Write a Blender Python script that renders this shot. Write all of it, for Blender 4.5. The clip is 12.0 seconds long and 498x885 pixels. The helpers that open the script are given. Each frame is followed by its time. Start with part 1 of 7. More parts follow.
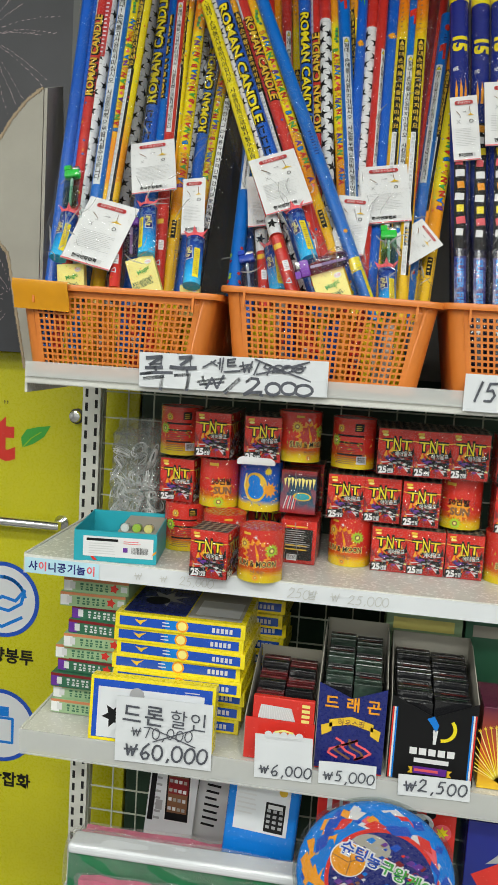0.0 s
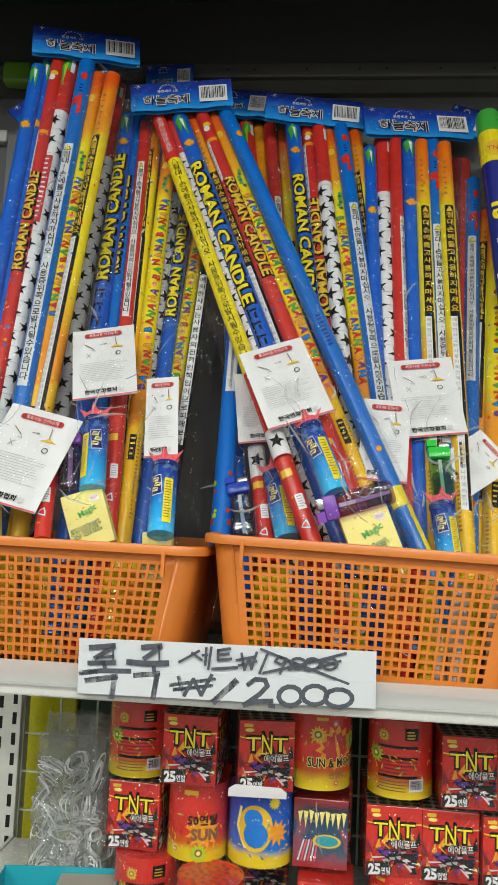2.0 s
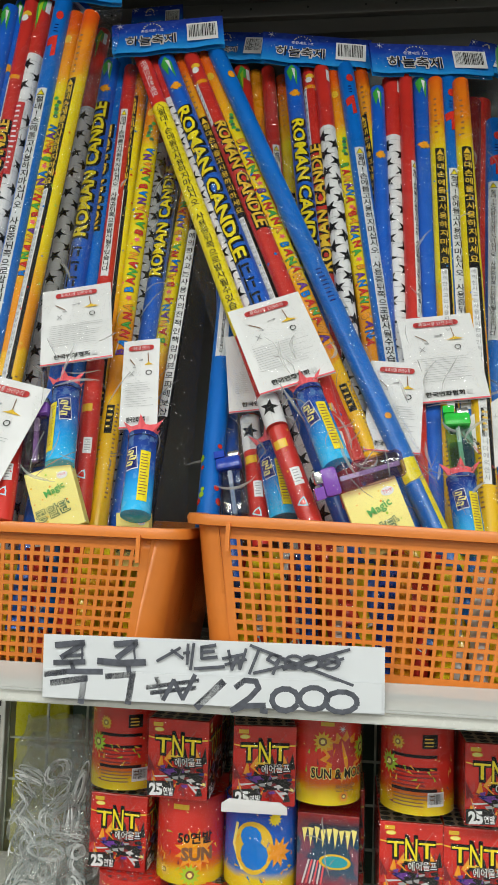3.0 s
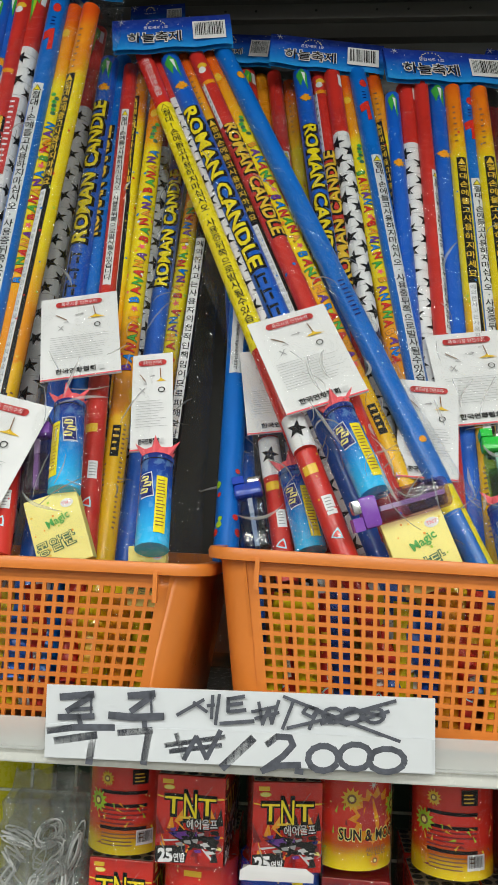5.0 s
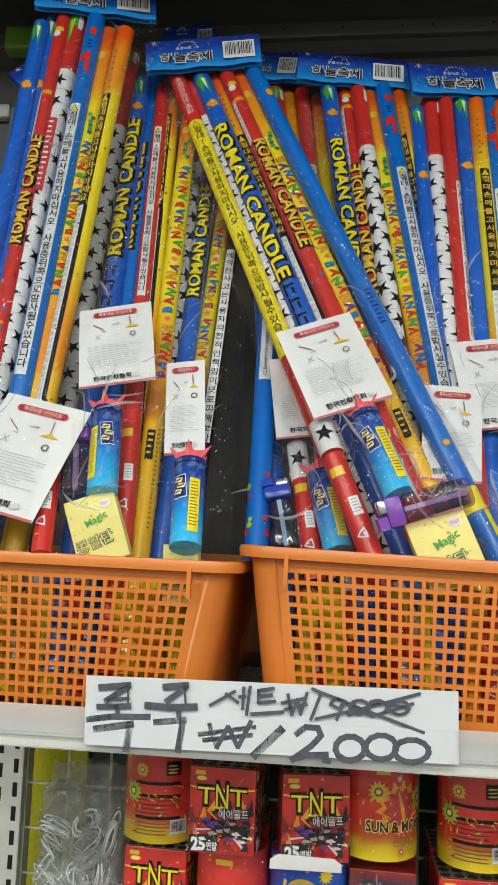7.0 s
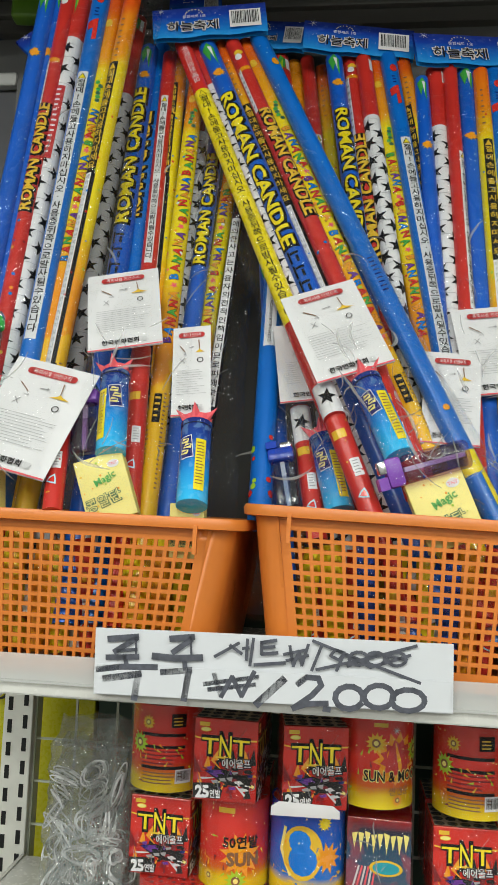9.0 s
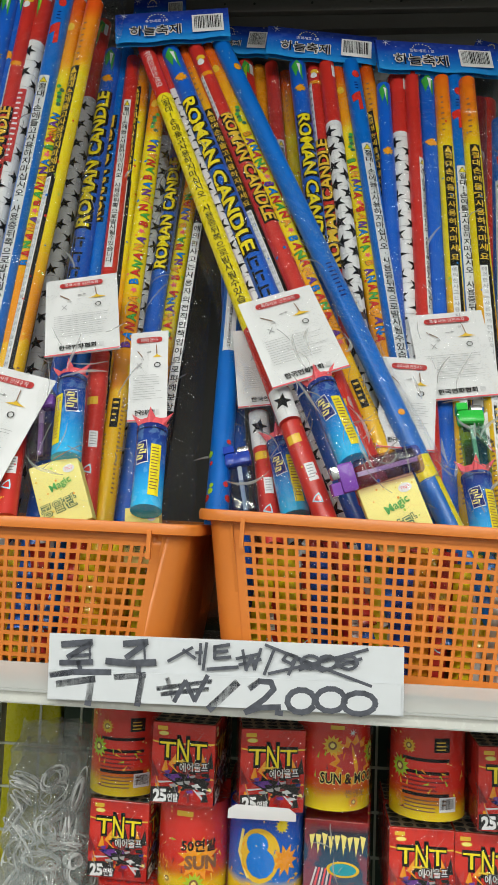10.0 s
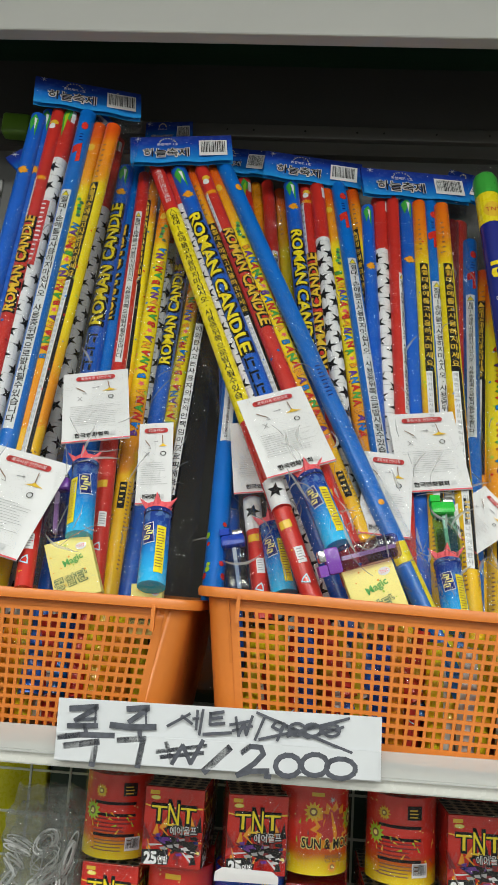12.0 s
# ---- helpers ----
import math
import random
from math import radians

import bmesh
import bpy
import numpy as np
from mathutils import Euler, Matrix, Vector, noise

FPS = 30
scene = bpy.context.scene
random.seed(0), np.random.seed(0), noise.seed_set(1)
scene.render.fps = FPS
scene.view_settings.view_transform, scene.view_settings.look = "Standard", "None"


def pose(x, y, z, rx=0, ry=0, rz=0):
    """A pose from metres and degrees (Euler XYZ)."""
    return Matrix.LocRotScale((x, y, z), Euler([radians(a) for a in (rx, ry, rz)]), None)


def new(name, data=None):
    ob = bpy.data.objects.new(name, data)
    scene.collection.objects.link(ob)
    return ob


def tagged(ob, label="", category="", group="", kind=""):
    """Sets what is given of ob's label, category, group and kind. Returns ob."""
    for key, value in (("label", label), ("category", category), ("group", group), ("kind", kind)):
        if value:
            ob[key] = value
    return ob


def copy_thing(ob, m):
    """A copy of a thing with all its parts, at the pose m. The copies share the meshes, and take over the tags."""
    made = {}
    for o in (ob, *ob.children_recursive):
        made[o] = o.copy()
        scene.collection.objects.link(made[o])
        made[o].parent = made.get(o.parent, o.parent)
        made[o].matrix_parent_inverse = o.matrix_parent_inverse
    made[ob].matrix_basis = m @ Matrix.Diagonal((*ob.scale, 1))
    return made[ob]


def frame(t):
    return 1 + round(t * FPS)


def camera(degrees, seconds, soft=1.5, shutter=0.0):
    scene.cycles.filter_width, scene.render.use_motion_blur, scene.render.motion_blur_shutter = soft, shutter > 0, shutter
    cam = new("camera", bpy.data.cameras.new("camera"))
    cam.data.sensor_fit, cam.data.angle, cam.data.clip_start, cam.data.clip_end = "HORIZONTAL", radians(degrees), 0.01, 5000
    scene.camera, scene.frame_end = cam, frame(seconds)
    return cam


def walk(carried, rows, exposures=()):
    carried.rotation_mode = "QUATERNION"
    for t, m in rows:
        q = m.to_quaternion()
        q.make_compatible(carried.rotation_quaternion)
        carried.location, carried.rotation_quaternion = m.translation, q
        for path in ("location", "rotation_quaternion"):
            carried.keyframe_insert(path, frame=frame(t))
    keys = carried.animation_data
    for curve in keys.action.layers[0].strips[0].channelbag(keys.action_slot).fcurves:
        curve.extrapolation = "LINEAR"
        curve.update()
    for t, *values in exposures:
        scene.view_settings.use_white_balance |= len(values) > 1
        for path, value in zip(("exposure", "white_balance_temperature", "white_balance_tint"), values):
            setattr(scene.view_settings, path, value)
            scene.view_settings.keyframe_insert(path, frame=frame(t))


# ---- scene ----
cam = camera(34.4, 12.0, soft=0.8)
METRES, EYE, TILT, LEAN, TURN = 0.8, 1.42, -7.5, -3.5, 9.1
ROWS = [
    (0.0, 0.0, 0.0, 0.0, 0.0, 0.0, 0.0),
    (0.5, -0.0484, 0.1756, 0.0493, -1.33, 1.77, 0.71),
    (1.0, -0.1029, 0.2925, 0.1077, -3.04, 4.9, 1.34),
    (1.5, -0.0947, 0.3615, 0.1417, -4.02, 9.01, 1.68),
    (2.0, -0.0634, 0.4704, 0.1774, -3.83, 12.33, 1.49),
    (2.5, -0.0227, 0.5518, 0.1904, -2.63, 12.91, 1.07),
    (3.0, -0.0162, 0.5942, 0.1739, -1.88, 11.99, 1.92),
    (5.0, -0.0743, 0.6769, 0.1958, -4.56, 13.47, 2.18),
    (5.5, -0.0724, 0.6662, 0.1932, -4.16, 13.88, 2.0),
    (6.0, -0.0658, 0.65, 0.1853, -2.88, 14.25, 1.84),
    (6.5, -0.0694, 0.6468, 0.1842, -2.35, 14.62, 1.88),
    (7.0, -0.0776, 0.6464, 0.1828, -2.55, 14.16, 1.79),
    (9.0, -0.0817, 0.6278, 0.1629, -2.5, 12.53, 1.41),
    (9.5, -0.065, 0.6182, 0.1651, -3.31, 12.45, 1.61),
    (10.0, -0.0551, 0.621, 0.1659, -3.77, 12.52, 1.75),
    (10.5, -0.0624, 0.6047, 0.1749, -3.99, 14.91, 1.27),
    (11.0, -0.0574, 0.5896, 0.1706, -3.92, 16.62, 0.73),
    (11.5, -0.0571, 0.5624, 0.1653, -3.93, 18.97, 0.34),
    (12.0, -0.0874, 0.5255, 0.1565, -5.93, 17.73, 0.61),
]
walk(cam, [(t, pose(0, 0, EYE, TILT, LEAN, TURN) @ pose(METRES * x, METRES * y, METRES * z, 90 + pitch, roll, yaw)) for t, x, y, z, yaw, pitch, roll in ROWS])

# ---- world and light ----
world = bpy.data.worlds.new("world")
scene.world = world
world.use_nodes = True
wbg = world.node_tree.nodes["Background"]
wbg.inputs[0].default_value = (0.8, 0.85, 0.9, 1)
wbg.inputs[1].default_value = 0.01
LAMP_WATTS = 20.6
scene.view_settings.exposure = 0.0


def ceiling_lamp(x, y):
    data = bpy.data.lights.new("ceiling_lamp", "AREA")
    data.shape, data.size, data.size_y = "RECTANGLE", 1.15, 0.22
    data.energy, data.color = LAMP_WATTS, (0.965, 1.0, 0.935)
    ob = new("ceiling_lamp", data)
    ob.matrix_world = pose(x, y, 2.632)
    return ob


LAMP_SPOTS = [(x, y) for y in (-0.4, -1.6, -2.8) for x in (-1.5, 0.05, 1.6)]
for sx, sy in LAMP_SPOTS:
    ceiling_lamp(sx, sy)


# ---- materials ----
def nodes_of(name):
    m = bpy.data.materials.new(name)
    m.use_nodes = True
    nt = m.node_tree
    return m, nt, nt.nodes["Principled BSDF"]


def surface(name, color, rough=0.45, metal=0.0, vary=0.08, scale=14.0, bump=0.05, bump_scale=180.0, coat=0.0, spec=0.5):
    """A paint, plastic or paper with stains at one scale and grain at a finer one."""
    m, nt, b = nodes_of(name)
    N, L = nt.nodes.new, nt.links.new
    tc = N("ShaderNodeTexCoord")
    info = N("ShaderNodeObjectInfo")
    big = N("ShaderNodeTexNoise")
    big.inputs["Scale"].default_value, big.inputs["Detail"].default_value = scale, 4.0
    fine = N("ShaderNodeTexNoise")
    fine.inputs["Scale"].default_value, fine.inputs["Detail"].default_value = bump_scale, 3.0
    L(tc.outputs["Object"], big.inputs["Vector"])
    L(tc.outputs["Object"], fine.inputs["Vector"])
    hsv = N("ShaderNodeHueSaturation")
    hsv.inputs["Color"].default_value = (*color, 1)
    mr = N("ShaderNodeMapRange")
    mr.inputs["From Min"].default_value, mr.inputs["From Max"].default_value = 0.25, 0.75
    mr.inputs["To Min"].default_value, mr.inputs["To Max"].default_value = 1 - vary, 1 + vary
    L(big.outputs["Fac"], mr.inputs["Value"])
    ad = N("ShaderNodeMath")
    ad.operation = "MULTIPLY_ADD"
    ad.inputs[1].default_value, ad.inputs[2].default_value = 0.08, -0.04
    L(info.outputs["Random"], ad.inputs[0])
    sm = N("ShaderNodeMath")
    L(mr.outputs["Result"], sm.inputs[0])
    L(ad.outputs[0], sm.inputs[1])
    L(sm.outputs[0], hsv.inputs["Value"])
    L(hsv.outputs["Color"], b.inputs["Base Color"])
    rr = N("ShaderNodeMapRange")
    rr.inputs["To Min"].default_value, rr.inputs["To Max"].default_value = max(0.03, rough - 0.08), min(1, rough + 0.08)
    L(fine.outputs["Fac"], rr.inputs["Value"])
    L(rr.outputs["Result"], b.inputs["Roughness"])
    b.inputs["Metallic"].default_value = metal
    b.inputs["Specular IOR Level"].default_value = spec
    b.inputs["Coat Weight"].default_value = coat
    if bump:
        bp = N("ShaderNodeBump")
        bp.inputs["Strength"].default_value, bp.inputs["Distance"].default_value = bump, 0.001
        L(fine.outputs["Fac"], bp.inputs["Height"])
        L(bp.outputs["Normal"], b.inputs["Normal"])
    return m


def speckled(name, color, dots, scale=260.0, amount=0.1, rough=0.3):
    """Printed foil paper sprinkled with small light dots."""
    m, nt, b = nodes_of(name)
    N, L = nt.nodes.new, nt.links.new
    tc = N("ShaderNodeTexCoord")
    vo = N("ShaderNodeTexVoronoi")
    vo.inputs["Scale"].default_value = scale
    L(tc.outputs["Object"], vo.inputs["Vector"])
    cut = N("ShaderNodeMath")
    cut.operation = "LESS_THAN"
    L(vo.outputs["Distance"], cut.inputs[0])
    msk = N("ShaderNodeTexNoise")
    msk.inputs["Scale"].default_value = 30.0
    L(tc.outputs["Object"], msk.inputs["Vector"])
    th = N("ShaderNodeMapRange")
    th.inputs["From Min"].default_value, th.inputs["From Max"].default_value = 0.42, 0.75
    th.inputs["To Max"].default_value = amount * 3
    L(msk.outputs["Fac"], th.inputs["Value"])
    L(th.outputs["Result"], cut.inputs[1])
    mix = N("ShaderNodeMix")
    mix.data_type = "RGBA"
    mix.inputs["A"].default_value, mix.inputs["B"].default_value = (*color, 1), (*dots, 1)
    L(cut.outputs[0], mix.inputs["Factor"])
    tint = N("ShaderNodeMix")
    tint.data_type, tint.blend_type = "RGBA", "MULTIPLY"
    tint.inputs["Factor"].default_value = 0.25
    big = N("ShaderNodeTexNoise")
    big.inputs["Scale"].default_value = 18.0
    L(tc.outputs["Object"], big.inputs["Vector"])
    L(mix.outputs["Result"], tint.inputs["A"])
    L(big.outputs["Fac"], tint.inputs["B"])
    L(tint.outputs["Result"], b.inputs["Base Color"])
    b.inputs["Roughness"].default_value = rough
    return m


def ramp_print(name, stops, axis=2, rough=0.25, blotch=None, amount=0.5, scale=26.0, coat=0.3):
    """Printed card whose ink runs through colours along one axis of the object, with optional blotches."""
    m, nt, b = nodes_of(name)
    N, L = nt.nodes.new, nt.links.new
    tc = N("ShaderNodeTexCoord")
    sep = N("ShaderNodeSeparateXYZ")
    L(tc.outputs["Generated"], sep.inputs[0])
    nz = N("ShaderNodeTexNoise")
    nz.inputs["Scale"].default_value, nz.inputs["Detail"].default_value = scale, 5.0
    L(tc.outputs["Object"], nz.inputs["Vector"])
    wob = N("ShaderNodeMath")
    wob.operation = "MULTIPLY_ADD"
    wob.inputs[1].default_value = 0.16
    L(nz.outputs["Fac"], wob.inputs[0])
    L(sep.outputs[axis], wob.inputs[2])
    off = N("ShaderNodeMath")
    off.inputs[1].default_value = -0.08
    L(wob.outputs[0], off.inputs[0])
    cr = N("ShaderNodeValToRGB")
    el = cr.color_ramp.elements
    while len(el) < len(stops):
        el.new(0.5)
    for e, (p, c) in zip(el, stops):
        e.position, e.color = p, (*c, 1)
    L(off.outputs[0], cr.inputs["Fac"])
    out = cr.outputs["Color"]
    if blotch:
        bl = N("ShaderNodeTexNoise")
        bl.inputs["Scale"].default_value, bl.inputs["Detail"].default_value = scale * 2.4, 6.0
        L(tc.outputs["Object"], bl.inputs["Vector"])
        st = N("ShaderNodeMapRange")
        st.inputs["From Min"].default_value, st.inputs["From Max"].default_value = 0.52, 0.62
        st.inputs["To Max"].default_value = amount
        L(bl.outputs["Fac"], st.inputs["Value"])
        mx = N("ShaderNodeMix")
        mx.data_type = "RGBA"
        mx.inputs["B"].default_value = (*blotch, 1)
        L(out, mx.inputs["A"])
        L(st.outputs["Result"], mx.inputs["Factor"])
        out = mx.outputs["Result"]
    L(out, b.inputs["Base Color"])
    b.inputs["Roughness"].default_value = rough
    b.inputs["Coat Weight"].default_value = coat
    return m


def clear_film(name, tint=(0.985, 0.987, 0.985), gloss=0.95, rough=0.1, wrinkle=0.85, scale=34.0, veil=0.0, floor=0.05):
    """Thin clear plastic: see-through, with a gloss that wrinkles break up."""
    m, nt, b = nodes_of(name)
    N, L = nt.nodes.new, nt.links.new
    nt.nodes.remove(b)
    out = nt.nodes["Material Output"]
    tr, gl, mx = N("ShaderNodeBsdfTransparent"), N("ShaderNodeBsdfGlossy"), N("ShaderNodeMixShader")
    tr.inputs[0].default_value = (*tint, 1)
    gl.inputs["Color"].default_value = (gloss, gloss, gloss, 1)
    gl.inputs["Roughness"].default_value = rough
    lw, fr = N("ShaderNodeLayerWeight"), N("ShaderNodeMapRange")
    lw.inputs["Blend"].default_value = 0.12
    fr.inputs["To Min"].default_value, fr.inputs["To Max"].default_value = floor, 0.36
    L(lw.outputs["Facing"], fr.inputs["Value"])
    tc, nz, bp = N("ShaderNodeTexCoord"), N("ShaderNodeTexNoise"), N("ShaderNodeBump")
    nz.inputs["Scale"].default_value, nz.inputs["Detail"].default_value = scale, 3.0
    nz.inputs["Distortion"].default_value = 1.2
    bp.inputs["Strength"].default_value, bp.inputs["Distance"].default_value = wrinkle, 0.02
    L(tc.outputs["Object"], nz.inputs["Vector"])
    L(nz.outputs["Fac"], bp.inputs["Height"])
    L(bp.outputs["Normal"], gl.inputs["Normal"])
    L(fr.outputs[0], mx.inputs[0])
    L(tr.outputs[0], mx.inputs[1])
    L(gl.outputs[0], mx.inputs[2])
    last = mx.outputs[0]
    if veil:
        df, m2 = N("ShaderNodeBsdfDiffuse"), N("ShaderNodeMixShader")
        df.inputs[0].default_value = (0.75, 0.76, 0.75, 1)
        m2.inputs[0].default_value = veil
        L(last, m2.inputs[1])
        L(df.outputs[0], m2.inputs[2])
        last = m2.outputs[0]
    L(last, out.inputs["Surface"])
    return m


def glowing(name, color, power):
    m, nt, b = nodes_of(name)
    b.inputs["Base Color"].default_value = (*color, 1)
    b.inputs["Emission Color"].default_value = (*color, 1)
    b.inputs["Emission Strength"].default_value = power
    return m


RED_C, YEL_C, ORA_C = (0.64, 0.034, 0.024), (0.82, 0.67, 0.014), (0.80, 0.31, 0.014)
M = {
    "white": surface("white_paint", (0.8, 0.8, 0.78), 0.3, vary=0.05, scale=6, bump=0.02),
    "wall": surface("wall_paint", (0.42, 0.42, 0.41), 0.7, vary=0.05, scale=3),
    "tile": surface("floor_vinyl", (0.13, 0.125, 0.12), 0.35, vary=0.1, scale=5),
    "ceiling": surface("ceiling_board", (0.78, 0.78, 0.76), 0.8, vary=0.05, scale=5),
    "shelf": surface("shelf_enamel", (0.62, 0.62, 0.58), 0.26, vary=0.07, scale=9, bump=0.03),
    "post": surface("post_enamel", (0.7, 0.7, 0.64), 0.35, vary=0.1, scale=30),
    "slot": surface("slot_dark", (0.012, 0.012, 0.012), 0.9, bump=0),
    "wire": surface("wire_enamel", (0.5, 0.53, 0.44), 0.35),
    "board": surface("back_board", (0.1, 0.1, 0.096), 0.42, vary=0.14, scale=7, bump=0.06, bump_scale=60),
    "board_dark": surface("upper_board", (0.045, 0.043, 0.04), 0.5, vary=0.2, scale=4),
    "channel": surface("channel_metal", (0.075, 0.072, 0.066), 0.35, vary=0.2, scale=5, bump=0.04),
    "green_dark": surface("dark_green_board", (0.006, 0.03, 0.013), 0.5, vary=0.15),
    "fascia": surface("fascia_enamel", (0.43, 0.43, 0.41), 0.45, vary=0.04, scale=6, bump=0.02),
    "lime": surface("lime_panel", (0.54, 0.51, 0.016), 0.28, vary=0.05, scale=4, bump=0.01),
    "poster": surface("night_poster", (0.042, 0.042, 0.05), 0.45, vary=0.25, scale=5, bump=0.0),
    "trail": surface("trail_ink", (0.42, 0.31, 0.33), 0.4),
    "chrome": surface("chrome", (0.75, 0.75, 0.76), 0.12, metal=1.0, vary=0.03, bump=0.0),
    "basket": surface("orange_plastic", (0.65, 0.192, 0.030), 0.36, vary=0.07, scale=20, bump=0.08, bump_scale=300),
    "card": surface("white_card", (0.72, 0.72, 0.73), 0.5, vary=0.03, scale=40, bump=0.05, bump_scale=500),
    "paper": surface("white_paper", (0.66, 0.68, 0.71), 0.42, vary=0.03, scale=20, bump=0.04, bump_scale=300, coat=0.25),
    "carton": surface("grey_carton", (0.36, 0.34, 0.29), 0.8, vary=0.08, scale=12, bump=0.15, bump_scale=220),
    "carton_edge": surface("corrugated_edge", (0.34, 0.26, 0.17), 0.85, vary=0.2, scale=60, bump=0.3),
    "tape": surface("orange_tape", (0.62, 0.27, 0.01), 0.22, vary=0.08, scale=30, bump=0.1),
    "black": surface("black_ink", (0.010, 0.010, 0.011), 0.4, bump=0, spec=0.2),
    "marker": surface("marker_ink", (0.075, 0.08, 0.10), 0.5, vary=0.45, scale=160, bump=0),
    "pencil": surface("faint_pencil", (0.5, 0.5, 0.48), 0.6, bump=0),
    "grey": surface("grey_ink", (0.34, 0.34, 0.35), 0.5, bump=0),
    "palegrey": surface("pale_grey_ink", (0.6, 0.6, 0.61), 0.5, bump=0),
    "red": surface("red_print", RED_C, 0.25, vary=0.06, bump=0, coat=0.3),
    "red_ink": surface("red_ink", (0.5, 0.03, 0.03), 0.45, bump=0),
    "pink": surface("pink_tissue", (0.75, 0.10, 0.12), 0.6, vary=0.15, scale=60, bump=0.3),
    "blue": surface("blue_print", (0.012, 0.075, 0.46), 0.25, vary=0.08, bump=0, coat=0.3),
    "sky": surface("sky_print", (0.005, 0.18, 0.63), 0.25, vary=0.06, bump=0, coat=0.3),
    "yellow": surface("yellow_print", YEL_C, 0.28, vary=0.06, bump=0, coat=0.3),
    "orange": surface("orange_print", ORA_C, 0.28, vary=0.08, bump=0, coat=0.3),
    "green": surface("green_print", (0.05, 0.36, 0.05), 0.3, bump=0),
    "lime_ink": surface("lime_ink", (0.35, 0.55, 0.02), 0.3, bump=0),
    "teal": surface("teal_card", (0.02, 0.34, 0.42), 0.4, vary=0.05, bump=0.02),
    "purple": surface("purple_ink", (0.13, 0.03, 0.28), 0.3, bump=0),
    "maroon": surface("maroon_card", (0.20, 0.012, 0.016), 0.3, vary=0.1),
    "navy": surface("navy_print", (0.012, 0.02, 0.16), 0.28, vary=0.1, bump=0, coat=0.3),
    "gold": surface("gold_ink", (0.75, 0.48, 0.03), 0.3, bump=0),
    "cream": surface("pale_yellow_card", (0.84, 0.74, 0.22), 0.38, vary=0.05, bump=0.02),
    "sky_pale": surface("pale_blue_label", (0.45, 0.68, 0.78), 0.4, bump=0),
    "pinkpack": surface("pink_fabric", (0.62, 0.12, 0.22), 0.5, vary=0.2, scale=30),
    "pack_green": surface("green_fabric", (0.02, 0.17, 0.07), 0.5, vary=0.2, scale=30),
    "pack_film": clear_film("pack_film", (0.97, 0.97, 0.97), 0.95, 0.12, 1.0, 60.0, veil=0.07),
    # film folds with a diffuse white mixed in, painting their highlights
    "glint_fold": clear_film("film_glint_fold", (0.97, 0.97, 0.97), 0.95, 0.15, 0.2, 40.0, veil=0.3, floor=0.12),
    "brown": surface("brown_ink", (0.2, 0.09, 0.04), 0.5, bump=0),
    "mint": surface("mint_card", (0.30, 0.44, 0.25), 0.4, vary=0.08),
    "salmon": surface("salmon_card", (0.55, 0.2, 0.09), 0.4, vary=0.1),
    "forest": surface("forest_card", (0.03, 0.13, 0.07), 0.4, vary=0.1),
    "blue_speck": speckled("blue_speckle", (0.008, 0.12, 0.62), (0.55, 0.7, 0.9)),
    "sky_speck": speckled("sky_speckle", (0.003, 0.16, 0.63), (0.5, 0.75, 0.95), amount=0.035),
    "red_speck": speckled("red_speckle", RED_C, (0.85, 0.55, 0.5), amount=0.06),
    "orange_fade": ramp_print("orange_fade", [(0.0, (0.84, 0.52, 0.016)), (0.355, (0.84, 0.50, 0.016)), (0.36, ORA_C), (0.47, ORA_C), (0.56, YEL_C), (0.83, YEL_C), (0.89, ORA_C), (0.95, (0.78, 0.18, 0.01)), (1.0, (0.74, 0.09, 0.008))], blotch=(0.8, 0.3, 0.02), amount=0.10),
    "orange_tail": ramp_print("orange_tail", [(0.0, (0.84, 0.52, 0.016)), (0.355, (0.84, 0.50, 0.016)), (0.36, ORA_C), (0.47, ORA_C), (0.56, YEL_C), (0.83, YEL_C), (0.89, ORA_C), (0.95, (0.78, 0.18, 0.01)), (1.0, (0.74, 0.09, 0.008))], blotch=(0.75, 0.1, 0.02), amount=0.08),
    "fire": ramp_print("fire_print", [(0.0, (0.72, 0.56, 0.01)), (0.14, (0.74, 0.5, 0.01)), (0.24, (0.62, 0.12, 0.01)), (0.36, RED_C), (1.0, RED_C)], blotch=(0.6, 0.09, 0.02), amount=0.12),
    "tnt": ramp_print("dark_red_print", [(0.0, (0.42, 0.02, 0.016)), (0.3, (0.5, 0.025, 0.018)), (0.56, RED_C), (1.0, RED_C)], blotch=(0.2, 0.012, 0.012), amount=0.3, scale=40),
    "pack_black": surface("black_card_pack", (0.014, 0.014, 0.016), 0.15, vary=0.3, scale=60, bump=0.0, coat=0.4),
    "pack_forest": surface("green_card_pack", (0.03, 0.05, 0.038), 0.18, vary=0.5, scale=90, bump=0.0, coat=0.4),
    "pack_wine": surface("wine_card_pack", (0.12, 0.012, 0.015), 0.2, vary=0.4, scale=90, bump=0.0, coat=0.4),
    "moonlit": ramp_print("blue_yellow_print", [(0.0, (0.8, 0.6, 0.02)), (0.14, (0.75, 0.55, 0.02)), (0.24, (0.01, 0.16, 0.6)), (1.0, (0.01, 0.06, 0.5))]),
    "monster": ramp_print("monster_print", [(0.0, (0.4, 0.02, 0.02)), (0.25, (0.05, 0.10, 0.16)), (0.6, (0.02, 0.07, 0.13)), (0.85, (0.03, 0.03, 0.05)), (1.0, (0.4, 0.02, 0.02))], blotch=(0.5, 0.06, 0.06), amount=0.4),
    "header": ramp_print("header_print", [(0.0, (0.02, 0.30, 0.72)), (0.3, (0.012, 0.16, 0.58)), (0.7, (0.012, 0.05, 0.36)), (1.0, (0.015, 0.03, 0.22))], blotch=(0.3, 0.5, 0.8), amount=0.04, scale=60),
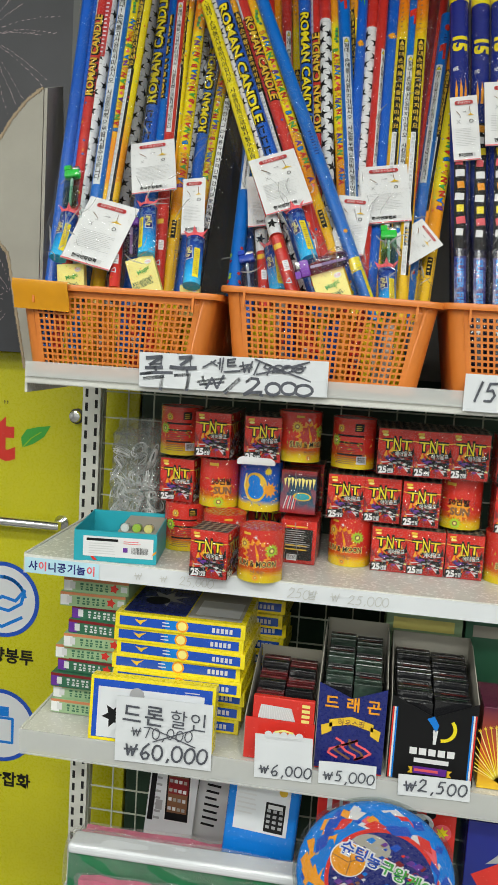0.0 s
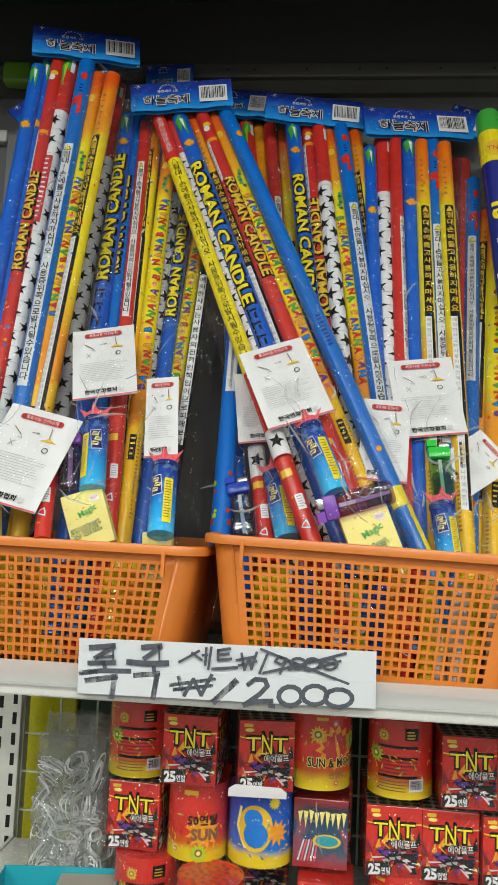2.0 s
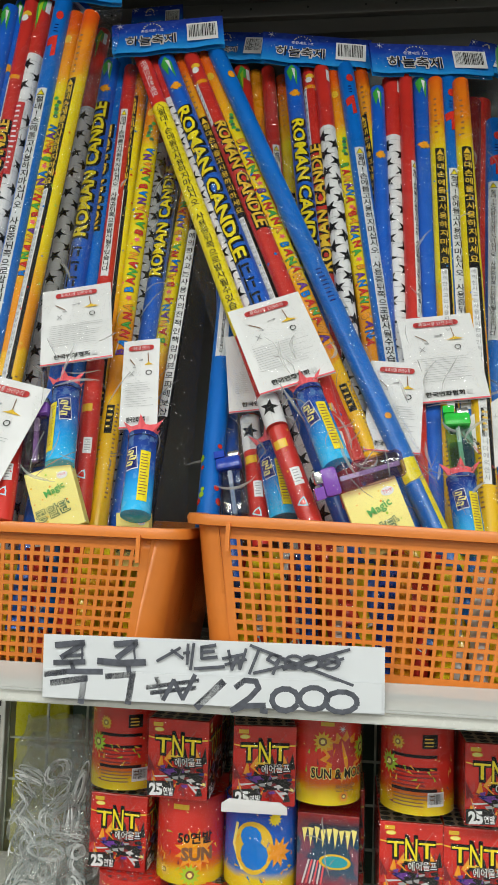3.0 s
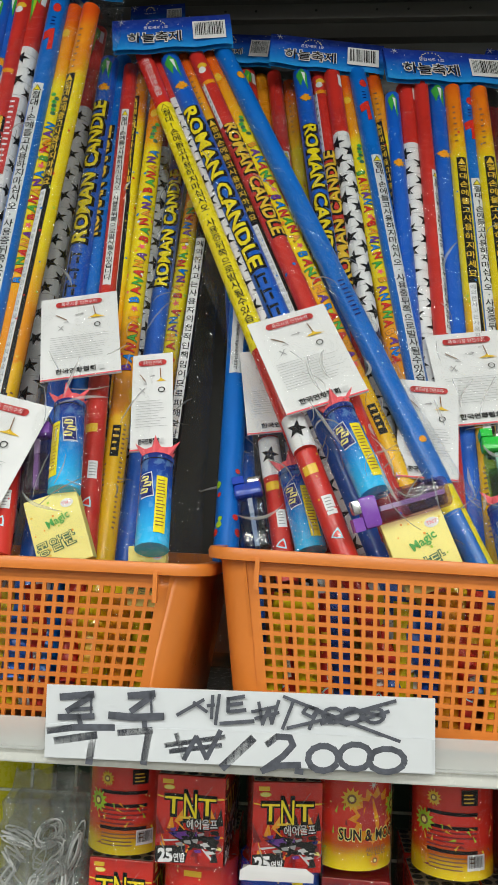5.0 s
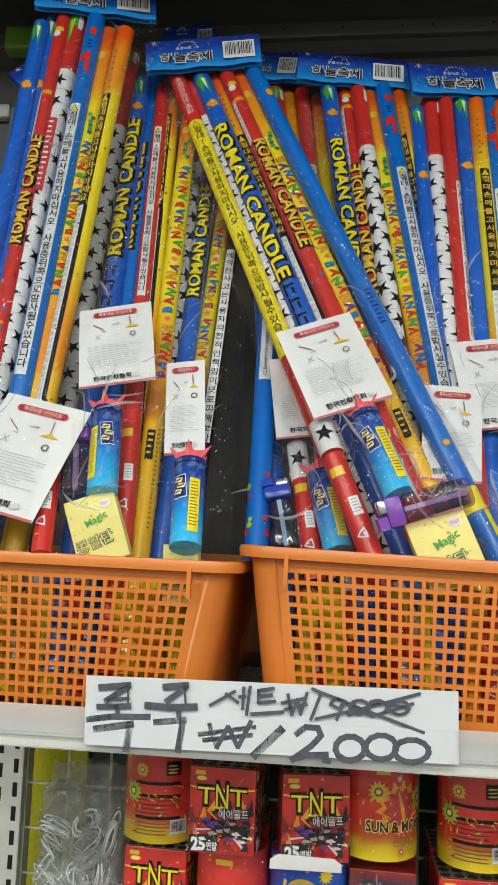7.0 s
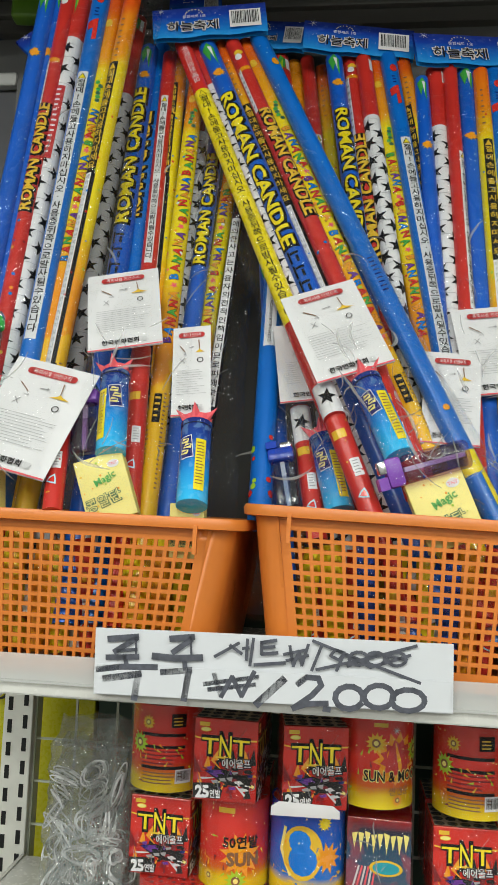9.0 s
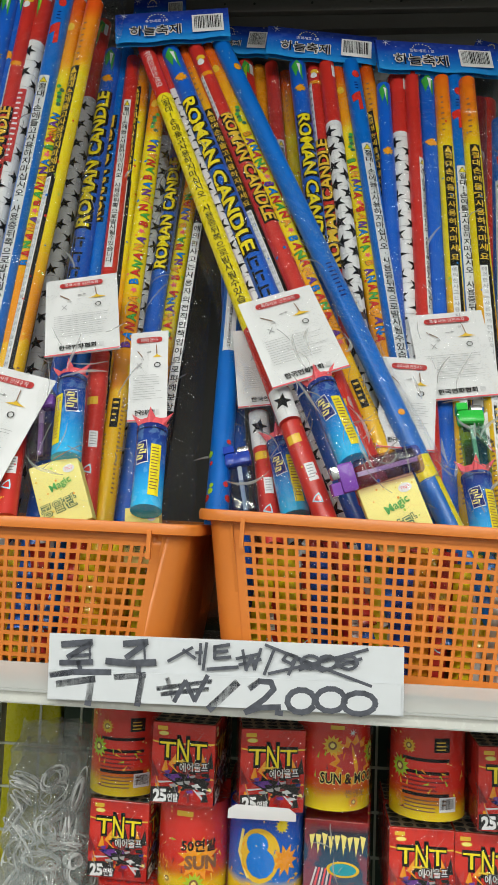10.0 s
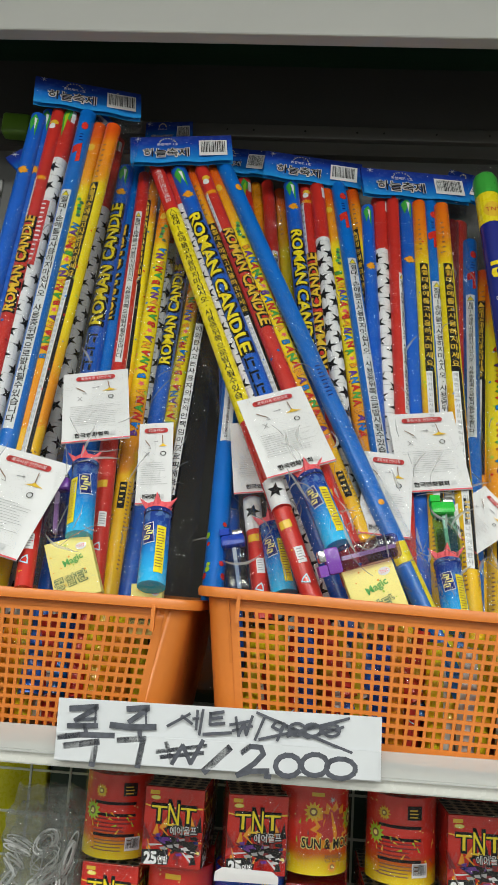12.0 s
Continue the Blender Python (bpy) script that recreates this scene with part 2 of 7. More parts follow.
    "fountain": ramp_print("popper_print", [(0.0, (0.03, 0.48, 0.85)), (0.34, (0.012, 0.28, 0.70)), (0.6, (0.012, 0.09, 0.45)), (1.0, (0.012, 0.02, 0.16))], blotch=(0.3, 0.6, 0.85), amount=0.2, scale=60),
    "night": ramp_print("indigo_print", [(0.0, (0.012, 0.012, 0.03)), (0.3, (0.012, 0.012, 0.03)), (0.5, (0.012, 0.03, 0.2)), (1.0, (0.014, 0.02, 0.22))]),
    "sparkler": ramp_print("sparkler_print", [(0.0, (0.8, 0.5, 0.02)), (0.4, (0.6, 0.1, 0.02)), (1.0, (0.10, 0.015, 0.04))]),
    "film": clear_film("bag_film", rough=0.05, floor=0.012),
    "film_crumple": clear_film("crumpled_film", (0.85, 0.86, 0.85), 0.95, 0.12, 1.0, 45.0, veil=0.11, floor=0.09),
    "shrink": clear_film("shrink_film", (0.99, 0.99, 0.99), 0.9, 0.04, 1.0, 45.0, floor=0.03),
    "rail": clear_film("price_rail_plastic", (0.9, 0.9, 0.89), 0.9, 0.15, 0.05, 8.0, veil=0.42),
    "cap_g": surface("green_lighter_plastic", (0.03, 0.55, 0.06), 0.2, bump=0),
    "cap_p": surface("purple_lighter_plastic", (0.20, 0.06, 0.40), 0.2, bump=0),
    "cap_b": surface("blue_lighter_plastic", (0.02, 0.06, 0.42), 0.2, bump=0),
    "body_g": clear_film("green_tank", (0.6, 0.82, 0.72), 0.9, 0.08, 0.05),
    "body_p": clear_film("purple_tank", (0.72, 0.6, 0.78), 0.9, 0.08, 0.05),
    "body_b": clear_film("blue_tank", (0.72, 0.78, 0.88), 0.9, 0.08, 0.05),
    "tank_glass": clear_film("vial_glass", (0.85, 0.88, 0.86), 0.9, 0.05, 0.05),
    "steel": surface("steel", (0.6, 0.6, 0.6), 0.25, metal=1.0, bump=0),
    "tan_clip": surface("green_clip_plastic", (0.10, 0.22, 0.015), 0.4),
    "lamp": glowing("lamp_diffuser", (1.0, 0.98, 0.94), 3.0),
}


# ---- building helpers ----
def link_mesh(name, bm, mats, smooth=False):
    me = bpy.data.meshes.new(name)
    bmesh.ops.recalc_face_normals(bm, faces=bm.faces)
    bm.to_mesh(me)
    bm.free()
    for m in mats:
        me.materials.append(m)
    if smooth:
        me.polygons.foreach_set("use_smooth", [True] * len(me.polygons))
        me.set_sharp_from_angle(angle=radians(40))
    return me


def part(name, bm, material, parent=None, label="", smooth=False, m=None):
    """Link a bmesh as one mesh object under a thing or a part."""
    mats = material if isinstance(material, (list, tuple)) else [material]
    ob = new(name, link_mesh(name, bm, mats, smooth))
    if parent is not None:
        ob.parent = parent
    if m is not None:
        ob.matrix_basis = m
    if label:
        ob["label"] = label
    return ob


def thing(name, label, category, group="", kind="", m=None):
    ob = new(name)
    if m is not None:
        ob.matrix_basis = m
    return tagged(ob, label, category, group, kind)


def box_bm(x0, x1, y0, y1, z0, z1, bevel=0.0, seg=2):
    bm = bmesh.new()
    bmesh.ops.create_cube(bm, size=1.0, matrix=Matrix.Translation(((x0 + x1) / 2, (y0 + y1) / 2, (z0 + z1) / 2)) @ Matrix.Diagonal((x1 - x0, y1 - y0, z1 - z0, 1)))
    if bevel:
        bmesh.ops.bevel(bm, geom=bm.edges[:], offset=bevel, segments=seg, affect="EDGES", profile=0.5)
    return bm


def solid(bm, t):
    """Give a bent sheet its thickness."""
    bm.normal_update()
    bmesh.ops.solidify(bm, geom=bm.faces[:], thickness=t)
    return bm


def add_box(bm, x0, x1, y0, y1, z0, z1):
    bmesh.ops.create_cube(bm, size=1.0, matrix=Matrix.Translation(((x0 + x1) / 2, (y0 + y1) / 2, (z0 + z1) / 2)) @ Matrix.Diagonal((x1 - x0, y1 - y0, z1 - z0, 1)))


def lathe_bm(profile, n=24):
    """A turned solid from (radius, height) pairs; closes on the axis."""
    bm = bmesh.new()
    rings = []
    for r, z in profile:
        if r < 1e-6:
            rings.append([bm.verts.new((0, 0, z))])
        else:
            rings.append([bm.verts.new((r * math.sin(2 * math.pi * i / n), -r * math.cos(2 * math.pi * i / n), z)) for i in range(n)])
    for a, b in zip(rings, rings[1:]):
        for i in range(n):
            j = (i + 1) % n
            q = [a[i % len(a)], a[j % len(a)], b[j % len(b)], b[i % len(b)]]
            q = list(dict.fromkeys(q))
            if len(q) > 2:
                bm.faces.new(q)
    return bm


TEXT_CACHE = {}


def text_polys(body, bold=0.0, spacing=1.0, leading=1.0):
    """Flat polygons of a text of size 1, centred, from the built-in font."""
    key = (body, bold, spacing, leading)
    if key not in TEXT_CACHE:
        cu = bpy.data.curves.new("text", "FONT")
        cu.body, cu.resolution_u, cu.offset, cu.space_character, cu.space_line = body, 2, bold, spacing, leading
        cu.align_x = "CENTER"
        ob = bpy.data.objects.new("text", cu)
        scene.collection.objects.link(ob)
        me = bpy.data.meshes.new_from_object(ob.evaluated_get(bpy.context.evaluated_depsgraph_get()))
        v = np.array([p.co[:2] for p in me.vertices])
        c = (v.max(0) + v.min(0)) / 2
        TEXT_CACHE[key] = ([tuple(p - c) for p in v], [tuple(p.vertices) for p in me.polygons], tuple(v.max(0) - v.min(0)))
        bpy.data.objects.remove(ob)
        bpy.data.curves.remove(cu)
        bpy.data.meshes.remove(me)
    return TEXT_CACHE[key]


class Art:
    """Flat print in (across, up) metres; finished onto a plane or round a cylinder."""

    def __init__(self):
        self.bm, self.mats = bmesh.new(), []

    def ink(self, name):
        if name not in self.mats:
            self.mats.append(name)
        return self.mats.index(name)

    def poly(self, pts, mat, lift=1):
        f = self.bm.faces.new([self.bm.verts.new((x, y, lift)) for x, y in pts])
        f.material_index = self.ink(mat)

    def rect(self, x, y, w, h, mat, lift=1, turn=0.0):
        c, s = math.cos(turn), math.sin(turn)
        self.poly([(x + c * a - s * b, y + s * a + c * b) for a, b in ((-w / 2, -h / 2), (w / 2, -h / 2), (w / 2, h / 2), (-w / 2, h / 2))], mat, lift)

    def disc(self, x, y, rx, mat, lift=1, ry=None, n=12):
        ry = ry or rx
        self.poly([(x + rx * math.cos(2 * math.pi * i / n), y + ry * math.sin(2 * math.pi * i / n)) for i in range(n)], mat, lift)

    def star(self, x, y, r, mat, lift=1, turn=0.0, points=5, inner=0.42):
        self.poly([(x + (r if i % 2 == 0 else r * inner) * math.sin(turn + math.pi * i / points), y + (r if i % 2 == 0 else r * inner) * math.cos(turn + math.pi * i / points)) for i in range(2 * points)], mat, lift)

    def text(self, body, x, y, size, mat, lift=1, turn=0.0, bold=0.0, fit=None, spacing=1.0, leading=1.0, slant=0.0):
        vs, fs, (w, h) = text_polys(body, bold, spacing, leading)
        k = (fit / w) if fit else size
        ky = size if fit else k
        c, s = math.cos(turn), math.sin(turn)
        made = [self.bm.verts.new((x + c * (px * k + slant * py * ky) - s * py * ky, y + s * (px * k + slant * py * ky) + c * py * ky, lift)) for px, py in vs]
        i = self.ink(mat)
        for f in fs:
            try:
                self.bm.faces.new([made[q] for q in f]).material_index = i
            except ValueError:
                pass

    def stroke(self, pts, width, mat, lift=1):
        """A brush or pen stroke along a bent line."""
        for (x0, y0), (x1, y1) in zip(pts, pts[1:]):
            d = math.hypot(x1 - x0, y1 - y0) or 1e-6
            nx, ny = -(y1 - y0) / d * width / 2, (x1 - x0) / d * width / 2
            ex, ey = (x1 - x0) / d * width * 0.25, (y1 - y0) / d * width * 0.25
            self.poly([(x0 - nx - ex, y0 - ny - ey), (x1 - nx + ex, y1 - ny + ey), (x1 + nx + ex, y1 + ny + ey), (x0 + nx - ex, y0 + ny - ey)], mat, lift)
            lift += 0.06

    def barcode(self, x, y, w, h, seed=1, turn=0.0, lift=1):
        rnd = random.Random(seed)
        c, s = math.cos(turn), math.sin(turn)
        self.rect(x, y, w, h, "card", lift, turn)
        a = -w * 0.43
        while a < w * 0.42:
            bw = w * rnd.choice((0.012, 0.02, 0.032))
            self.rect(x + c * (a + bw / 2) - s * h * 0.05, y + s * (a + bw / 2) + c * h * 0.05, bw, h * 0.72, "black", lift + 1, turn)
            a += bw + w * rnd.choice((0.014, 0.022, 0.03))

    def bars(self, x, y, w, rows, pitch, mat, seed=3, lift=1, turn=0.0, thick=0.35):
        """Lines of writing too small to read, as plain bars."""
        rnd = random.Random(seed)
        c, s = math.cos(turn), math.sin(turn)
        for i in range(rows):
            ww = w * rnd.uniform(0.7, 1.0)
            dx, dy = (ww - w) / 2, -i * pitch
            self.rect(x + c * dx - s * dy, y + s * dx + c * dy, ww, pitch * thick, mat, lift, turn)

    def on_plane(self, name, parent, m=None, step=0.00035):
        for v in self.bm.verts:
            x, y, l = v.co
            v.co = (x, -l * step, y)
        return self.finish(name, parent, m)

    def on_cylinder(self, name, parent, radius, m=None, step=0.00022):
        xs = [v.co.x for v in self.bm.verts]
        cut = radius * 0.32
        for i in range(int(min(xs) / cut) - 1, int(max(xs) / cut) + 2):
            bmesh.ops.bisect_plane(self.bm, geom=self.bm.verts[:] + self.bm.edges[:] + self.bm.faces[:], plane_co=(i * cut, 0, 0), plane_no=(1, 0, 0), dist=1e-7)
        for v in self.bm.verts:
            x, y, l = v.co
            r = radius + 0.0003 + l * step
            v.co = (r * math.sin(x / radius), -r * math.cos(x / radius), y)
        return self.finish(name, parent, m)

    def finish(self, name, parent, m):
        me = bpy.data.meshes.new(name)
        self.bm.to_mesh(me)
        self.bm.free()
        for k in self.mats:
            me.materials.append(M[k])
        ob = new(name, me)
        ob.parent = parent
        if m is not None:
            ob.matrix_basis = m
        if len(me.polygons) > 1:
            ob["kind"] = "stuff"
        return ob


def frame_on(origin, up, face=(0, -1, 0)):
    """A pose whose z runs along up and whose -y faces the given way."""
    z = Vector(up).normalized()
    y = -Vector(face)
    y = (y - z * y.dot(z)).normalized()
    x = y.cross(z)
    return Matrix.Translation(origin) @ Matrix((x, y, z)).transposed().to_4x4()


# ---- the shop round the rack ----
tagged(part("floor", box_bm(-3.2, 3.2, -3.6, 1.75, -0.1, 0.0), M["tile"]), "dark grey vinyl shop floor", "floor", kind="structure")
tagged(part("ceiling", box_bm(-3.2, 3.2, -3.6, 1.75, 2.66, 2.75), M["ceiling"]), "white panelled shop ceiling", "ceiling", kind="structure")
tagged(part("wall_north", box_bm(-3.2, 3.2, 1.65, 1.75, 0, 2.66), M["wall"]), "off-white wall behind the rack", "wall", kind="structure")
tagged(part("wall_south", box_bm(-3.2, 3.2, -3.7, -3.6, 0, 2.66), M["wall"]), "off-white wall of the shop", "wall", kind="structure")
tagged(part("wall_west", box_bm(-3.3, -3.2, -3.6, 1.65, 0, 2.66), M["wall"]), "off-white wall of the shop", "wall", kind="structure")
tagged(part("wall_east", box_bm(3.2, 3.3, -3.6, 1.65, 0, 2.66), M["wall"]), "off-white wall of the shop", "wall", kind="structure")
fixture = thing("ceiling_light", "white fluorescent fixture on the ceiling", "ceiling light", "shop ceiling lights")
part("frame", box_bm(-0.62, 0.62, -0.15, 0.15, 0.008, 0.026, 0.004), M["white"], fixture)
part("diffuser", box_bm(-0.585, 0.585, -0.12, 0.12, 0.004, 0.009), M["lamp"], fixture, "glowing white diffuser")
fixture.matrix_basis = pose(*LAMP_SPOTS[0], 2.634)
for sx, sy in LAMP_SPOTS[1:]:
    copy_thing(fixture, pose(sx, sy, 2.634))

# ---- wall panel beside the rack ----
panel = thing("wall_panel", "lime-yellow glossy shop panel with blue pictograms", "wall panel", kind="structure")
part("sheet", box_bm(-1.5, -0.462, 1.555, 1.575, 0.02, 1.36, 0.003), M["lime"], panel)
art = Art()
for cz in (0.835, 0.552):
    art.disc(-0.745, cz, 0.083, "blue", 1, n=40)
    art.disc(-0.745, cz, 0.074, "paper", 2, n=40)
for k in range(9):
    a = 0.2 + k * 0.16
    art.stroke([(-0.745 + 0.052 * math.cos(a), 0.835 + 0.05 * math.sin(a)), (-0.745 + 0.052 * math.cos(a + 0.16), 0.835 + 0.05 * math.sin(a + 0.16))], 0.008, "sky", 3)
art.stroke([(-0.775, 0.82), (-0.745, 0.842), (-0.715, 0.835), (-0.695, 0.86), (-0.702, 0.83), (-0.73, 0.812), (-0.775, 0.82)], 0.007, "sky", 3)
art.stroke([(-0.79, 0.80), (-0.745, 0.775), (-0.70, 0.80)], 0.007, "sky", 3)
art.rect(-0.738, 0.585, 0.028, 0.022, "sky", 3)
art.stroke([(-0.757, 0.57), (-0.757, 0.515), (-0.715, 0.515), (-0.715, 0.57), (-0.757, 0.57)], 0.006, "sky", 3)
art.stroke([(-0.80, 0.53), (-0.775, 0.55), (-0.765, 0.535)], 0.006, "sky", 3)
art.text("종량봉투", -0.737, 0.712, 0.036, "black", 1, bold=0.03)
art.text("생활잡화", -0.737, 0.43, 0.036, "black", 1, bold=0.03)
art.text("t", -0.752, 1.18, 0.13, "red", 1, bold=0.05)
art.text("”", -0.746, 1.256, 0.03, "black", 1)
art.poly([(-0.708, 1.165), (-0.712, 1.185), (-0.70, 1.203), (-0.675, 1.21), (-0.648, 1.214), (-0.662, 1.19), (-0.685, 1.174)], "green", 1)
art.stroke([(-0.706, 1.167), (-0.69, 1.185), (-0.668, 1.2)], 0.002, "lime_ink", 2)
art.on_plane("print", panel, Matrix.Translation((0, 1.5545, 0)))
knob = thing("panel_knob", "round polished steel standoff knob on the yellow panel", "knob")
part("collar", lathe_bm([(0, 0), (0.0155, 0), (0.0155, 0.006), (0, 0.006)]), M["board_dark"], knob, "dark collar", True)
part("cap", lathe_bm([(0, 0.006), (0.012, 0.006), (0.0125, 0.012), (0.011, 0.017), (0.006, 0.0185), (0, 0.0185)]), M["chrome"], knob, "", True)
knob.matrix_basis = frame_on((-0.591, 1.553, 1.239), (0, -1, 0), (0, 0, -1))
rail = thing("push_rail", "chrome push rail fixed across the yellow panel", "rail")
part("bar", lathe_bm([(0, 0), (0.0095, 0), (0.0095, 0.9), (0.0085, 0.903), (0, 0.903)], 20), M["chrome"], rail, "", True, pose(-1.51, 1.515, 1.016, 0, 90, 0))
part("bracket", lathe_bm([(0, 0), (0.007, 0), (0.007, 0.05), (0, 0.05)], 16), M["chrome"], rail, "", True, pose(-0.617, 1.515, 1.016, -90, 0, 0))
part("flange", lathe_bm([(0, 0), (0.015, 0), (0.015, 0.005), (0, 0.005)], 20), M["chrome"], rail, "", True, pose(-0.617, 1.549, 1.016, -90, 0, 0))
tagged(part("backdrop_board", box_bm(-0.458, 1.6, 1.56, 1.58, 0.02, 1.36), M["green_dark"]), "dark green board behind the wire grid", "board", kind="structure")

# ---- display rack ----
rack = thing("display_rack", "white enamelled steel shop shelving with clear price rails", "shelving", m=pose(0, 0, 0))


SLOT_MESH = link_mesh("slot", box_bm(-0.0027, 0.0027, 0, 0.0108, 0, 0.0155), [M["slot"]])


def slotted_post(x):
    post = part("post", box_bm(x - 0.018, x + 0.018, 1.45, 1.485, 0.02, 1.343, 0.0015), M["post"], rack)
    for i in range(96):
        slot = new("slot", SLOT_MESH)
        slot.parent = post
        slot.location = (x - 0.0095 + 0.019 * (i % 2), 1.4492, 0.07 + (i // 2) * 0.0265 + 0.006 * (i % 2))


for px in (-0.525, 0.68):
    slotted_post(px)
SHELVES = ((1.349, 0.016), (1.07, 0.027), (0.785, 0.03), (0.36, 0.03), (0.1, 0.03))
X0, X1, LIP = -0.508, 0.66, 1.118
for zt, lip in SHELVES:
    y0 = LIP + (0.012 if zt < 1.3 else 0)
    bm = box_bm(X0, X1, y0, 1.452, zt - 0.006, zt)
    add_box(bm, X0, X1, y0 - 0.0015, y0 + 0.004, zt - lip, zt + 0.001)
    add_box(bm, X0 - 0.002, X0 + 0.002, y0 + 0.004, 1.452, zt - 0.03, zt + 0.002)
    add_box(bm, X0, X1, 1.44, 1.452, zt - 0.03, zt - 0.006)
    bmesh.ops.bevel(bm, geom=[e for e in bm.edges if abs(e.verts[0].co.y - e.verts[1].co.y) < 1e-6 and e.verts[0].co.y < y0 + 0.001], offset=0.0012, segments=2, affect="EDGES")
    shelf = part("shelf", bm, M["shelf"], rack)
# clear price rails along the lips
for zt, y0, z0, z1 in ((1.349, 1.1145, 1.3455, 1.3655), (0.785, 1.1265, 0.752, 0.79)):
    bm = box_bm(X0 + 0.002, X1, y0 - 0.0012, y0, z0, z1)
    add_box(bm, X0 + 0.002, X1, y0 - 0.0025, y0 + 0.0005, z0 - 0.002, z0)
    part("price_rail", bm, M["rail"], rack, "clear plastic price rail")
# wire grid between the posts
grid = part("wire_grid", box_bm(-0.51, 0.66, 1.462, 1.467, 0.045, 0.05), M["wire"], rack, "pale wire grid back")
upright, cross = link_mesh("wire", box_bm(0, 0.0026, 1.462, 1.4645, 0.05, 1.343), [M["wire"]]), link_mesh("wire", box_bm(-0.51, 0.66, 1.4646, 1.467, 0, 0.0026), [M["wire"]])
for i in range(50):
    wire = new("wire", upright if i < 24 else cross)
    wire.parent = grid
    wire.location = (-0.508 + i * 0.05, 0, 0) if i < 24 else (0, 0, 0.05 + (i - 24) * 0.05)
# boards and canopy above the top shelf
part("back_board", box_bm(-0.6, 1.6, 1.488, 1.498, 1.36, 2.13), M["board"], rack, "grey back board")
bm = box_bm(-1.3, 1.6, 1.478, 1.498, 2.15, 2.32)
part("upper_board", bm, M["board_dark"], rack, "dark upper board")
bm = box_bm(-1.3, 1.6, 1.466, 1.49, 2.128, 2.149, 0.003)
add_box(bm, -1.3, 1.6, 1.474, 1.488, 2.108, 2.127)
part("channel", bm, M["channel"], rack, "grey metal channel with rivets", True)
for i in range(12):
    part("rivet", lathe_bm([(0, 0), (0.0018, 0), (0.0014, 0.001), (0, 0.0013)], 10), M["slot"], rack, "", True, frame_on((-0.42 + i * 0.062 + 0.012 * ((i * 7) % 3), 1.4665, 2.139), (0, -1, 0), (0, 0, -1)))
canopy = thing("rack_canopy", "grey enamelled canopy box over the rack with dark green underside", "canopy")
part("fascia", box_bm(-1.3, 1.6, 1.25, 1.27, 2.128, 2.5, 0.002), M["fascia"], canopy)
part("underside", box_bm(-1.3, 1.6, 1.27, 1.478, 2.25, 2.27), M["green_dark"], canopy, "dark green underside")
part("top", box_bm(-1.3, 1.6, 1.27, 1.5, 2.48, 2.5), M["fascia"], canopy)
clip = thing("green_clip", "dull green plastic clip on the board's edge", "clip")
part("body", box_bm(-0.02, 0.02, -0.012, 0.012, -0.016, 0.016, 0.005, 3), M["tan_clip"], clip, "", True)
clip.matrix_basis = pose(-0.575, 1.452, 2.125, 0, 0, 6)

# firework poster to the side of the upper boards
poster = thing("night_sky_poster", "dark grey poster of pale firework trails", "poster")
part("sheet", box_bm(-1.3, -0.6, 1.498, 1.503, 1.362, 2.04), M["poster"], poster)
part("rail", box_bm(-1.3, -0.6, 1.484, 1.5, 2.041, 2.06, 0.003), M["fascia"], poster, "pale grey top rail")
part("upper_sheet", box_bm(-1.3, -0.6, 1.49, 1.503, 2.061, 2.128), M["board"], poster)
art = Art()
rnd = random.Random(5)
for cx, cz, n in ((-0.69, 1.72, 26), (-0.78, 1.95, 22), (-0.70, 1.46, 20)):
    for i in range(n):
        a, r0, r1 = rnd.uniform(0, 6.28), rnd.uniform(0.03, 0.05), rnd.uniform(0.08, 0.17)
        for q in range(11):
            r = r0 + (r1 - r0) * q / 10
            x, z = cx + r * math.cos(a) + rnd.uniform(-0.001, 0.001), cz + r * math.sin(a) - 1.4 * r * r + rnd.uniform(-0.001, 0.001)
            if z > 1.365 and z < 2.035:
                art.rect(x, z, rnd.uniform(0.002, 0.009), rnd.uniform(0.0005, 0.0014), "trail", 1, a - 1.2 * r + rnd.uniform(-0.3, 0.3))
art.on_plane("trails", poster, Matrix.Translation((0, 1.4978, 0)))

# corrugated carton tucked between the first basket and the poster
carton = thing("carton_sheet", "torn grey corrugated carton tucked beside the orange basket", "carton")
CARTON_EDGE = [(-0.549, 1.786), (-0.575, 1.767), (-0.60, 1.738), (-0.63, 1.69), (-0.65, 1.61), (-0.63, 1.56), (-0.602, 1.528), (-0.585, 1.43), (-0.569, 1.346)]
bm = bmesh.new()
front = [bm.verts.new((x, 1.25 - 0.25 * (x + 0.549) ** 2, z)) for x, z in CARTON_EDGE] + [bm.verts.new((-0.549, 1.25, 1.346))]
bm.faces.new(front)
part("front_panel", solid(bm, 0.005), M["carton"], carton, "plain grey corrugated panel")
bm = bmesh.new()
rows = [[bm.verts.new((-0.548 - 0.02 * t * k, 1.251 + 0.11 * t, 1.346 + (0.44 + 0.035 * t) * k)) for k in (0, 0.35, 0.7, 1)] for t in (0, 0.33, 0.66, 1)]
for a, b in zip(rows, rows[1:]):
    for i in range(3):
        bm.faces.new((a[i], a[i + 1], b[i + 1], b[i]))
part("side_panel", solid(bm, 0.005), M["carton"], carton, "folded grey side panel")
bm = bmesh.new()
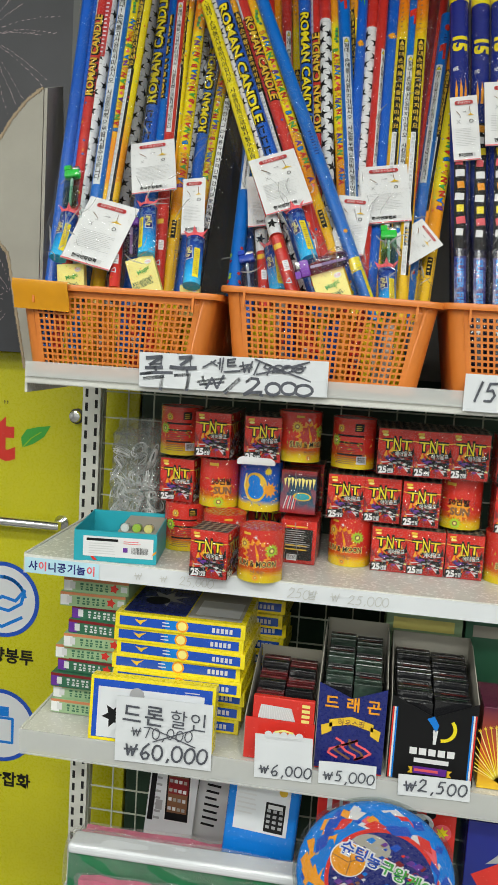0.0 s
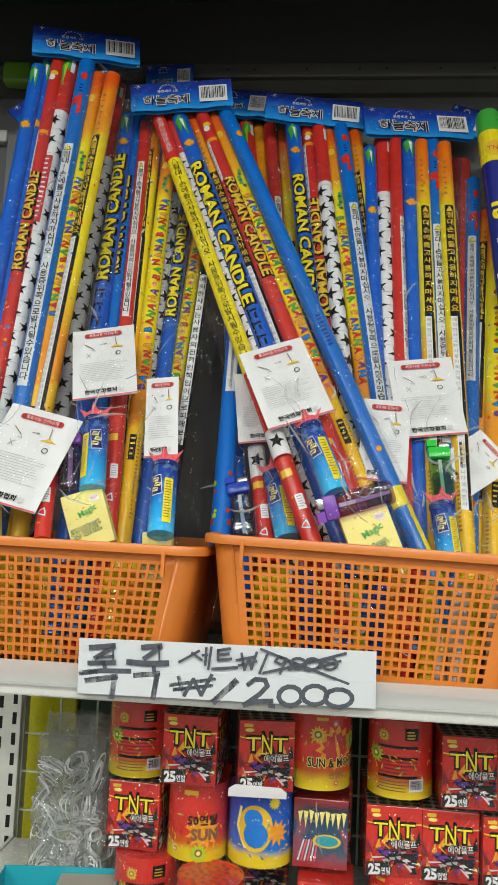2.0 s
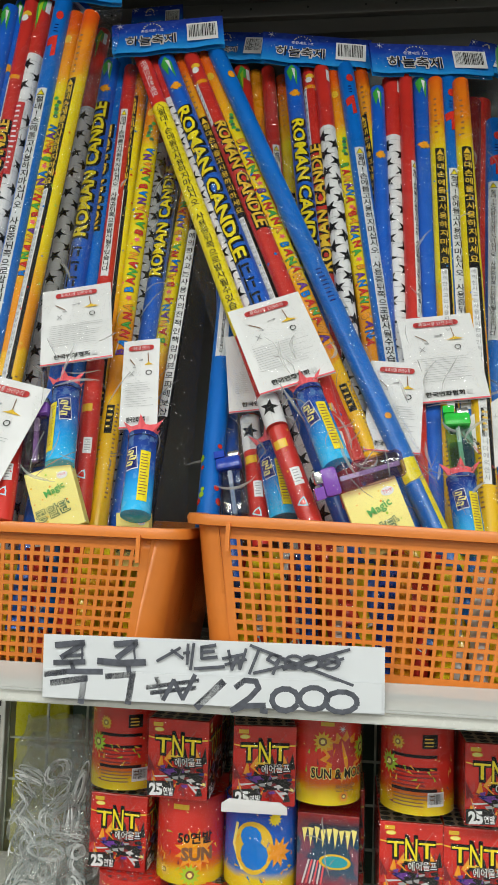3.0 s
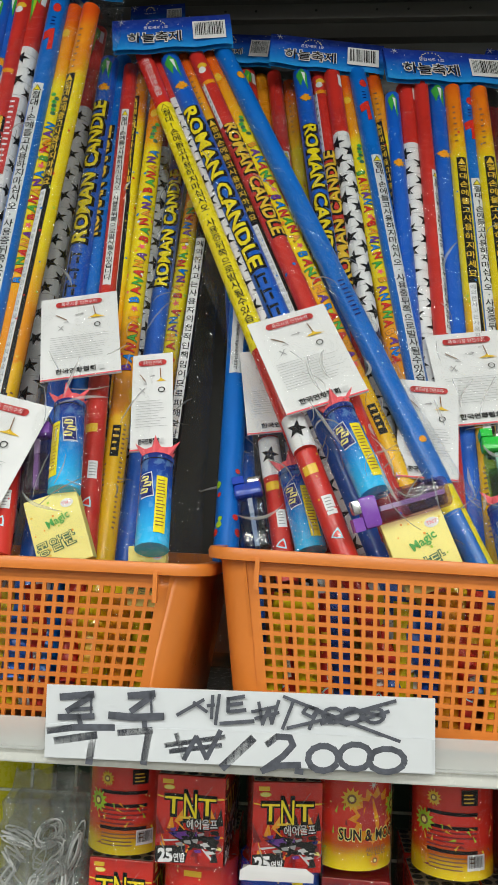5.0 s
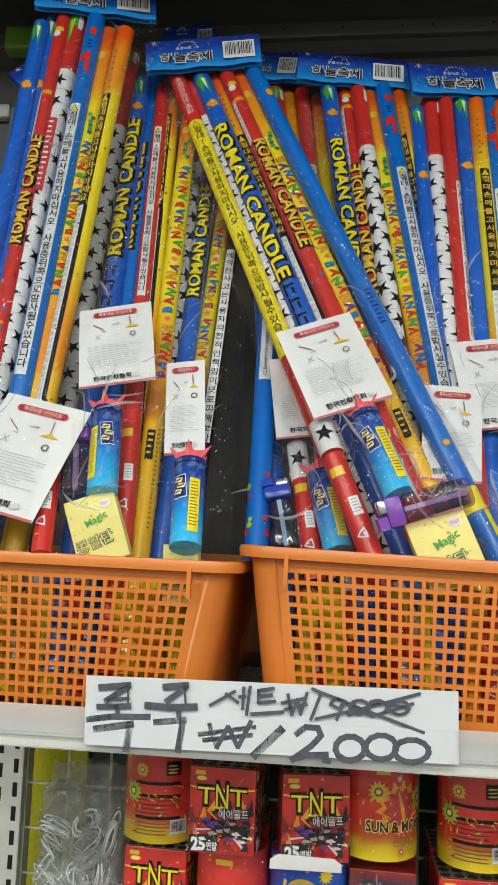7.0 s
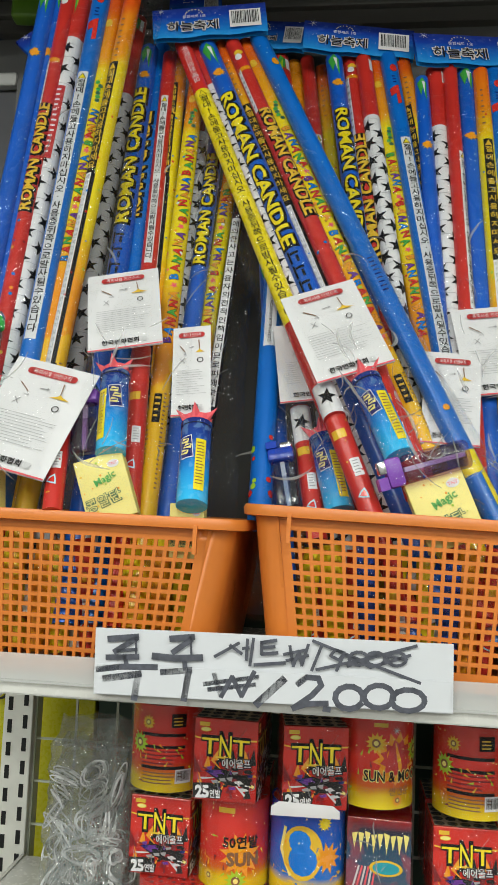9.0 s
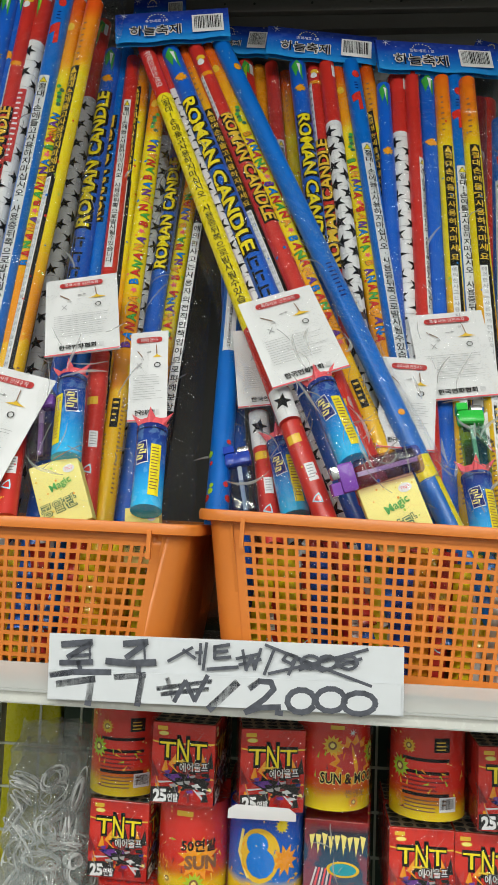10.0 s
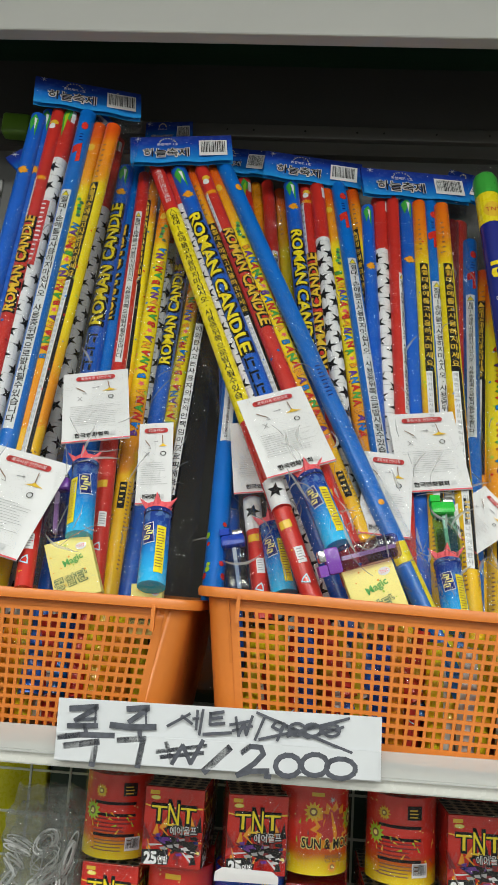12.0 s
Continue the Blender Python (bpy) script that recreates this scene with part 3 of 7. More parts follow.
for (xa, za), (xb, zb) in zip(CARTON_EDGE, CARTON_EDGE[1:]):
    n = max(3, int(math.hypot(xb - xa, zb - za) / 0.0042))
    for i in range(n):
        t = (i + 0.5) / n
        x, z, w = xa + (xb - xa) * t, za + (zb - za) * t, 0.0016 + 0.0012 * ((i * 37) % 5) / 5
        y = 1.25 - 0.25 * (x + 0.549) ** 2
        add_box(bm, x - w, x + w, y - 0.0015, y + 0.0062, z - w, z + w * 1.4)
edge = part("torn_edge", bm, M["carton_edge"], carton, "brown fluted torn edge")
edge["kind"] = "stuff"


# ---- orange baskets ----
def rounded_loop(x0, x1, y0, y1, r, n=5):
    pts = []
    for cx, cy, a0 in ((x0 + r, y0 + r, 180), (x1 - r, y0 + r, 270), (x1 - r, y1 - r, 0), (x0 + r, y1 - r, 90)):
        pts += [(cx + r * math.cos(radians(a0 + 90 * i / n)), cy + r * math.sin(radians(a0 + 90 * i / n))) for i in range(n + 1)]
    return pts


BW, BD, BH = 0.296, 0.235, 0.128


def basket_wall():
    """Tapered basket with a lattice of square holes in its front and back."""
    bm = bmesh.new()
    levels = [(0.0, 0.019), (0.012, 0.0173), (BH - 0.006, 0.001)]
    r = 0.02
    loops = [[bm.verts.new((x, y, z)) for x, y in rounded_loop(-BW / 2 + t, BW / 2 - t, t * 0.45, BD - t * 0.45, r)] for z, t in levels]
    n = len(loops[0])
    for a, b in zip(loops, loops[1:]):
        for i in range(n):
            if i in (5, 17):
                continue
            bm.faces.new((a[i], a[(i + 1) % n], b[(i + 1) % n], b[i]))
    bm.faces.new(loops[0][::-1])
    cols, rows, z0, z1 = 28, 12, 0.014, BH - 0.0165
    for side in (0, 1):
        def at(u, z):
            t = 0.019 + (0.001 - 0.019) * z / (BH - 0.006)
            half = BW / 2 - t - r
            return (u * half, t * 0.45 if side == 0 else BD - t * 0.45, z)
        us = [-1.0] + [-0.94 + 1.88 * (i // 2 + (0.66 if i % 2 else 0.0)) / (cols - 0.34) for i in range(2 * cols)] + [1.0]
        zs = [0.0, 0.012] + [z0 + (z1 - z0) * (j // 2 + (0.64 if j % 2 else 0.0)) / (rows - 0.36) for j in range(2 * rows)] + [BH - 0.006]
        grid = [[bm.verts.new(at(u, z)) for u in us] for z in zs]
        for j in range(len(zs) - 1):
            for i in range(len(us) - 1):
                if j >= 2 and i >= 1 and (j - 2) % 2 == 0 and (i - 1) % 2 == 0 and j < len(zs) - 2 and i < len(us) - 2:
                    continue
                bm.faces.new((grid[j][i], grid[j][i + 1], grid[j + 1][i + 1], grid[j + 1][i]))
    bmesh.ops.remove_doubles(bm, verts=bm.verts[:], dist=0.0002)
    bmesh.ops.recalc_face_normals(bm, faces=bm.faces[:])
    solid(bm, 0.0022)
    return bm


def basket_rim():
    bm = bmesh.new()
    prof = [(0.0, BH - 0.0075), (0.008, BH - 0.0065), (0.009, BH - 0.001), (0.0075, BH + 0.002), (-0.001, BH + 0.002), (-0.0025, BH - 0.002), (-0.0025, BH - 0.0075)]
    loops = [[bm.verts.new((x, y, z)) for x, y in rounded_loop(-BW / 2 - o, BW / 2 + o, -o, BD + o, 0.02 + max(o, 0))] for o, z in prof]
    n = len(loops[0])
    for a, b in zip(loops, loops[1:] + loops[:1]):
        for i in range(n):
            bm.faces.new((a[i], a[(i + 1) % n], b[(i + 1) % n], b[i]))
    for x in (-BW / 2 + 0.03, BW / 2 - 0.03):
        add_box(bm, x - 0.0016, x + 0.0016, -0.0105, -0.006, BH - 0.026, BH - 0.004)
    return bm


basket = thing("storage_basket", "orange plastic basket with square lattice holes on the top shelf", "basket", "baskets on the top shelf")
part("body", basket_wall(), M["basket"], basket, "", True)
part("rim", basket_rim(), M["basket"], basket, "", True)
BASKET_Z = 1.3515
basket.matrix_basis = pose(-0.0735, 1.121, BASKET_Z + 0.0035, 0, 1.6, 0)
first = copy_thing(basket, pose(-0.379, 1.121, BASKET_Z - 0.004, 0, 0.6, -0.8))
first["label"] = "orange plastic lattice basket with orange tape over its rim"
copy_thing(basket, pose(0.235, 1.121, BASKET_Z))
tape = thing("orange_tape", "glossy orange tape stuck over the basket's rim", "tape")
bm = bmesh.new()
rows = []
for j, (dy, dz) in enumerate(((0.004, 0.003), (-0.0115, 0.0035), (-0.013, -0.006), (-0.0065, -0.02), (-0.004, -0.038))):
    rows.append([bm.verts.new((-0.527 + 0.0105 * i, 1.121 + dy - 0.0012 * math.sin(i * 1.7 + j), 1.4795 + dz - 0.0003 * i)) for i in range(9)])
for a, b in zip(rows, rows[1:]):
    for i in range(8):
        bm.faces.new((a[i], a[i + 1], b[i + 1], b[i]))
solid(bm, 0.0005)
part("strip", bm, M["tape"], tape, "", True)


# ---- bagged firework sets ----
WARN = "절대!손에들고사용하지마십시오·사용중뒤쪽으로발사될수있습니다"
WARN2 = "절대손에들고사용하지마세요"
BLAME = "에의한사고는사용자의전적인책임이므로피해보상이되지않습니다"
R = 0.0098


def column_text(art, body, x, s_top, pitch, size, mat, lift=3):
    for i, ch in enumerate(body):
        art.text(ch, x, s_top - i * pitch, size, mat, lift, bold=0.015)


def sticker(art, x, s_top, length, ground, ink, body=WARN, width=0.0105):
    """A narrow warning strip with upright characters one under the other."""
    art.rect(x, s_top - length / 2, width, length, ground, 1)
    k = width * 0.42
    art.poly([(x - k, s_top - 0.0105), (x + k, s_top - 0.0105), (x, s_top - 0.0022)], "black", 2)
    art.poly([(x - k * 0.75, s_top - 0.0099), (x + k * 0.75, s_top - 0.0099), (x, s_top - 0.0038)], "yellow" if ground != "black" else "gold", 3)
    pitch = (length - 0.018) / len(body)
    column_text(art, body, x, s_top - 0.0165, pitch, min(pitch * 0.98, width * 1.0), ink)


def big_words(art, body, x, s_mid, size, mat, flip=False, shade="black", fit=0.2):
    """Thick outlined capitals running along a tube."""
    t = -math.pi / 2 if flip else math.pi / 2
    art.text(body, x + 0.0006, s_mid - 0.0008, size * 1.04, shade, 2, t, 0.11, fit=fit * 1.02)
    art.text(body, x, s_mid, size * 0.93, mat, 4, t, 0.03, fit=fit)


def rainbow_words(art, x, s0, s1, size, seed=1, flip=False):
    """Tumbling candy-coloured capitals between two heights."""
    rnd = random.Random(seed)
    t = -math.pi / 2 if flip else math.pi / 2
    cols = ("red", "orange", "purple", "sky", "red", "green")
    body = "BANANA BANANA BANANA"
    n = max(3, int((s1 - s0) / (size * 0.94)))
    for i in range(n):
        ch = body[i % len(body)]
        s = s1 - (s1 - s0) * (i + 0.5) / n if flip else s0 + (s1 - s0) * (i + 0.5) / n
        if ch != " ":
            lean, dx = t + rnd.uniform(-0.3, 0.3), rnd.uniform(-0.0015, 0.0015)
            art.text(ch, x + dx, s, size * 1.06, "black", 2, lean, 0.06)
            art.text(ch, x + dx, s, size, cols[(i + seed) % 6], 3, lean, 0.035)
        else:
            art.star(x, s, 0.0042, "pink", 3, rnd.random())


def sprinkle(art, rnd, r, s0, s1, count, inks, small=0.0008, large=0.002):
    for i in range(count):
        art.disc(rnd.uniform(-1.2, 1.2) * r, rnd.uniform(s0, s1), rnd.uniform(small, large), rnd.choice(inks), 1 + 0.01 * i, n=7)


def paper_feet(art, rnd, r, s_top):
    """The yellow wrapped end of a tube: a dark print block and a column of fine print."""
    art.rect(0.1 * r, s_top - 0.028, 0.75 * r, 0.03, "black", 1)
    art.bars(0.1 * r, s_top - 0.0175, 0.5 * r, 4, 0.0062, "gold", 2, 2)
    art.bars(0.8 * r, s_top - 0.012, 0.3 * r, 22, 0.0045, "brown", 5, 1)
    art.bars(-0.6 * r, s_top - 0.05, 0.4 * r, 14, 0.0048, "brown", 7, 1)


def tube_art(style, length, seed, marks, off, r):
    """Print on a firework tube; marks are distances down from its head, off shifts it round the tube."""
    art, rnd, L = Art(), random.Random(seed), length
    at = [L - d for d in marks]
    x = off * r
    flip = style.endswith("_flip")
    kind = style.replace("_flip", "")
    if kind in ("blue", "blue_roman", "sky_roman"):
        s = at[0] if kind == "blue" else L - 0.055
        if kind != "sky_roman":
            art.star(0.1 * r, s, 0.0075, "gold", 1, 0.5, 9, 0.45)
            art.poly([(-0.7 * r, s + 0.003), (0.2 * r, s + 0.006), (0.7 * r, s - 0.002), (-0.1 * r, s - 0.006)], "orange", 2)
            art.poly([(-0.8 * r, L - 0.012), (0.0, L - 0.004), (0.5 * r, L - 0.014), (0.4 * r, L - 0.042), (0.0, L - 0.022), (-0.3 * r, L - 0.034)], "green", 1)
            art.poly([(-0.1 * r, L - 0.01), (0.3 * r, L - 0.012), (0.2 * r, L - 0.032)], "card", 2)
        if kind != "blue":
            big_words(art, "ROMAN CANDLE", x, (at[0] + at[1]) / 2, 2.0 * r, "yellow" if kind == "blue_roman" else "gold", flip, fit=at[0] - at[1])
        if len(at) > 3:
            for q in range(3):
                c = at[2] + (at[3] - at[2]) * (q + 0.5) / 3
                for dx, dz, w, h in ((-0.4, 0.0, 0.22, 0.0155), (0.15, 0.0035, 0.8, 0.003), (0.3, -0.004, 0.24, 0.008)):
                    art.rect(x + dx * r, c + dz, w * r, h, "black", 2)
        for i in range(12):
            art.star(rnd.uniform(-1, 1) * r, L * rnd.uniform(0.2, 0.95), rnd.uniform(0.001, 0.0022), "sky_pale", 1, rnd.random(), 6, 0.25)
    elif kind == "red_roman":
        big_words(art, "ROMAN CANDLE", x, (at[1] + at[2]) / 2, 2.0 * r, "gold", flip, fit=at[1] - at[2])
        art.disc(0.1 * r, L - 0.026, 0.0055, "gold", 1, 0.004)
        art.disc(-0.1 * r, L - 0.033, 0.004, "card", 2, 0.005)
        art.rect(0, at[0], 1.6 * r, 0.006, "orange", 1)
        art.rect(-0.75 * r, (at[0] + at[1]) / 2, 0.5 * r, at[0] - at[1], "card", 1)
        art.bars(-0.75 * r, at[0] - 0.003, 0.3 * r, 8, (at[0] - at[1]) / 8.5, "grey", seed, 2)
        sprinkle(art, rnd, r, 0.15 * L, at[2], 14, ("gold", "sky", "maroon", "orange"))
    elif kind == "plain_red":
        art.rect(0.3 * r, L * 0.42, 0.9 * r, 0.016, "card", 1)
        art.bars(0.3 * r, L * 0.42 + 0.0055, 0.6 * r, 5, 0.0026, "grey", seed, 2)
        art.rect(-0.2 * r, L * 0.66, 1.3 * r, 0.008, "gold", 1)
        art.star(0.0, L * 0.24, 0.0055, "sky_pale", 1, 0.4, 3, 0.6)
        art.star(0.0, L * 0.24, 0.0035, "red", 2, 0.4, 3, 0.6)
        sprinkle(art, rnd, r, 0.05 * L, 0.95 * L, 8, ("pink", "gold"), 0.0005, 0.0012)
    elif kind == "red":
        sprinkle(art, rnd, r, 0.2 * L, 0.9 * L, 14, ("gold", "pink", "card"))
    elif kind == "red_sticker":
        sticker(art, x, at[0], at[0] - at[1], "card", "black", width=0.95 * r)
        sprinkle(art, rnd, r, 0.1 * L, L, 10, ("pink", "gold"), 0.0005, 0.0011)
    elif kind in ("star", "cow"):
        if L < 0.06:
            art.star(0.0, L * 0.5, 0.0085, "black", 2, 0.3)
            art.rect(0.0, L * 0.5, 0.0005, L, "palegrey", 1)
            return art
        top, s, i = at[0], 0.0, 0
        while s < top - 0.004:
            art.rect(0, s, 3.0 * r, 0.0005, "grey", 1)
            s += 0.0192
        for dx in (-0.45, 0.75):
            art.rect(dx * r, top / 2, 0.0005, top, "palegrey", 1)
        s = top - 0.017
        big, pitch = (0.0086, 0.031) if kind == "star" else (0.0098, 0.0275)
        while s > 0.01:
            for k, dx in enumerate((-0.15, 1.25, -1.5) if kind == "star" else (-0.8, 0.85)):
                art.star(dx * r, s - (pitch * 0.5 if k else 0.0), big, "black", 2, 0.3 + 0.4 * (i % 3) + k, 5, 0.40)
            s -= pitch
            i += 1
        if kind == "star":
            art.poly([(-0.7 * r, L - 0.022), (0.0, L - 0.004), (0.6 * r, L - 0.012), (0.4 * r, L - 0.03), (0.1 * r, L - 0.024), (-0.1 * r, L - 0.06), (-0.35 * r, L - 0.03)], "green", 1)
            art.poly([(-0.2 * r, L - 0.02), (0.25 * r, L - 0.012), (0.0, L - 0.05)], "lime_ink", 2)
        art.rect(0.8 * r, L - 0.02, 0.5 * r, 0.02, "card", 1)
        if kind == "star" and len(at) > 2:
            art.rect(0.05 * r, (at[1] + at[2]) / 2, 0.95 * r, at[1] - at[2], "red_ink", 4)
            art.bars(0.05 * r, at[1] - 0.006, 0.6 * r, 13, (at[1] - at[2]) / 14, "card", 4, 5)
    elif kind == "sky_sticker":
        art.disc(0.3 * r, L - 0.03, 0.0042, "red", 1, 0.0065)
        art.poly([(-0.6 * r, L - 0.066), (0.5 * r, L - 0.06), (0.6 * r, L - 0.09), (0.1 * r, L - 0.093), (0.1 * r, L - 0.075), (-0.5 * r, L - 0.078)], "red", 1)
        art.bars(0.2 * r, L - 0.045, 0.5 * r, 3, 0.005, "navy", seed, 1)
        sticker(art, x, at[0], at[0] - at[1], "paper", "black", width=1.1 * r)
        sprinkle(art, rnd, r, 0.08 * L, 0.3 * L, 8, ("orange", "lime_ink", "red", "sky_pale"), 0.002, 0.0048)
    elif kind == "sky":
        sprinkle(art, rnd, r, 0.1 * L, 0.97 * L, 40, ("sky_pale", "card"), 0.0003, 0.0009)
        art.disc(0.5 * r, L - 0.055, 0.004, "orange", 2, 0.006)
        art.disc(0.3 * r, L * 0.28, 0.0032, "orange", 2)
        art.bars(0.2 * r, L * 0.52, 0.7 * r, 9, 0.005, "navy", seed, 1)
        art.rect(0.0, L * 0.205, 2.0 * r, 0.022, "yellow", 1)
        art.rect(0.8 * r, L * 0.1, 0.6 * r, 0.13, "yellow", 1)
    elif kind == "banana":
        art.disc(-0.1 * r, L - 0.045, 0.0042, "gold", 1, 0.006)
        for i in range(6):
            art.disc((0.25 + rnd.uniform(-0.3, 0.3)) * r, at[0] + 0.012 + 0.005 * i, 0.0026, "green" if i % 2 else "forest", 2)
        rainbow_words(art, x, at[1], at[0], 1.2 * r, seed, flip)
        sprinkle(art, rnd, r, at[1], at[0], 22, ("red", "sky", "lime_ink", "pink", "orange", "card"), 0.0009, 0.0024)
        paper_feet(art, rnd, r, L * 0.35)
    elif kind == "orange_strip":
        art.rect(x, (at[0] + at[1]) / 2, 1.15 * r, at[0] - at[1], "black", 1)
        k = 0.45 * r
        art.poly([(x - k, at[0] - 0.0105), (x + k, at[0] - 0.0105), (x, at[0] - 0.002)], "gold", 2)
        pitch = (at[0] - at[1] - 0.016) / len(WARN2)
        column_text(art, WARN2, x, at[0] - 0.0165, pitch, min(pitch, 1.05 * r), "gold")
        art.rect(x - 0.15 * r, (at[1] + at[2]) / 2, 0.75 * r, at[1] - at[2], "card", 1)
        art.rect(x + 0.45 * r, (at[1] + at[2]) / 2, 0.42 * r, at[1] - at[2], "black", 1)
        n = int((at[1] - at[2]) / 0.0072)
        column_text(art, (BLAME * 3)[:n], x - 0.15 * r, at[1] - 0.005, 0.0072, 0.0058, "grey", 2)
        sprinkle(art, rnd, r, L * 0.36, L * 0.9, 16, ("red", "lime_ink", "gold", "sky"), 0.0008, 0.0018)
        art.bars(-0.2 * r, L - 0.04, 0.4 * r, 7, 0.009, "brown", seed, 1, 0, 0.25)
        paper_feet(art, rnd, r, L * 0.35)
    elif kind == "yellow_sticker":
        art.text("위쪽으로쏘세요", 0.0, L - 0.048, 0.0085, "card", 1, -math.pi / 2, fit=0.062)
        art.rect(0, (at[0] + at[1]) / 2, 2.9 * r, at[0] - at[1], "yellow", 0.5)
        sticker(art, 0, at[0], at[0] - at[1], "yellow", "black", width=1.2 * r)
    elif kind == "white_strip":
        art.rect(x, (at[0] + at[1]) / 2, 1.5 * r, at[0] - at[1], "card", 1)
        n = int((at[0] - at[1]) / 0.0105)
        column_text(art, (BLAME * 2)[:n], x, at[0] - 0.008, 0.0105, 0.0085, "black", 2)
    return art


TUBE_SKIN = {"blue": "blue_speck", "blue_roman": "blue_speck", "sky_roman": "sky_speck", "red_roman": "red_speck", "red": "red_speck", "red_sticker": "red_speck", "sky_sticker": "sky_speck", "sky": "sky_speck",
             "banana": "orange_fade", "orange_strip": "orange_tail", "yellow_sticker": "red", "white_strip": "black", "plain_red": "red_speck", "plain_orange": "orange", "plain_yellow": "yellow", "plain_blue": "blue", "plain_white": "card", "cap_red": "maroon"}


def firework_tube(bag, style, foot, head, seed, radius=R, marks=(0.02,), off=0.0):
    """One cardboard firework tube from foot to head, its printed side to the shop."""
    length = (head - foot).length
    r = radius
    bm = bmesh.new()
    if style in ("star", "cow"):
        edge = length - marks[0]
        cuts = [(0, 1), (edge, 1), (edge + 0.0001, 0), (length, 0)]
    else:
        cuts = [(0, 0), (length, 0)]
    n, rings = 24, []
    for s, k in cuts:
        rings.append([bm.verts.new((r * math.sin(2 * math.pi * i / n), -r * math.cos(2 * math.pi * i / n), s)) for i in range(n)])
    for q in range(len(rings) - 1):
        for i in range(n):
            f = bm.faces.new((rings[q][i], rings[q][(i + 1) % n], rings[q + 1][(i + 1) % n], rings[q + 1][i]))
            f.material_index = 1 if cuts[q][1] and cuts[q + 1][1] else 0
    lipr = [bm.verts.new((0.86 * r * math.sin(2 * math.pi * i / n), -0.86 * r * math.cos(2 * math.pi * i / n), length)) for i in range(n)]
    well = [bm.verts.new((0.86 * r * math.sin(2 * math.pi * i / n), -0.86 * r * math.cos(2 * math.pi * i / n), length - 0.006)) for i in range(n)]
    for a, b in ((rings[-1], lipr), (lipr, well)):
        for i in range(n):
            bm.faces.new((a[i], a[(i + 1) % n], b[(i + 1) % n], b[i]))
    bm.faces.new(well)
    bm.faces.new(rings[0][::-1])
    skin = M["red_speck"] if style in ("star", "cow") else M[TUBE_SKIN[style.replace("_flip", "")]]
    ob = part("firework_tube", bm, [skin, M["card"]], bag, "", True, frame_on(foot, head - foot))
    if style == "plain_red" or not style.startswith(("plain", "cap")):
        art = tube_art(style, length, seed, marks, off, r)
        if art.bm.faces:
            art.on_cylinder("print", ob, r, step=0.00012)
    return ob


def header_card(bag, left, right, seed=2):
    """The folded blue card that closes a bag; left and right are its upper corners."""
    w, h = (right - left).length, 0.047
    x = (right - left).normalized()
    y = Vector((0, 1, -0.3))
    y = (y - x * y.dot(x)).normalized()
    z = x.cross(y) * 1.0
    if z.z < 0:
        z = -z
    y = z.cross(x)
    m = Matrix.Translation((left + right) / 2 - z * h) @ Matrix((x, y, z)).transposed().to_4x4()
    bm = bmesh.new()
    n = 12
    rows = []
    for y0, z0 in ((-0.003, 0.0), (-0.0035, h * 0.5), (-0.0022, h), (0.0022, h), (0.0035, h * 0.5), (0.003, 0.0)):
        rows.append([bm.verts.new((-w / 2 + w * i / n, y0 + 0.0012 * math.sin(i * 1.3 + seed) * (1 - z0 / h), z0)) for i in range(n + 1)])
    for a, b in zip(rows, rows[1:]):
        for i in range(n):
            bm.faces.new((a[i], a[i + 1], b[i + 1], b[i]))
    card = part("header_card", bm, M["header"], bag, "blue starry header card with white and black lettering", True, m)
    art = Art()
    k = w / 0.135
    art.text("하늘축제", -0.02 * k, 0.0145, 0.0168 * k, "card", 1, bold=0.07)
    art.text("하늘축제", -0.02 * k, 0.0145, 0.0168 * k, "black", 3, bold=0.01)
    art.text("종합세트 1호", -0.018 * k, 0.0295, 0.0052 * k, "card", 1)
    for i in range(8):
        a = math.pi * (0.05 + 0.9 * i / 7)
        art.star(-0.018 * k + 0.010 * k * math.cos(a), 0.033 + 0.007 * math.sin(a), 0.0012, "cream", 1)
    art.barcode(0.042 * k, 0.0215, 0.037 * k, 0.027, seed)
    rnd = random.Random(seed)
    for i in range(14):
        art.star(rnd.uniform(-0.065, 0.06) * k, rnd.uniform(0.006, 0.044), rnd.uniform(0.0006, 0.0012), "palegrey", 1, rnd.random(), 4, 0.3)
    art.star(-0.057 * k, 0.04, 0.006, "palegrey", 1, 0.2, 6, 0.12)
    art.on_plane("print", card, Matrix.Translation((0, -0.0051, 0)), 0.0003)
    return card


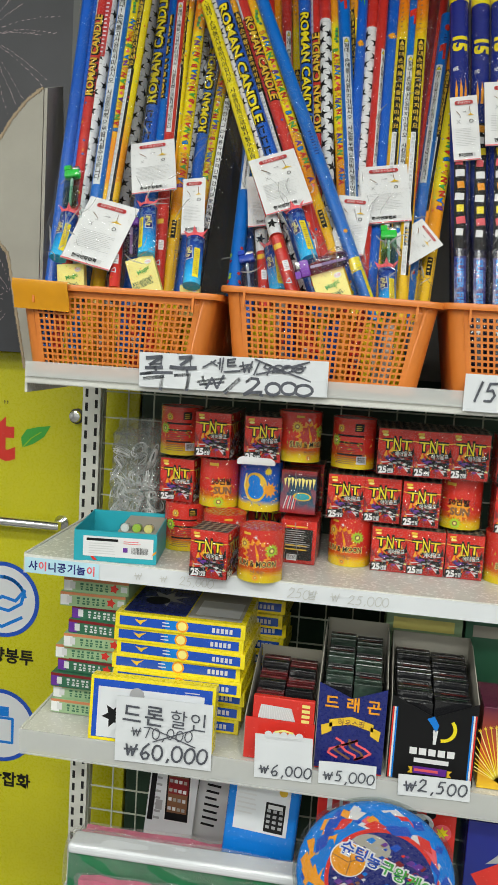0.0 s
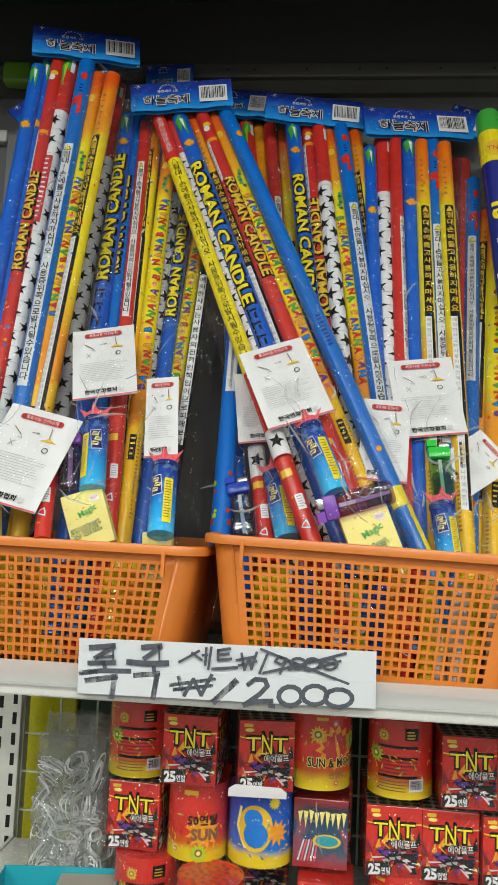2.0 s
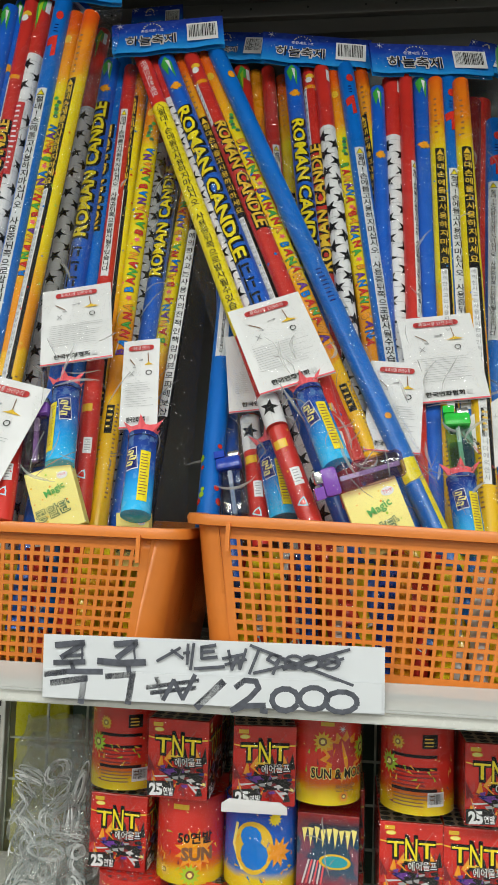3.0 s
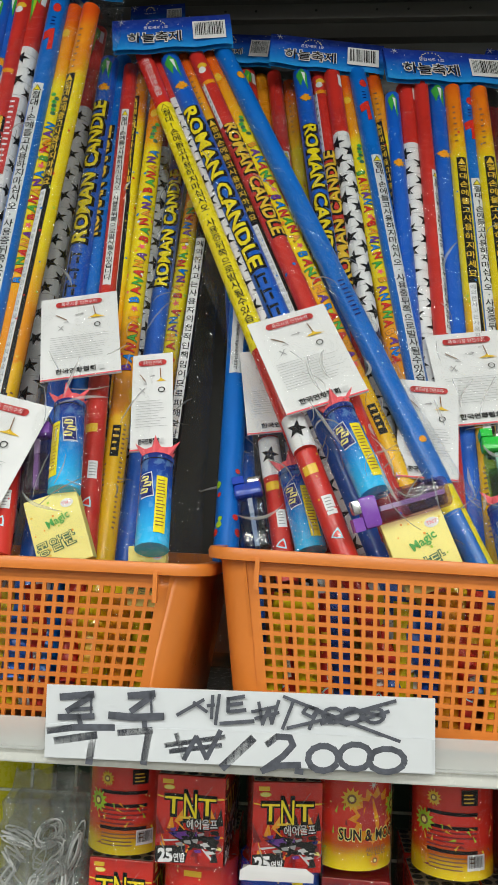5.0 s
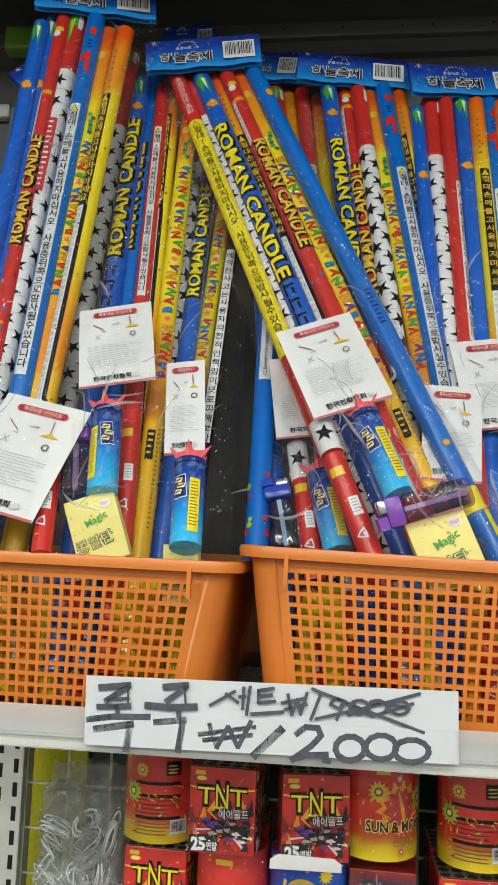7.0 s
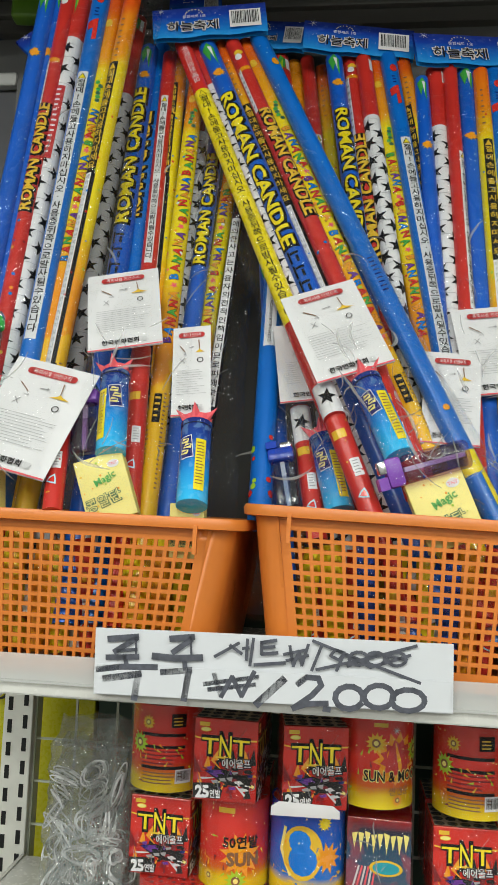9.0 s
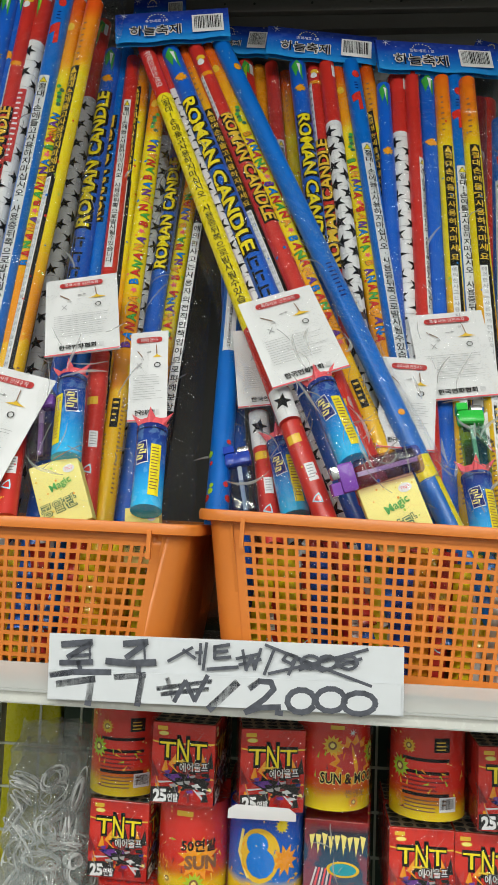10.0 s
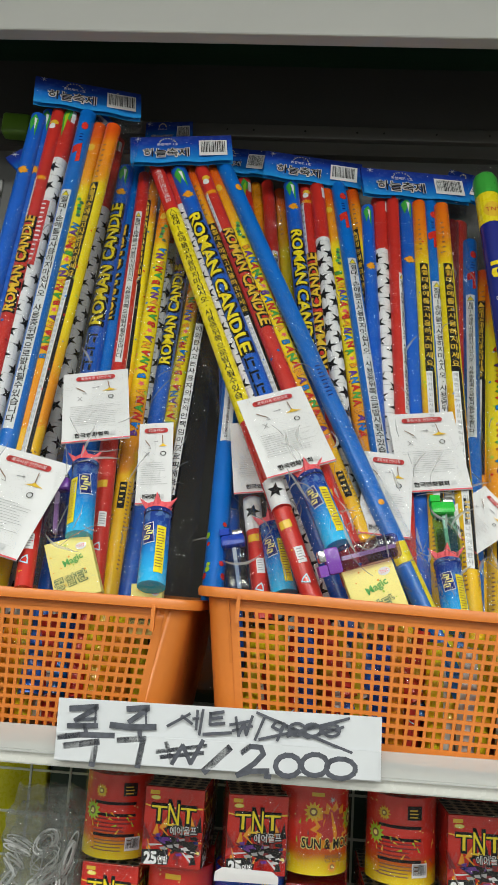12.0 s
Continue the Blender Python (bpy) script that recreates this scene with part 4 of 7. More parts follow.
def safety_card(bag, tl, tr, bl, seed=1):
    """A folded white leaflet with the safety drawing."""
    x = (tr - tl)
    w, h = x.length, (tl - bl).length
    x = x.normalized()
    z = (tl - bl)
    z = (z - x * z.dot(x)).normalized()
    y = z.cross(x)
    m = Matrix.Translation(bl) @ Matrix((x, y, z)).transposed().to_4x4()
    bm, nx, nz = bmesh.new(), 6, 8
    rows = []
    for j in range(nz + 1):
        rows.append([bm.verts.new((w * i / nx, 0.0007 * math.sin(2.2 * i / nx + seed) * math.sin(2.5 * j / nz + seed * 2), h * j / nz)) for i in range(nx + 1)])
    for a, b in zip(rows, rows[1:]):
        for i in range(nx):
            bm.faces.new((a[i], a[i + 1], b[i + 1], b[i]))
    solid(bm, 0.0006)
    card = part("safety_card", bm, M["card"], bag, "white safety leaflet with red heading", True, m)
    k = w / 0.068
    art = Art()
    cx = w * 0.5
    art.rect(cx, h * 0.895, w * 0.52, h * 0.062, "red_ink", 1)
    art.disc(cx - w * 0.26, h * 0.895, h * 0.031, "red_ink", 1)
    art.disc(cx + w * 0.26, h * 0.895, h * 0.031, "red_ink", 1)
    art.text("폭죽사용 안전수칙", cx, h * 0.895, h * 0.05, "card", 2, fit=w * 0.46)
    art.stroke([(w * 0.20, h * 0.77), (w * 0.33, h * 0.70)], 0.0009, "brown", 1)
    art.stroke([(w * 0.33, h * 0.70), (w * 0.36, h * 0.665), (w * 0.30, h * 0.672)], 0.0006, "grey", 1)
    art.stroke([(w * 0.45, h * 0.75), (w * 0.54, h * 0.755)], 0.0008, "grey", 1)
    art.poly([(w * 0.53, h * 0.77), (w * 0.565, h * 0.755), (w * 0.53, h * 0.74)], "grey", 1)
    art.poly([(w * 0.60, h * 0.69), (w * 0.84, h * 0.69), (w * 0.74, h * 0.715), (w * 0.71, h * 0.735), (w * 0.68, h * 0.712)], "gold", 1)
    art.stroke([(w * 0.71, h * 0.73), (w * 0.69, h * 0.83)], 0.0009, "brown", 2)
    art.text("X", w * 0.26, h * 0.60, h * 0.085, "grey", 1)
    art.text("O", w * 0.73, h * 0.60, h * 0.085, "black", 1)
    art.bars(cx, h * 0.49, w * 0.76, 11, h * 0.026, "grey", seed, 1, 0, 0.13)
    art.text("한국연화협회", w * 0.44, h * 0.085, h * 0.06, "black", 1, 0, 0.03, fit=w * 0.5)
    art.rect(w * 0.76, h * 0.085, w * 0.07, h * 0.05, "palegrey", 1)
    art.rect(cx, h * 0.008, w, h * 0.014, "pink", 1)
    art.on_plane("print", card, Matrix.Translation((0, -0.0013, 0)), 0.0001)
    return card


def popper(bag, foot, head, seed=1):
    """A short fountain firework with a tissue fringe."""
    L_, r = (head - foot).length, 0.0125
    ob = part("fountain_firework", lathe_bm([(0, 0), (r, 0), (r, L_ - 0.0045), (r * 1.05, L_ - 0.004), (r * 1.05, L_), (0.0, L_)]), M["fountain"], bag, "blue fountain firework with yellow label", True, frame_on(foot, head - foot))
    art = Art()
    sx = 0.007 if seed % 2 else -0.007
    art.rect(sx, L_ * 0.42, 0.0085, L_ * 0.62, "yellow", 1)
    art.bars(sx, L_ * 0.68, 0.0065, 14, L_ * 0.038, "brown", seed, 2, 0, 0.3)
    art.rect(-sx * 0.7, L_ * 0.63, 0.0105, L_ * 0.28, "card", 1, 0.12)
    art.rect(-sx * 0.7, L_ * 0.63, 0.0095, L_ * 0.26, "navy", 2, 0.12)
    for i in range(3):
        dx = 0.0012 * (i % 2 * 2 - 1)
        art.poly([(-sx * 0.7 + dx - 0.0036, L_ * (0.545 + 0.07 * i)), (-sx * 0.7 + dx + 0.0028, L_ * (0.535 + 0.07 * i)), (-sx * 0.7 + dx + 0.0034, L_ * (0.585 + 0.07 * i)), (-sx * 0.7 + dx - 0.002, L_ * (0.6 + 0.07 * i))], "cream", 3)
        art.stroke([(-sx * 0.7 + dx - 0.002, L_ * (0.56 + 0.07 * i)), (-sx * 0.7 + dx + 0.002, L_ * (0.572 + 0.07 * i))], 0.0012, "navy", 4)
    for i in range(-6, 7):
        art.disc(i * 0.0045, L_ * 0.965, 0.0009, "card", 1, n=6)
    art.rect(0, L_ * 0.965, 0.075, L_ * 0.06, "black", 0.5)
    art.on_cylinder("print", ob, r)
    bm = bmesh.new()
    n = 20
    base = [bm.verts.new((0.010 * math.sin(2 * math.pi * i / n), -0.010 * math.cos(2 * math.pi * i / n), L_)) for i in range(n)]
    tip = []
    for i in range(n):
        k = 1.5 if i % 4 == 0 else 0.9
        tip.append(bm.verts.new((0.0125 * k * math.sin(2 * math.pi * i / n), -0.010 * k * math.cos(2 * math.pi * i / n), L_ + 0.013 * (1.1 if i % 4 == 0 else 0.6))))
    for i in range(n):
        bm.faces.new((base[i], base[(i + 1) % n], tip[(i + 1) % n], tip[i]))
    bm.faces.new([bm.verts.new((0.006 * math.sin(2 * math.pi * i / 8), -0.006 * math.cos(2 * math.pi * i / 8), L_ + 0.008)) for i in range(8)])
    part("fringe", bm, M["pink"], ob, "pink tissue fringe")
    return ob


def lighter(bag, foot, head, tone):
    L_ = (head - foot).length
    m = frame_on(foot, head - foot)
    bm = box_bm(-0.0115, 0.0115, -0.0058, 0.0058, 0, L_ * 0.72, 0.0045, 3)
    ob = part("lighter", bm, M["body_" + tone], bag, "see-through pocket lighter", True, m)
    cap = box_bm(-0.0118, 0.0118, -0.006, 0.006, L_ * 0.72, L_ * 0.9, 0.003, 2)
    add_box(cap, -0.0118, -0.002, -0.0055, 0.0055, L_ * 0.9, L_)
    part("cap", cap, M["cap_" + tone], ob, "", True)
    part("guard", box_bm(0.0, 0.011, -0.0055, 0.0055, L_ * 0.88, L_ * 0.97, 0.002), M["steel"], ob, "steel wind guard", True)
    part("stem", box_bm(-0.0018, 0.0018, -0.0018, 0.0018, 0.004, L_ * 0.7), M["card"], ob)
    part("fuel", box_bm(-0.0095, 0.0095, -0.004, 0.004, 0.003, L_ * 0.5, 0.003), M["body_" + tone], ob, "tinted fuel")
    return ob


def snap_box(bag, tl, tr, down, seed=1):
    """A flat pale-yellow box of snaps."""
    x = (tr - tl)
    w = x.length
    x = x.normalized()
    z = -(down - x * down.dot(x)).normalized()
    y = z.cross(x)
    h = down.length
    m = Matrix.Translation(tl - z * h) @ Matrix((x, y, z)).transposed().to_4x4()
    ob = part("snap_box", box_bm(0, w, 0, 0.012, 0, h, 0.0008), M["cream"], bag, "pale yellow printed box", False, m)
    art = Art()
    art.text("콩알탄", w * 0.42, h * 0.32, w * 0.27, "forest", 1, 0.12, 0.06)
    art.text("콩알탄", w * 0.42, h * 0.32, w * 0.27, "cream", 3, 0.12, 0.0)
    art.text("Magic", w * 0.55, h * 0.62, w * 0.2, "green", 2, 0.25, 0.02)
    art.disc(w * 0.78, h * 0.82, w * 0.12, "card", 1, w * 0.08)
    art.text("TNT", w * 0.78, h * 0.82, w * 0.09, "pink", 2)
    rnd = random.Random(seed)
    for i in range(12):
        art.disc(rnd.uniform(0.05, 0.95) * w, rnd.uniform(0.05, 0.95) * h, w * rnd.uniform(0.012, 0.025), rnd.choice(("lime_ink", "gold", "orange")), 1, n=8)
    art.on_plane("print", ob, Matrix.Translation((0, -0.0002, 0)))
    return ob


def pouch(bag, foot_l, foot_r, head_l, head_r, depth=0.05, seed=1, reach=0.035):
    """The clear bag: a flattened, wrinkled sleeve from the basket up to the header card."""
    bm, n, rows = bmesh.new(), 90, 90
    rings = []
    for j in range(rows + 1):
        t = j / rows
        l, r = foot_l.lerp(head_l, t), foot_r.lerp(head_r, t)
        c, half = (l + r) / 2, (r - l) / 2
        d = depth * (1 - 0.8 * t ** 3) * 0.5
        axis = ((head_l + head_r) - (foot_l + foot_r)).normalized()
        out = half.normalized().cross(axis)
        ring = []
        for i in range(n):
            a = 2 * math.pi * i / n
            ca, sa = math.cos(a), math.sin(a)
            fore = max(d, reach - max(0.0, t - 0.16) * 0.12) if sa > 0 else d
            p = c + half * (abs(ca) ** 0.8 * (1 if ca > 0 else -1)) + out * fore * sa
            q = p * 16 + Vector((seed * 3.1, 0, 0))
            k = Vector((p.x * 70, p.y * 40, p.z * 26 + p.x * 30 * math.sin(seed)))
            w = noise.noise(q) * 0.006 + abs(noise.noise(k + Vector((seed, 5, 0)))) * 0.006 * (1.35 - t)
            ring.append(bm.verts.new(p + out * w * (1 if sa > 0 else -1) + half.normalized() * noise.noise(p * 22) * 0.003))
            v = ring[-1].co
            v.y = max(v.y, 1.129 - max(0.0, v.z - 1.488) * 1.3)
        rings.append(ring)
    for a, b in zip(rings, rings[1:]):
        for i in range(n):
            bm.faces.new((a[i], a[(i + 1) % n], b[(i + 1) % n], b[i]))
    ob = part("clear_bag", bm, M["film"], bag, "wrinkled clear plastic bag", True)
    # folded ridges in the slack lower part of the bag, whitened to stand in for highlights
    rnd = random.Random(seed)
    bm = bmesh.new()
    axis = ((head_l + head_r) - (foot_l + foot_r)).normalized()
    side = (foot_r - foot_l).normalized()
    out = side.cross(axis)
    for k in range(22):
        t = rnd.uniform(0.12, 0.36) if k < 18 else rnd.uniform(0.36, 0.8)
        p = foot_l.lerp(head_l, t).lerp(foot_r.lerp(head_r, t), rnd.uniform(0.24, 0.76)) + out * (max(depth * 0.5, reach - max(0.0, t - 0.16) * 0.12) + 0.004)
        a = rnd.uniform(0, 6.28) if k < 12 else rnd.uniform(1.2, 1.9)
        bend = rnd.uniform(-9, 9) if k % 4 else rnd.uniform(-30, 30)
        last = None
        steps = rnd.randint(4, 13)
        wide = rnd.choice((0.0003, 0.0005, 0.0007, 0.0014))
        for q in range(steps):
            wd = wide * math.sin(math.pi * (q + 0.3) / steps)
            d = side * math.cos(a) + axis * math.sin(a)
            n_ = side * -math.sin(a) + axis * math.cos(a)
            row = (bm.verts.new(p - n_ * wd), bm.verts.new(p + out * 0.0012), bm.verts.new(p + n_ * wd))
            if last:
                bm.faces.new((last[0], last[1], row[1], row[0]))
                bm.faces.new((last[1], last[2], row[2], row[1]))
            last = row
            p = p + d * 0.0036
            a += bend * 0.0126 + rnd.uniform(-0.12, 0.12)
    folds = part("glint_fold", bm, M["glint_fold"], ob, "film folds with their highlights painted in as whitish strips", True)
    folds["kind"] = "stuff"
    return ob


def on(plane, x, z, lift=0.0):
    return Vector((x, plane[0] + plane[1] * (z - 1.5) - lift, z))


FRONT, MID = (1.125, 0.5), (1.19, 0.46)


def firework_set(label, plane, tubes, header=None, foot=1.385, seed=1, sides=None, depth=0.05, reach=0.03, swing=0.0):
    """A bag of tubes; each tube is style, head x and height, foot x, radius, print marks and print turn."""
    bag = thing("firework_set", label, "firework set", "bagged firework sets in baskets")
    for i, (style, x1, z1, x0, r, marks, off) in enumerate(tubes):
        back = R + 0.009 * (i % 2)
        firework_tube(bag, style, on(plane, x0, foot, -back), on(plane, x1, z1, -back), seed * 10 + i, r * 0.96, marks, off)
    if header:
        (lx, lz), (rx, rz) = header
        header_card(bag, on(plane, lx, lz, 0.014), on(plane, rx, rz, 0.014 - swing), seed)
    if sides:
        (fl, fr), (hl, hr), zh = sides
        pouch(bag, on(plane, fl, foot + 0.012, -0.012), on(plane, fr, foot + 0.012, -0.012), on(plane, hl, zh, -0.012), on(plane, hr, zh, -0.012), depth, seed, reach)
    return bag


V = Vector
# first basket
hidden = firework_set("clear bag of red and blue firework tubes at the basket's edge", (1.215, 0.30), [("red", -0.515, 2.03, -0.484, R, (), 0), ("blue", -0.532, 2.02, -0.493, R, (0.1,), 0)], ((-0.545, 2.02), (-0.44, 2.115)), seed=11, sides=((-0.497, -0.42), (-0.54, -0.45), 2.02))
SET_A = [
    ("blue", -0.5034, 2.0727, -0.4915, 0.0104, (0.101,), 0),
    ("blue", -0.4937, 2.0866, -0.4815, 0.0105, (0.109,), 0),
    ("red_roman", -0.4792, 2.0829, -0.4703, 0.0088, (0.122, 0.184, 0.323), 0),
    ("star", -0.4663, 2.0931, -0.4687, 0.0116, (0.094, 0.167, 0.266), 0),
    ("sky_sticker", -0.4399, 2.0801, -0.4427, 0.0106, (0.139, 0.468), 0),
    ("banana", -0.4247, 2.0659, -0.4337, 0.0094, (0.17, 0.365), 0.3),
    ("orange_strip", -0.4031, 2.0588, -0.4222, 0.0100, (0.103, 0.253, 0.476), -0.35),
]
set_a = firework_set("tall clear bag of red, blue, white star and yellow firework tubes", (1.165, 0.30), SET_A, ((-0.5117, 2.1266), (-0.3812, 2.1315)), seed=13, swing=0.04, reach=0.085, sides=((-0.503, -0.375), (-0.507, -0.368), 2.075))
lighter(set_a, on(FRONT, -0.469, 1.594), on(FRONT, -0.478, 1.658), "g")
popper(set_a, on(FRONT, -0.469, 1.515), on(FRONT, -0.466, 1.58), 1)
snap_box(set_a, V((-0.472, 1.136, 1.507)), V((-0.431, 1.136, 1.511)), V((0.002, -0.003, -0.05)), 2)
safety_card(set_a, V((-0.4604, 1.1699, 1.6138)), V((-0.3839, 1.1612, 1.5964)), V((-0.4612, 1.1215, 1.5169)), 1)
SET_BACK = [
    ("star", -0.4277, 2.1100, -0.4071, 0.0100, (0.146,), 0),
    ("cow", -0.3257, 1.9473, -0.3102, 0.0083, (0.029,), 0),
    ("blue_roman", -0.3049, 1.9245, -0.3021, 0.0095, (0.048, 0.206), 0),
    ("banana", -0.2846, 1.8807, -0.2945, 0.0090, (0.05, 0.244), 0),
    ("white_strip", -0.2690, 1.8405, -0.2784, 0.0065, (0.051, 0.284), 0),
]
set_back = firework_set("clear bag of blue and multicoloured firework tubes behind another bag", (1.20, 0.41), SET_BACK, ((-0.3847, 2.1307), (-0.3194, 2.1354)), seed=17, sides=((-0.36, -0.236), (-0.36, -0.262), 2.05))
SET_B = [
    ("blue_roman", -0.3962, 2.0349, -0.3677, 0.0111, (0.078, 0.283, 0.293, 0.352), -0.1),
    ("sky_roman", -0.3841, 2.0459, -0.3488, 0.0096, (0.122, 0.281), -0.7),
    ("red_sticker", -0.3701, 2.0248, -0.3283, 0.0086, (0.078, 0.324), 0.1),
    ("orange_strip", -0.3600, 2.0357, -0.3206, 0.0095, (0.062, 0.213, 0.481), -0.3),
    ("banana", -0.3321, 1.9866, -0.3120, 0.0098, (0.1, 0.382), 0.35),
]
set_b = firework_set("clear bag of blue, red and orange firework tubes with safety leaflets", (1.175, 0.41), SET_B, None, seed=19, reach=0.085, sides=((-0.385, -0.25), (-0.405, -0.312), 2.05))
lighter(set_b, on(FRONT, -0.36, 1.524), on(FRONT, -0.372, 1.585), "p")
popper(set_b, on(FRONT, -0.338, 1.525), on(FRONT, -0.348, 1.596), 2)
popper(set_b, on(FRONT, -0.265, 1.485), on(FRONT, -0.27, 1.552), 3)
snap_box(set_b, V((-0.369, 1.136, 1.516)), V((-0.33, 1.138, 1.53)), V((0.018, -0.006, -0.052)), 3)
snap_box(set_b, V((-0.285, 1.13, 1.487)), V((-0.257, 1.13, 1.488)), V((0.0, -0.002, -0.045)), 4)
firework_tube(set_b, "plain_red", on(FRONT, -0.325, 1.48, -0.045), on(FRONT, -0.338, 1.63, -0.03), 5, 0.0085)
firework_tube(set_b, "plain_red", on(FRONT, -0.377, 1.476, -0.004), on(FRONT, -0.389, 1.569, -0.004), 6, 0.008)
safety_card(set_b, V((-0.3900, 1.2130, 1.6960)), V((-0.3248, 1.2187, 1.7075)), V((-0.3741, 1.1726, 1.6152)), 2)
safety_card(set_b, V((-0.3063, 1.1976, 1.6442)), V((-0.2728, 1.1989, 1.6478)), V((-0.2932, 1.1547, 1.5585)), 3)

# second basket
SET_BEHIND = [
    ("star", -0.2431, 2.0581, -0.1347, 0.0107, (0.206,), 0),
    ("plain_orange", -0.2264, 2.0569, -0.1358, 0.0088, (0.02,), 0),
    ("red_sticker", -0.2094, 2.0556, -0.1233, 0.0090, (0.143, 0.401), 0.4),
    ("orange_strip", -0.1912, 2.0463, -0.1100, 0.0085, (0.206, 0.358, 0.502), 0),
    ("blue", -0.236, 1.75, -0.190, 0.0098, (0.1,), 0),
]
set_c0 = firework_set("clear bag of red and orange firework tubes behind the leaning bag", (1.225, 0.42), SET_BEHIND, ((-0.2938, 2.110), (-0.209, 2.1034)), seed=23, sides=((-0.23, -0.11), (-0.255, -0.19), 2.06))
SET_C = [
    ("blue_roman_flip", -0.1751, 2.0381, -0.0885, 0.0106, (0.1, 0.312), 0),
    ("red_roman", -0.1563, 2.0460, -0.0785, 0.0096, (0.045, 0.144, 0.333), -0.1),
    ("cow", -0.1394, 2.0357, -0.0647, 0.0098, (0.107,), 0),
    ("banana_flip", -0.1257, 2.0318, -0.0377, 0.0095, (0.158, 0.413), 0.0),
    ("sky_sticker", -0.1100, 2.0372, -0.0248, 0.0102, (0.147, 0.466), 0.2),
    ("orange_strip", -0.0919, 2.0382, -0.0088, 0.0095, (0.087, 0.259, 0.491), -0.7),
]
set_c = firework_set("clear bag of blue, red, star and banana-yellow firework tubes", (1.20, 0.42), SET_C, ((-0.2122, 2.0849), (-0.0786, 2.0781)), seed=29, swing=0.02, reach=0.055, sides=((-0.225, -0.02), (-0.205, -0.085), 2.035))
firework_tube(set_c, "sky_sticker", on(MID, -0.219, 1.47, -0.012), on(MID, -0.226, 1.78, -0.012), 4, 0.0105, (0.02, 0.155), 0)
firework_tube(set_c, "plain_red", on(MID, -0.168, 1.46, -0.012), on(MID, -0.189, 1.575, -0.012), 7, 0.0088)
firework_tube(set_c, "cow", on(MID, -0.1835, 1.545, -0.012), on(MID, -0.19, 1.58, -0.012), 7, 0.0092, (0.0012,))
lighter(set_c, on(MID, -0.192, 1.485), on(MID, -0.206, 1.545), "b")
popper(set_c, on(MID, -0.15, 1.486), on(MID, -0.167, 1.551), 3)
safety_card(set_c, V((-0.2083, 1.2594, 1.6638)), V((-0.1424, 1.2633, 1.6723)), V((-0.2071, 1.2216, 1.5818)), 4)
safety_card(set_c, V((-0.0896, 1.2478, 1.6386)), V((-0.0391, 1.2463, 1.6355)), V((-0.0827, 1.2066, 1.5491)), 5)
SET_D = [
    ("blue", -0.0708, 1.9986, -0.0494, 0.0084, (0.115,), 0),
    ("cow", -0.0537, 2.0184, -0.0419, 0.0117, (0.102,), -0.1),
    ("red_sticker", -0.0374, 2.0152, -0.0292, 0.0085, (0.142, 0.357), 0.8),
    ("blue", -0.0184, 2.0171, -0.0171, 0.0113, (0.119,), 0),
    ("orange_strip", -0.0027, 2.0092, -0.0008, 0.0093, (0.119, 0.291, 0.481), 0.1),
    ("sky_sticker", 0.0130, 2.0149, 0.0127, 0.0102, (0.152, 0.461), 0.1),
    ("orange_strip", 0.0267, 2.0052, 0.0277, 0.0100, (0.114, 0.286, 0.528), 0.1),
]
set_d = firework_set("clear bag of star and blue firework tubes with green lighter", (1.20, 0.42), SET_D, ((-0.0825, 2.0575), (0.0629, 2.0655)), seed=31, swing=0.028, reach=0.055, sides=((-0.075, 0.05), (-0.078, 0.058), 2.012))
lighter(set_d, on(MID, 0.006, 1.526), on(MID, 0.001, 1.592), "g")
popper(set_d, on(MID, 0.009, 1.465), on(MID, 0.003, 1.526), 5)
safety_card(set_d, V((-0.0438, 1.2774, 1.6857)), V((0.0275, 1.2814, 1.6944)), V((-0.0374, 1.2355, 1.5945)), 6)
SET_E = [
    ("cap_red", 0.0444, 1.9950, 0.0060, 0.0121, (), 0),
    ("red", 0.0578, 1.9992, 0.0151, 0.0122, (), 0),
    ("sky_sticker", 0.0683, 1.9633, 0.0306, 0.0100, (0.103, 0.321), -0.2),
    ("orange_strip", 0.0845, 1.9152, 0.0348, 0.0100, (0.056, 0.184, 0.317), -0.5),
    ("banana", 0.0930, 1.8913, 0.0516, 0.0108, (0.108, 0.292), 0.3),
]
set_e = firework_set("clear bag with red-capped rocket and blue firework tubes", (1.235, 0.42), SET_E, ((0.046, 2.085), (0.10, 2.066)), seed=37, sides=((0.0, 0.07), (0.03, 0.09), 2.01))
safety_card(set_e, on(MID, 0.033, 1.622, -0.01), on(MID, 0.066, 1.583, -0.01), on(MID, 0.0, 1.575, -0.01), 7)
SET_LEAN = [
    ("yellow_sticker", -0.3515, 2.0278, -0.0900, 0.0096, (0.09, 0.418), 0.0),
    ("cow", -0.3395, 2.0301, -0.0713, 0.0093, (0.077,), -0.2),
    ("blue_roman_flip", -0.3204, 2.0200, -0.0601, 0.0110, (0.09, 0.316, 0.32, 0.375), -0.25),
    ("orange_strip", -0.3077, 2.0296, -0.0473, 0.0088, (0.111, 0.266, 0.444), 0),
    ("red_roman_flip", -0.2913, 2.0250, -0.0310, 0.0095, (0.053, 0.121, 0.279), 0.3),
    ("banana_flip", -0.2793, 2.0310, -0.0141, 0.0100, (0.15, 0.445), 0.35),
    ("sky", -0.2626, 2.0337, 0.0157, 0.0103, (), 0),
]
set_lean = firework_set("clear bag of firework tubes leaning across the others", (1.18, 0.36), SET_LEAN, ((-0.3861, 2.0601), (-0.2558, 2.0755)), swing=0.008, foot=1.40, seed=41, reach=0.09, sides=((-0.13, 0.03), (-0.375, -0.262), 2.03))
popper(set_lean, on(FRONT, -0.104, 1.531), on(FRONT, -0.132, 1.597), 3)
